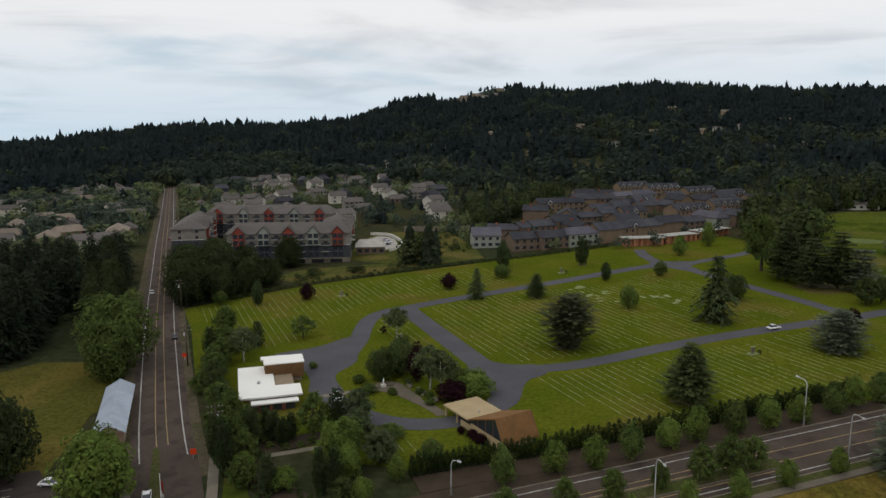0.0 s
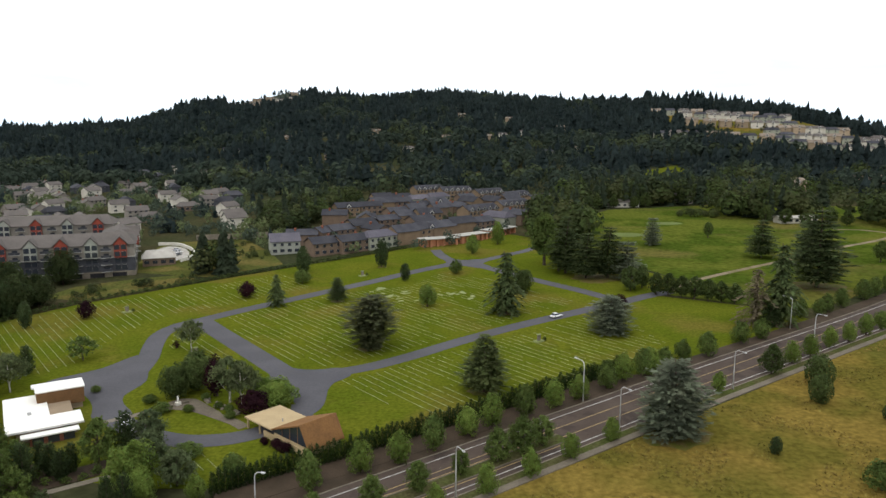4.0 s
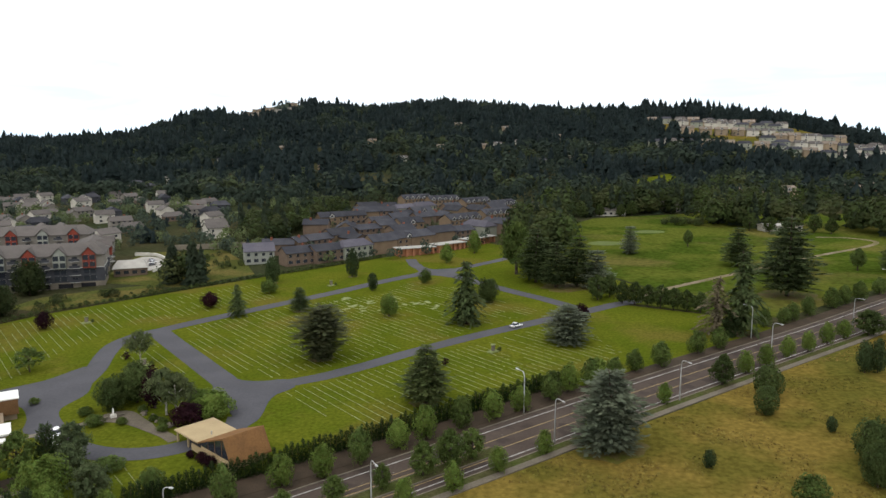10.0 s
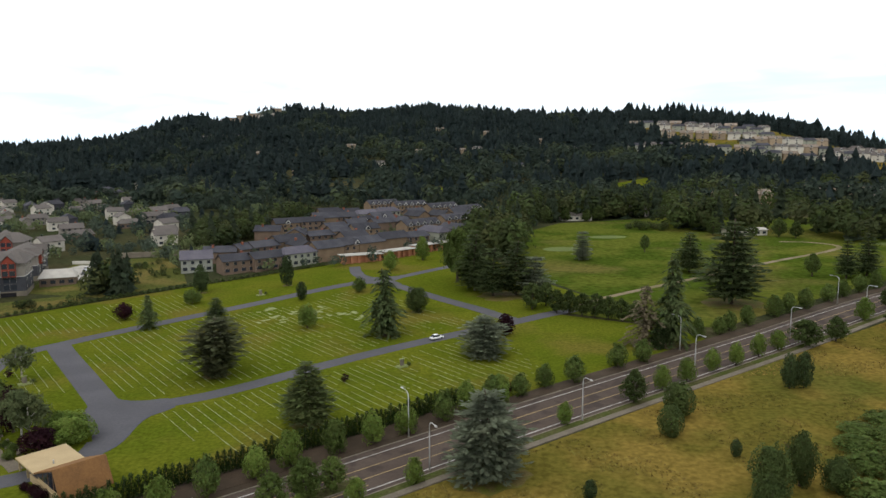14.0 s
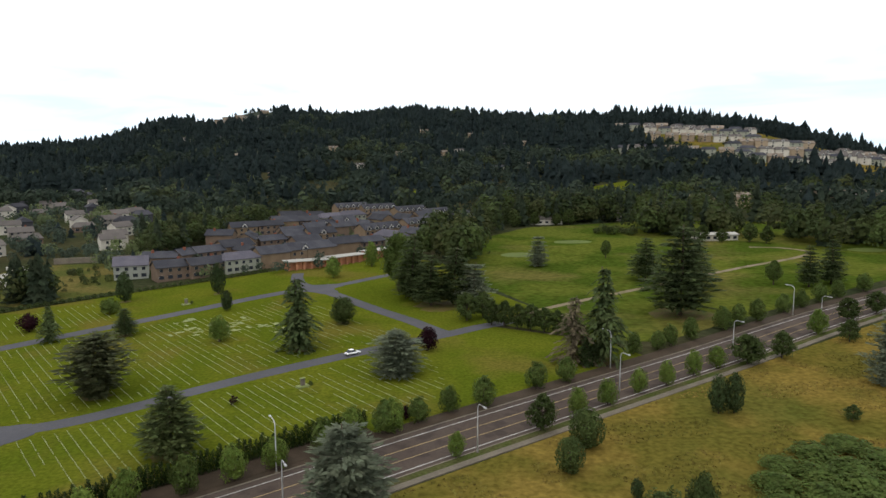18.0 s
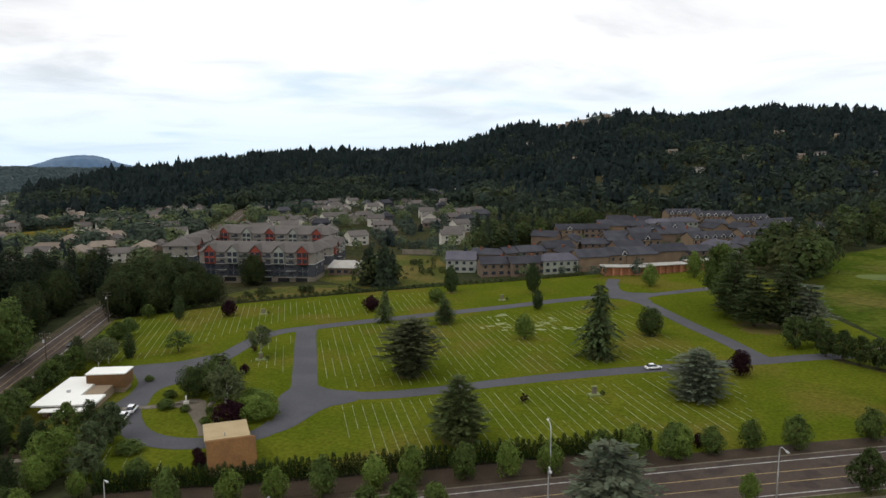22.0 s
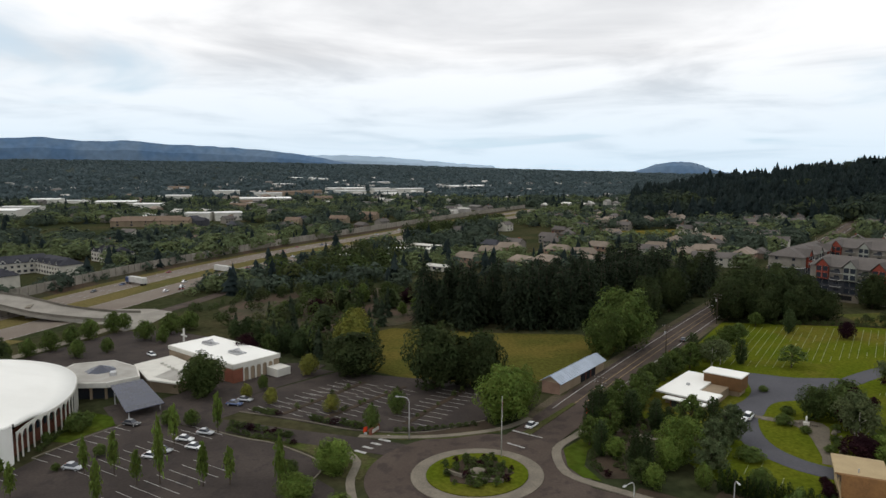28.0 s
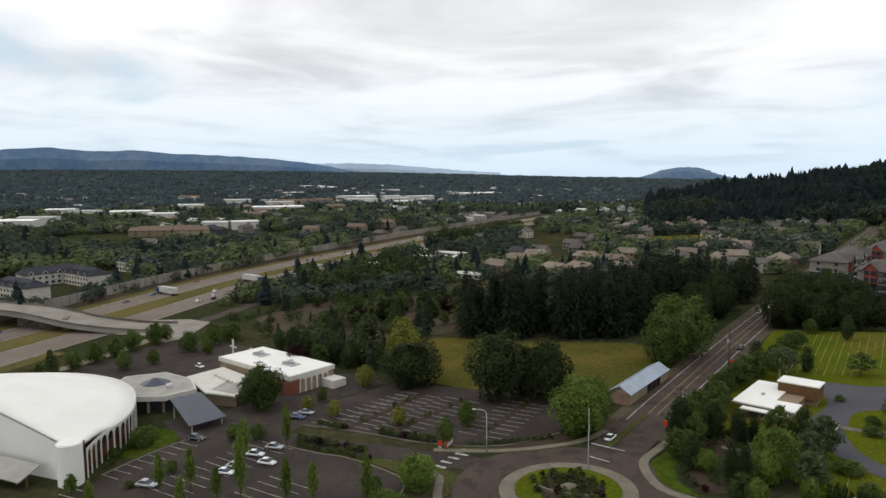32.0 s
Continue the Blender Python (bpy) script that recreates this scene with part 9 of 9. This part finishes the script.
for i in range(42):
    x, y = -52 + g.uniform(-22, 14), 211 + g.uniform(-9, 12)
    ob = shared("grave_slab", slab_me, None, site(x, y, 40 + g.choice((0, 90))) @ Matrix.Diagonal((g.uniform(0.7, 1.6), g.uniform(0.6, 1.3), 1, 1)))
    tagged(ob, "pale stone slab set in the lawn", "grave slab", "grave slabs")
# small monuments with planting
for x, y in ((-23.5, 158), (-80, 243), (-150, 196), (-113, 152.6)):
    t = thing("monument", "small stone monument with dark planting", "monument", site(x, y, 40), "monuments")
    part("base", boxed(-1.4, 1.4, -0.9, 0.9, -0.2, 0.35, None, 0.05), M_STONE, t)
    part("stone", boxed(-0.5, 0.5, -0.25, 0.25, 0.35, 1.9, None, 0.08), M_CONC, t)
    part("cap", boxed(-0.65, 0.65, -0.35, 0.35, 1.9, 2.1, None, 0.05), M_STONE, t)
    tree("shrub", "monument_shrub", x + 1.6, y + 0.8, 1.2, 1.6, "dark shrub beside a monument", "monument shrubs")
trees("redshrub", "lawn_shrub", "small red-brown shrub on the burial lawn", "monument shrubs", (-36, 148, 2.2, 2.6), (-120, 158, 2.4, 2.6))

# memorial on the garden terrace: a pale figure-like stone on a plinth between two low benches
t = thing("memorial", "pale stone memorial with benches on the garden terrace", "memorial", site(-105.4, 119.6, 40, 0.08) @ Matrix.Scale(0.72, 4))
part("plinth", boxed(-0.8, 0.8, -0.6, 0.6, 0, 0.9, None, 0.05), M_WALLW, t)
bm = bmesh.new()
tube(bm, [(0, 0, 0.9), (0, 0, 1.6), (0.03, 0, 2.1), (0, 0, 2.5), (0, 0, 2.8)], [0.3, 0.24, 0.26, 0.16, 0.08], 10)
part("stone", bm, M_WHITE, t, "rounded white stone shaft", True)
for sx in (-1, 1):
    bench = part("bench", boxed(sx * 2.3 - 0.9, sx * 2.3 + 0.9, -0.35, 0.35, 0.42, 0.56, None, 0.03), M_CONC, t, "pale stone bench")
    for dx in (-0.6, 0.6):
        part("bench_leg", boxed(sx * 2.3 + dx - 0.12, sx * 2.3 + dx + 0.12, -0.28, 0.28, 0, 0.42), M_CONC, bench)
rockery = random.Random(23)
for i in range(16):
    bm = bmesh.new()
    bmesh.ops.create_icosphere(bm, subdivisions=1, radius=rockery.uniform(0.3, 0.7))
    for v in bm.verts:
        v.co *= 1 + 0.3 * noise.noise(v.co * 2.0 + Vector((i, 0, 0)))
    ob = part("garden_rock", bm, M_CONC)
    q = rockery.random()
    ob.matrix_world = site(-100.5 + 9 * q + rockery.uniform(-.8, .8), 122.8 - 8.6 * q + rockery.uniform(-.6, .6), rockery.uniform(0, 360), 0.12)
    tagged(ob, "pale rough rock edging the garden terrace", "rock", "garden rocks")

# low hedge and fence behind the lawns
for p, a in along(curve([(-186, 186), (-172, 208), (-142, 236), (-117, 258), (-92, 278), (-66, 302)], 3), 0, 2.6):
    tree("shrub", "hedge_shrub", p.x, p.y, 1.7, 3.2, "rough dark hedge behind the burial lawns", "boundary hedge")

# far hills across the plain, beyond everything; haze is painted into their base colours
M_HAZEHILL = mat("haze_blue_hill", (0.085, 0.145, 0.235), 0.12, scale=0.006, scale2=0.03, second=(0.125, 0.180, 0.25), amount=0.9)
M_HAZERANGE = mat("haze_pale_range", (0.36, 0.46, 0.56), 0.05, scale=0.004)


def far_ridge(name, a0, a1, r, heights, label, material):
    """A far wooded ridge on an arc: heights are given along it in even steps."""
    bm = bmesh.new()
    n, prev = 120, None
    for i in range(n + 1):
        q = i / n
        a = radians(a0 + (a1 - a0) * q)
        h = float(np.interp(q * (len(heights) - 1), range(len(heights)), heights)) + 5 * noise.noise((q * 40, r / 100, 0)) * (1 if 0 < i < n else 0)
        row = [bm.verts.new((-(r + d) * math.sin(a), (r + d) * math.cos(a), z)) for d, z in ((0, -12), (60, h * 0.7), (130, h), (260, -12))]
        if prev:
            for k in range(3):
                bm.faces.new((prev[k], row[k], row[k + 1], prev[k + 1]))
        prev = row
    bmesh.ops.recalc_face_normals(bm, faces=bm.faces[:])
    return tagged(part(name, bm, material), label, "hill", kind="structure")


far_ridge("backdrop_hills", 78, 117, 4550, [44, 78, 115, 144, 156, 166, 178, 192, 184, 206, 196, 166, 160, 156, 150, 140], "hazy blue hills far across the plain", M_HAZEHILL)
far_ridge("backdrop_butte", 49.5, 57.6, 4480, [10, 16, 24, 40, 64, 76, 82, 78, 72, 60, 40, 24, 14], "hazy blue butte on the horizon", M_HAZEHILL)
far_ridge("backdrop_range", 68, 90, 4850, [48, 66, 92, 112, 120, 118, 110, 96], "pale hazy range beyond the hills", M_HAZERANGE)
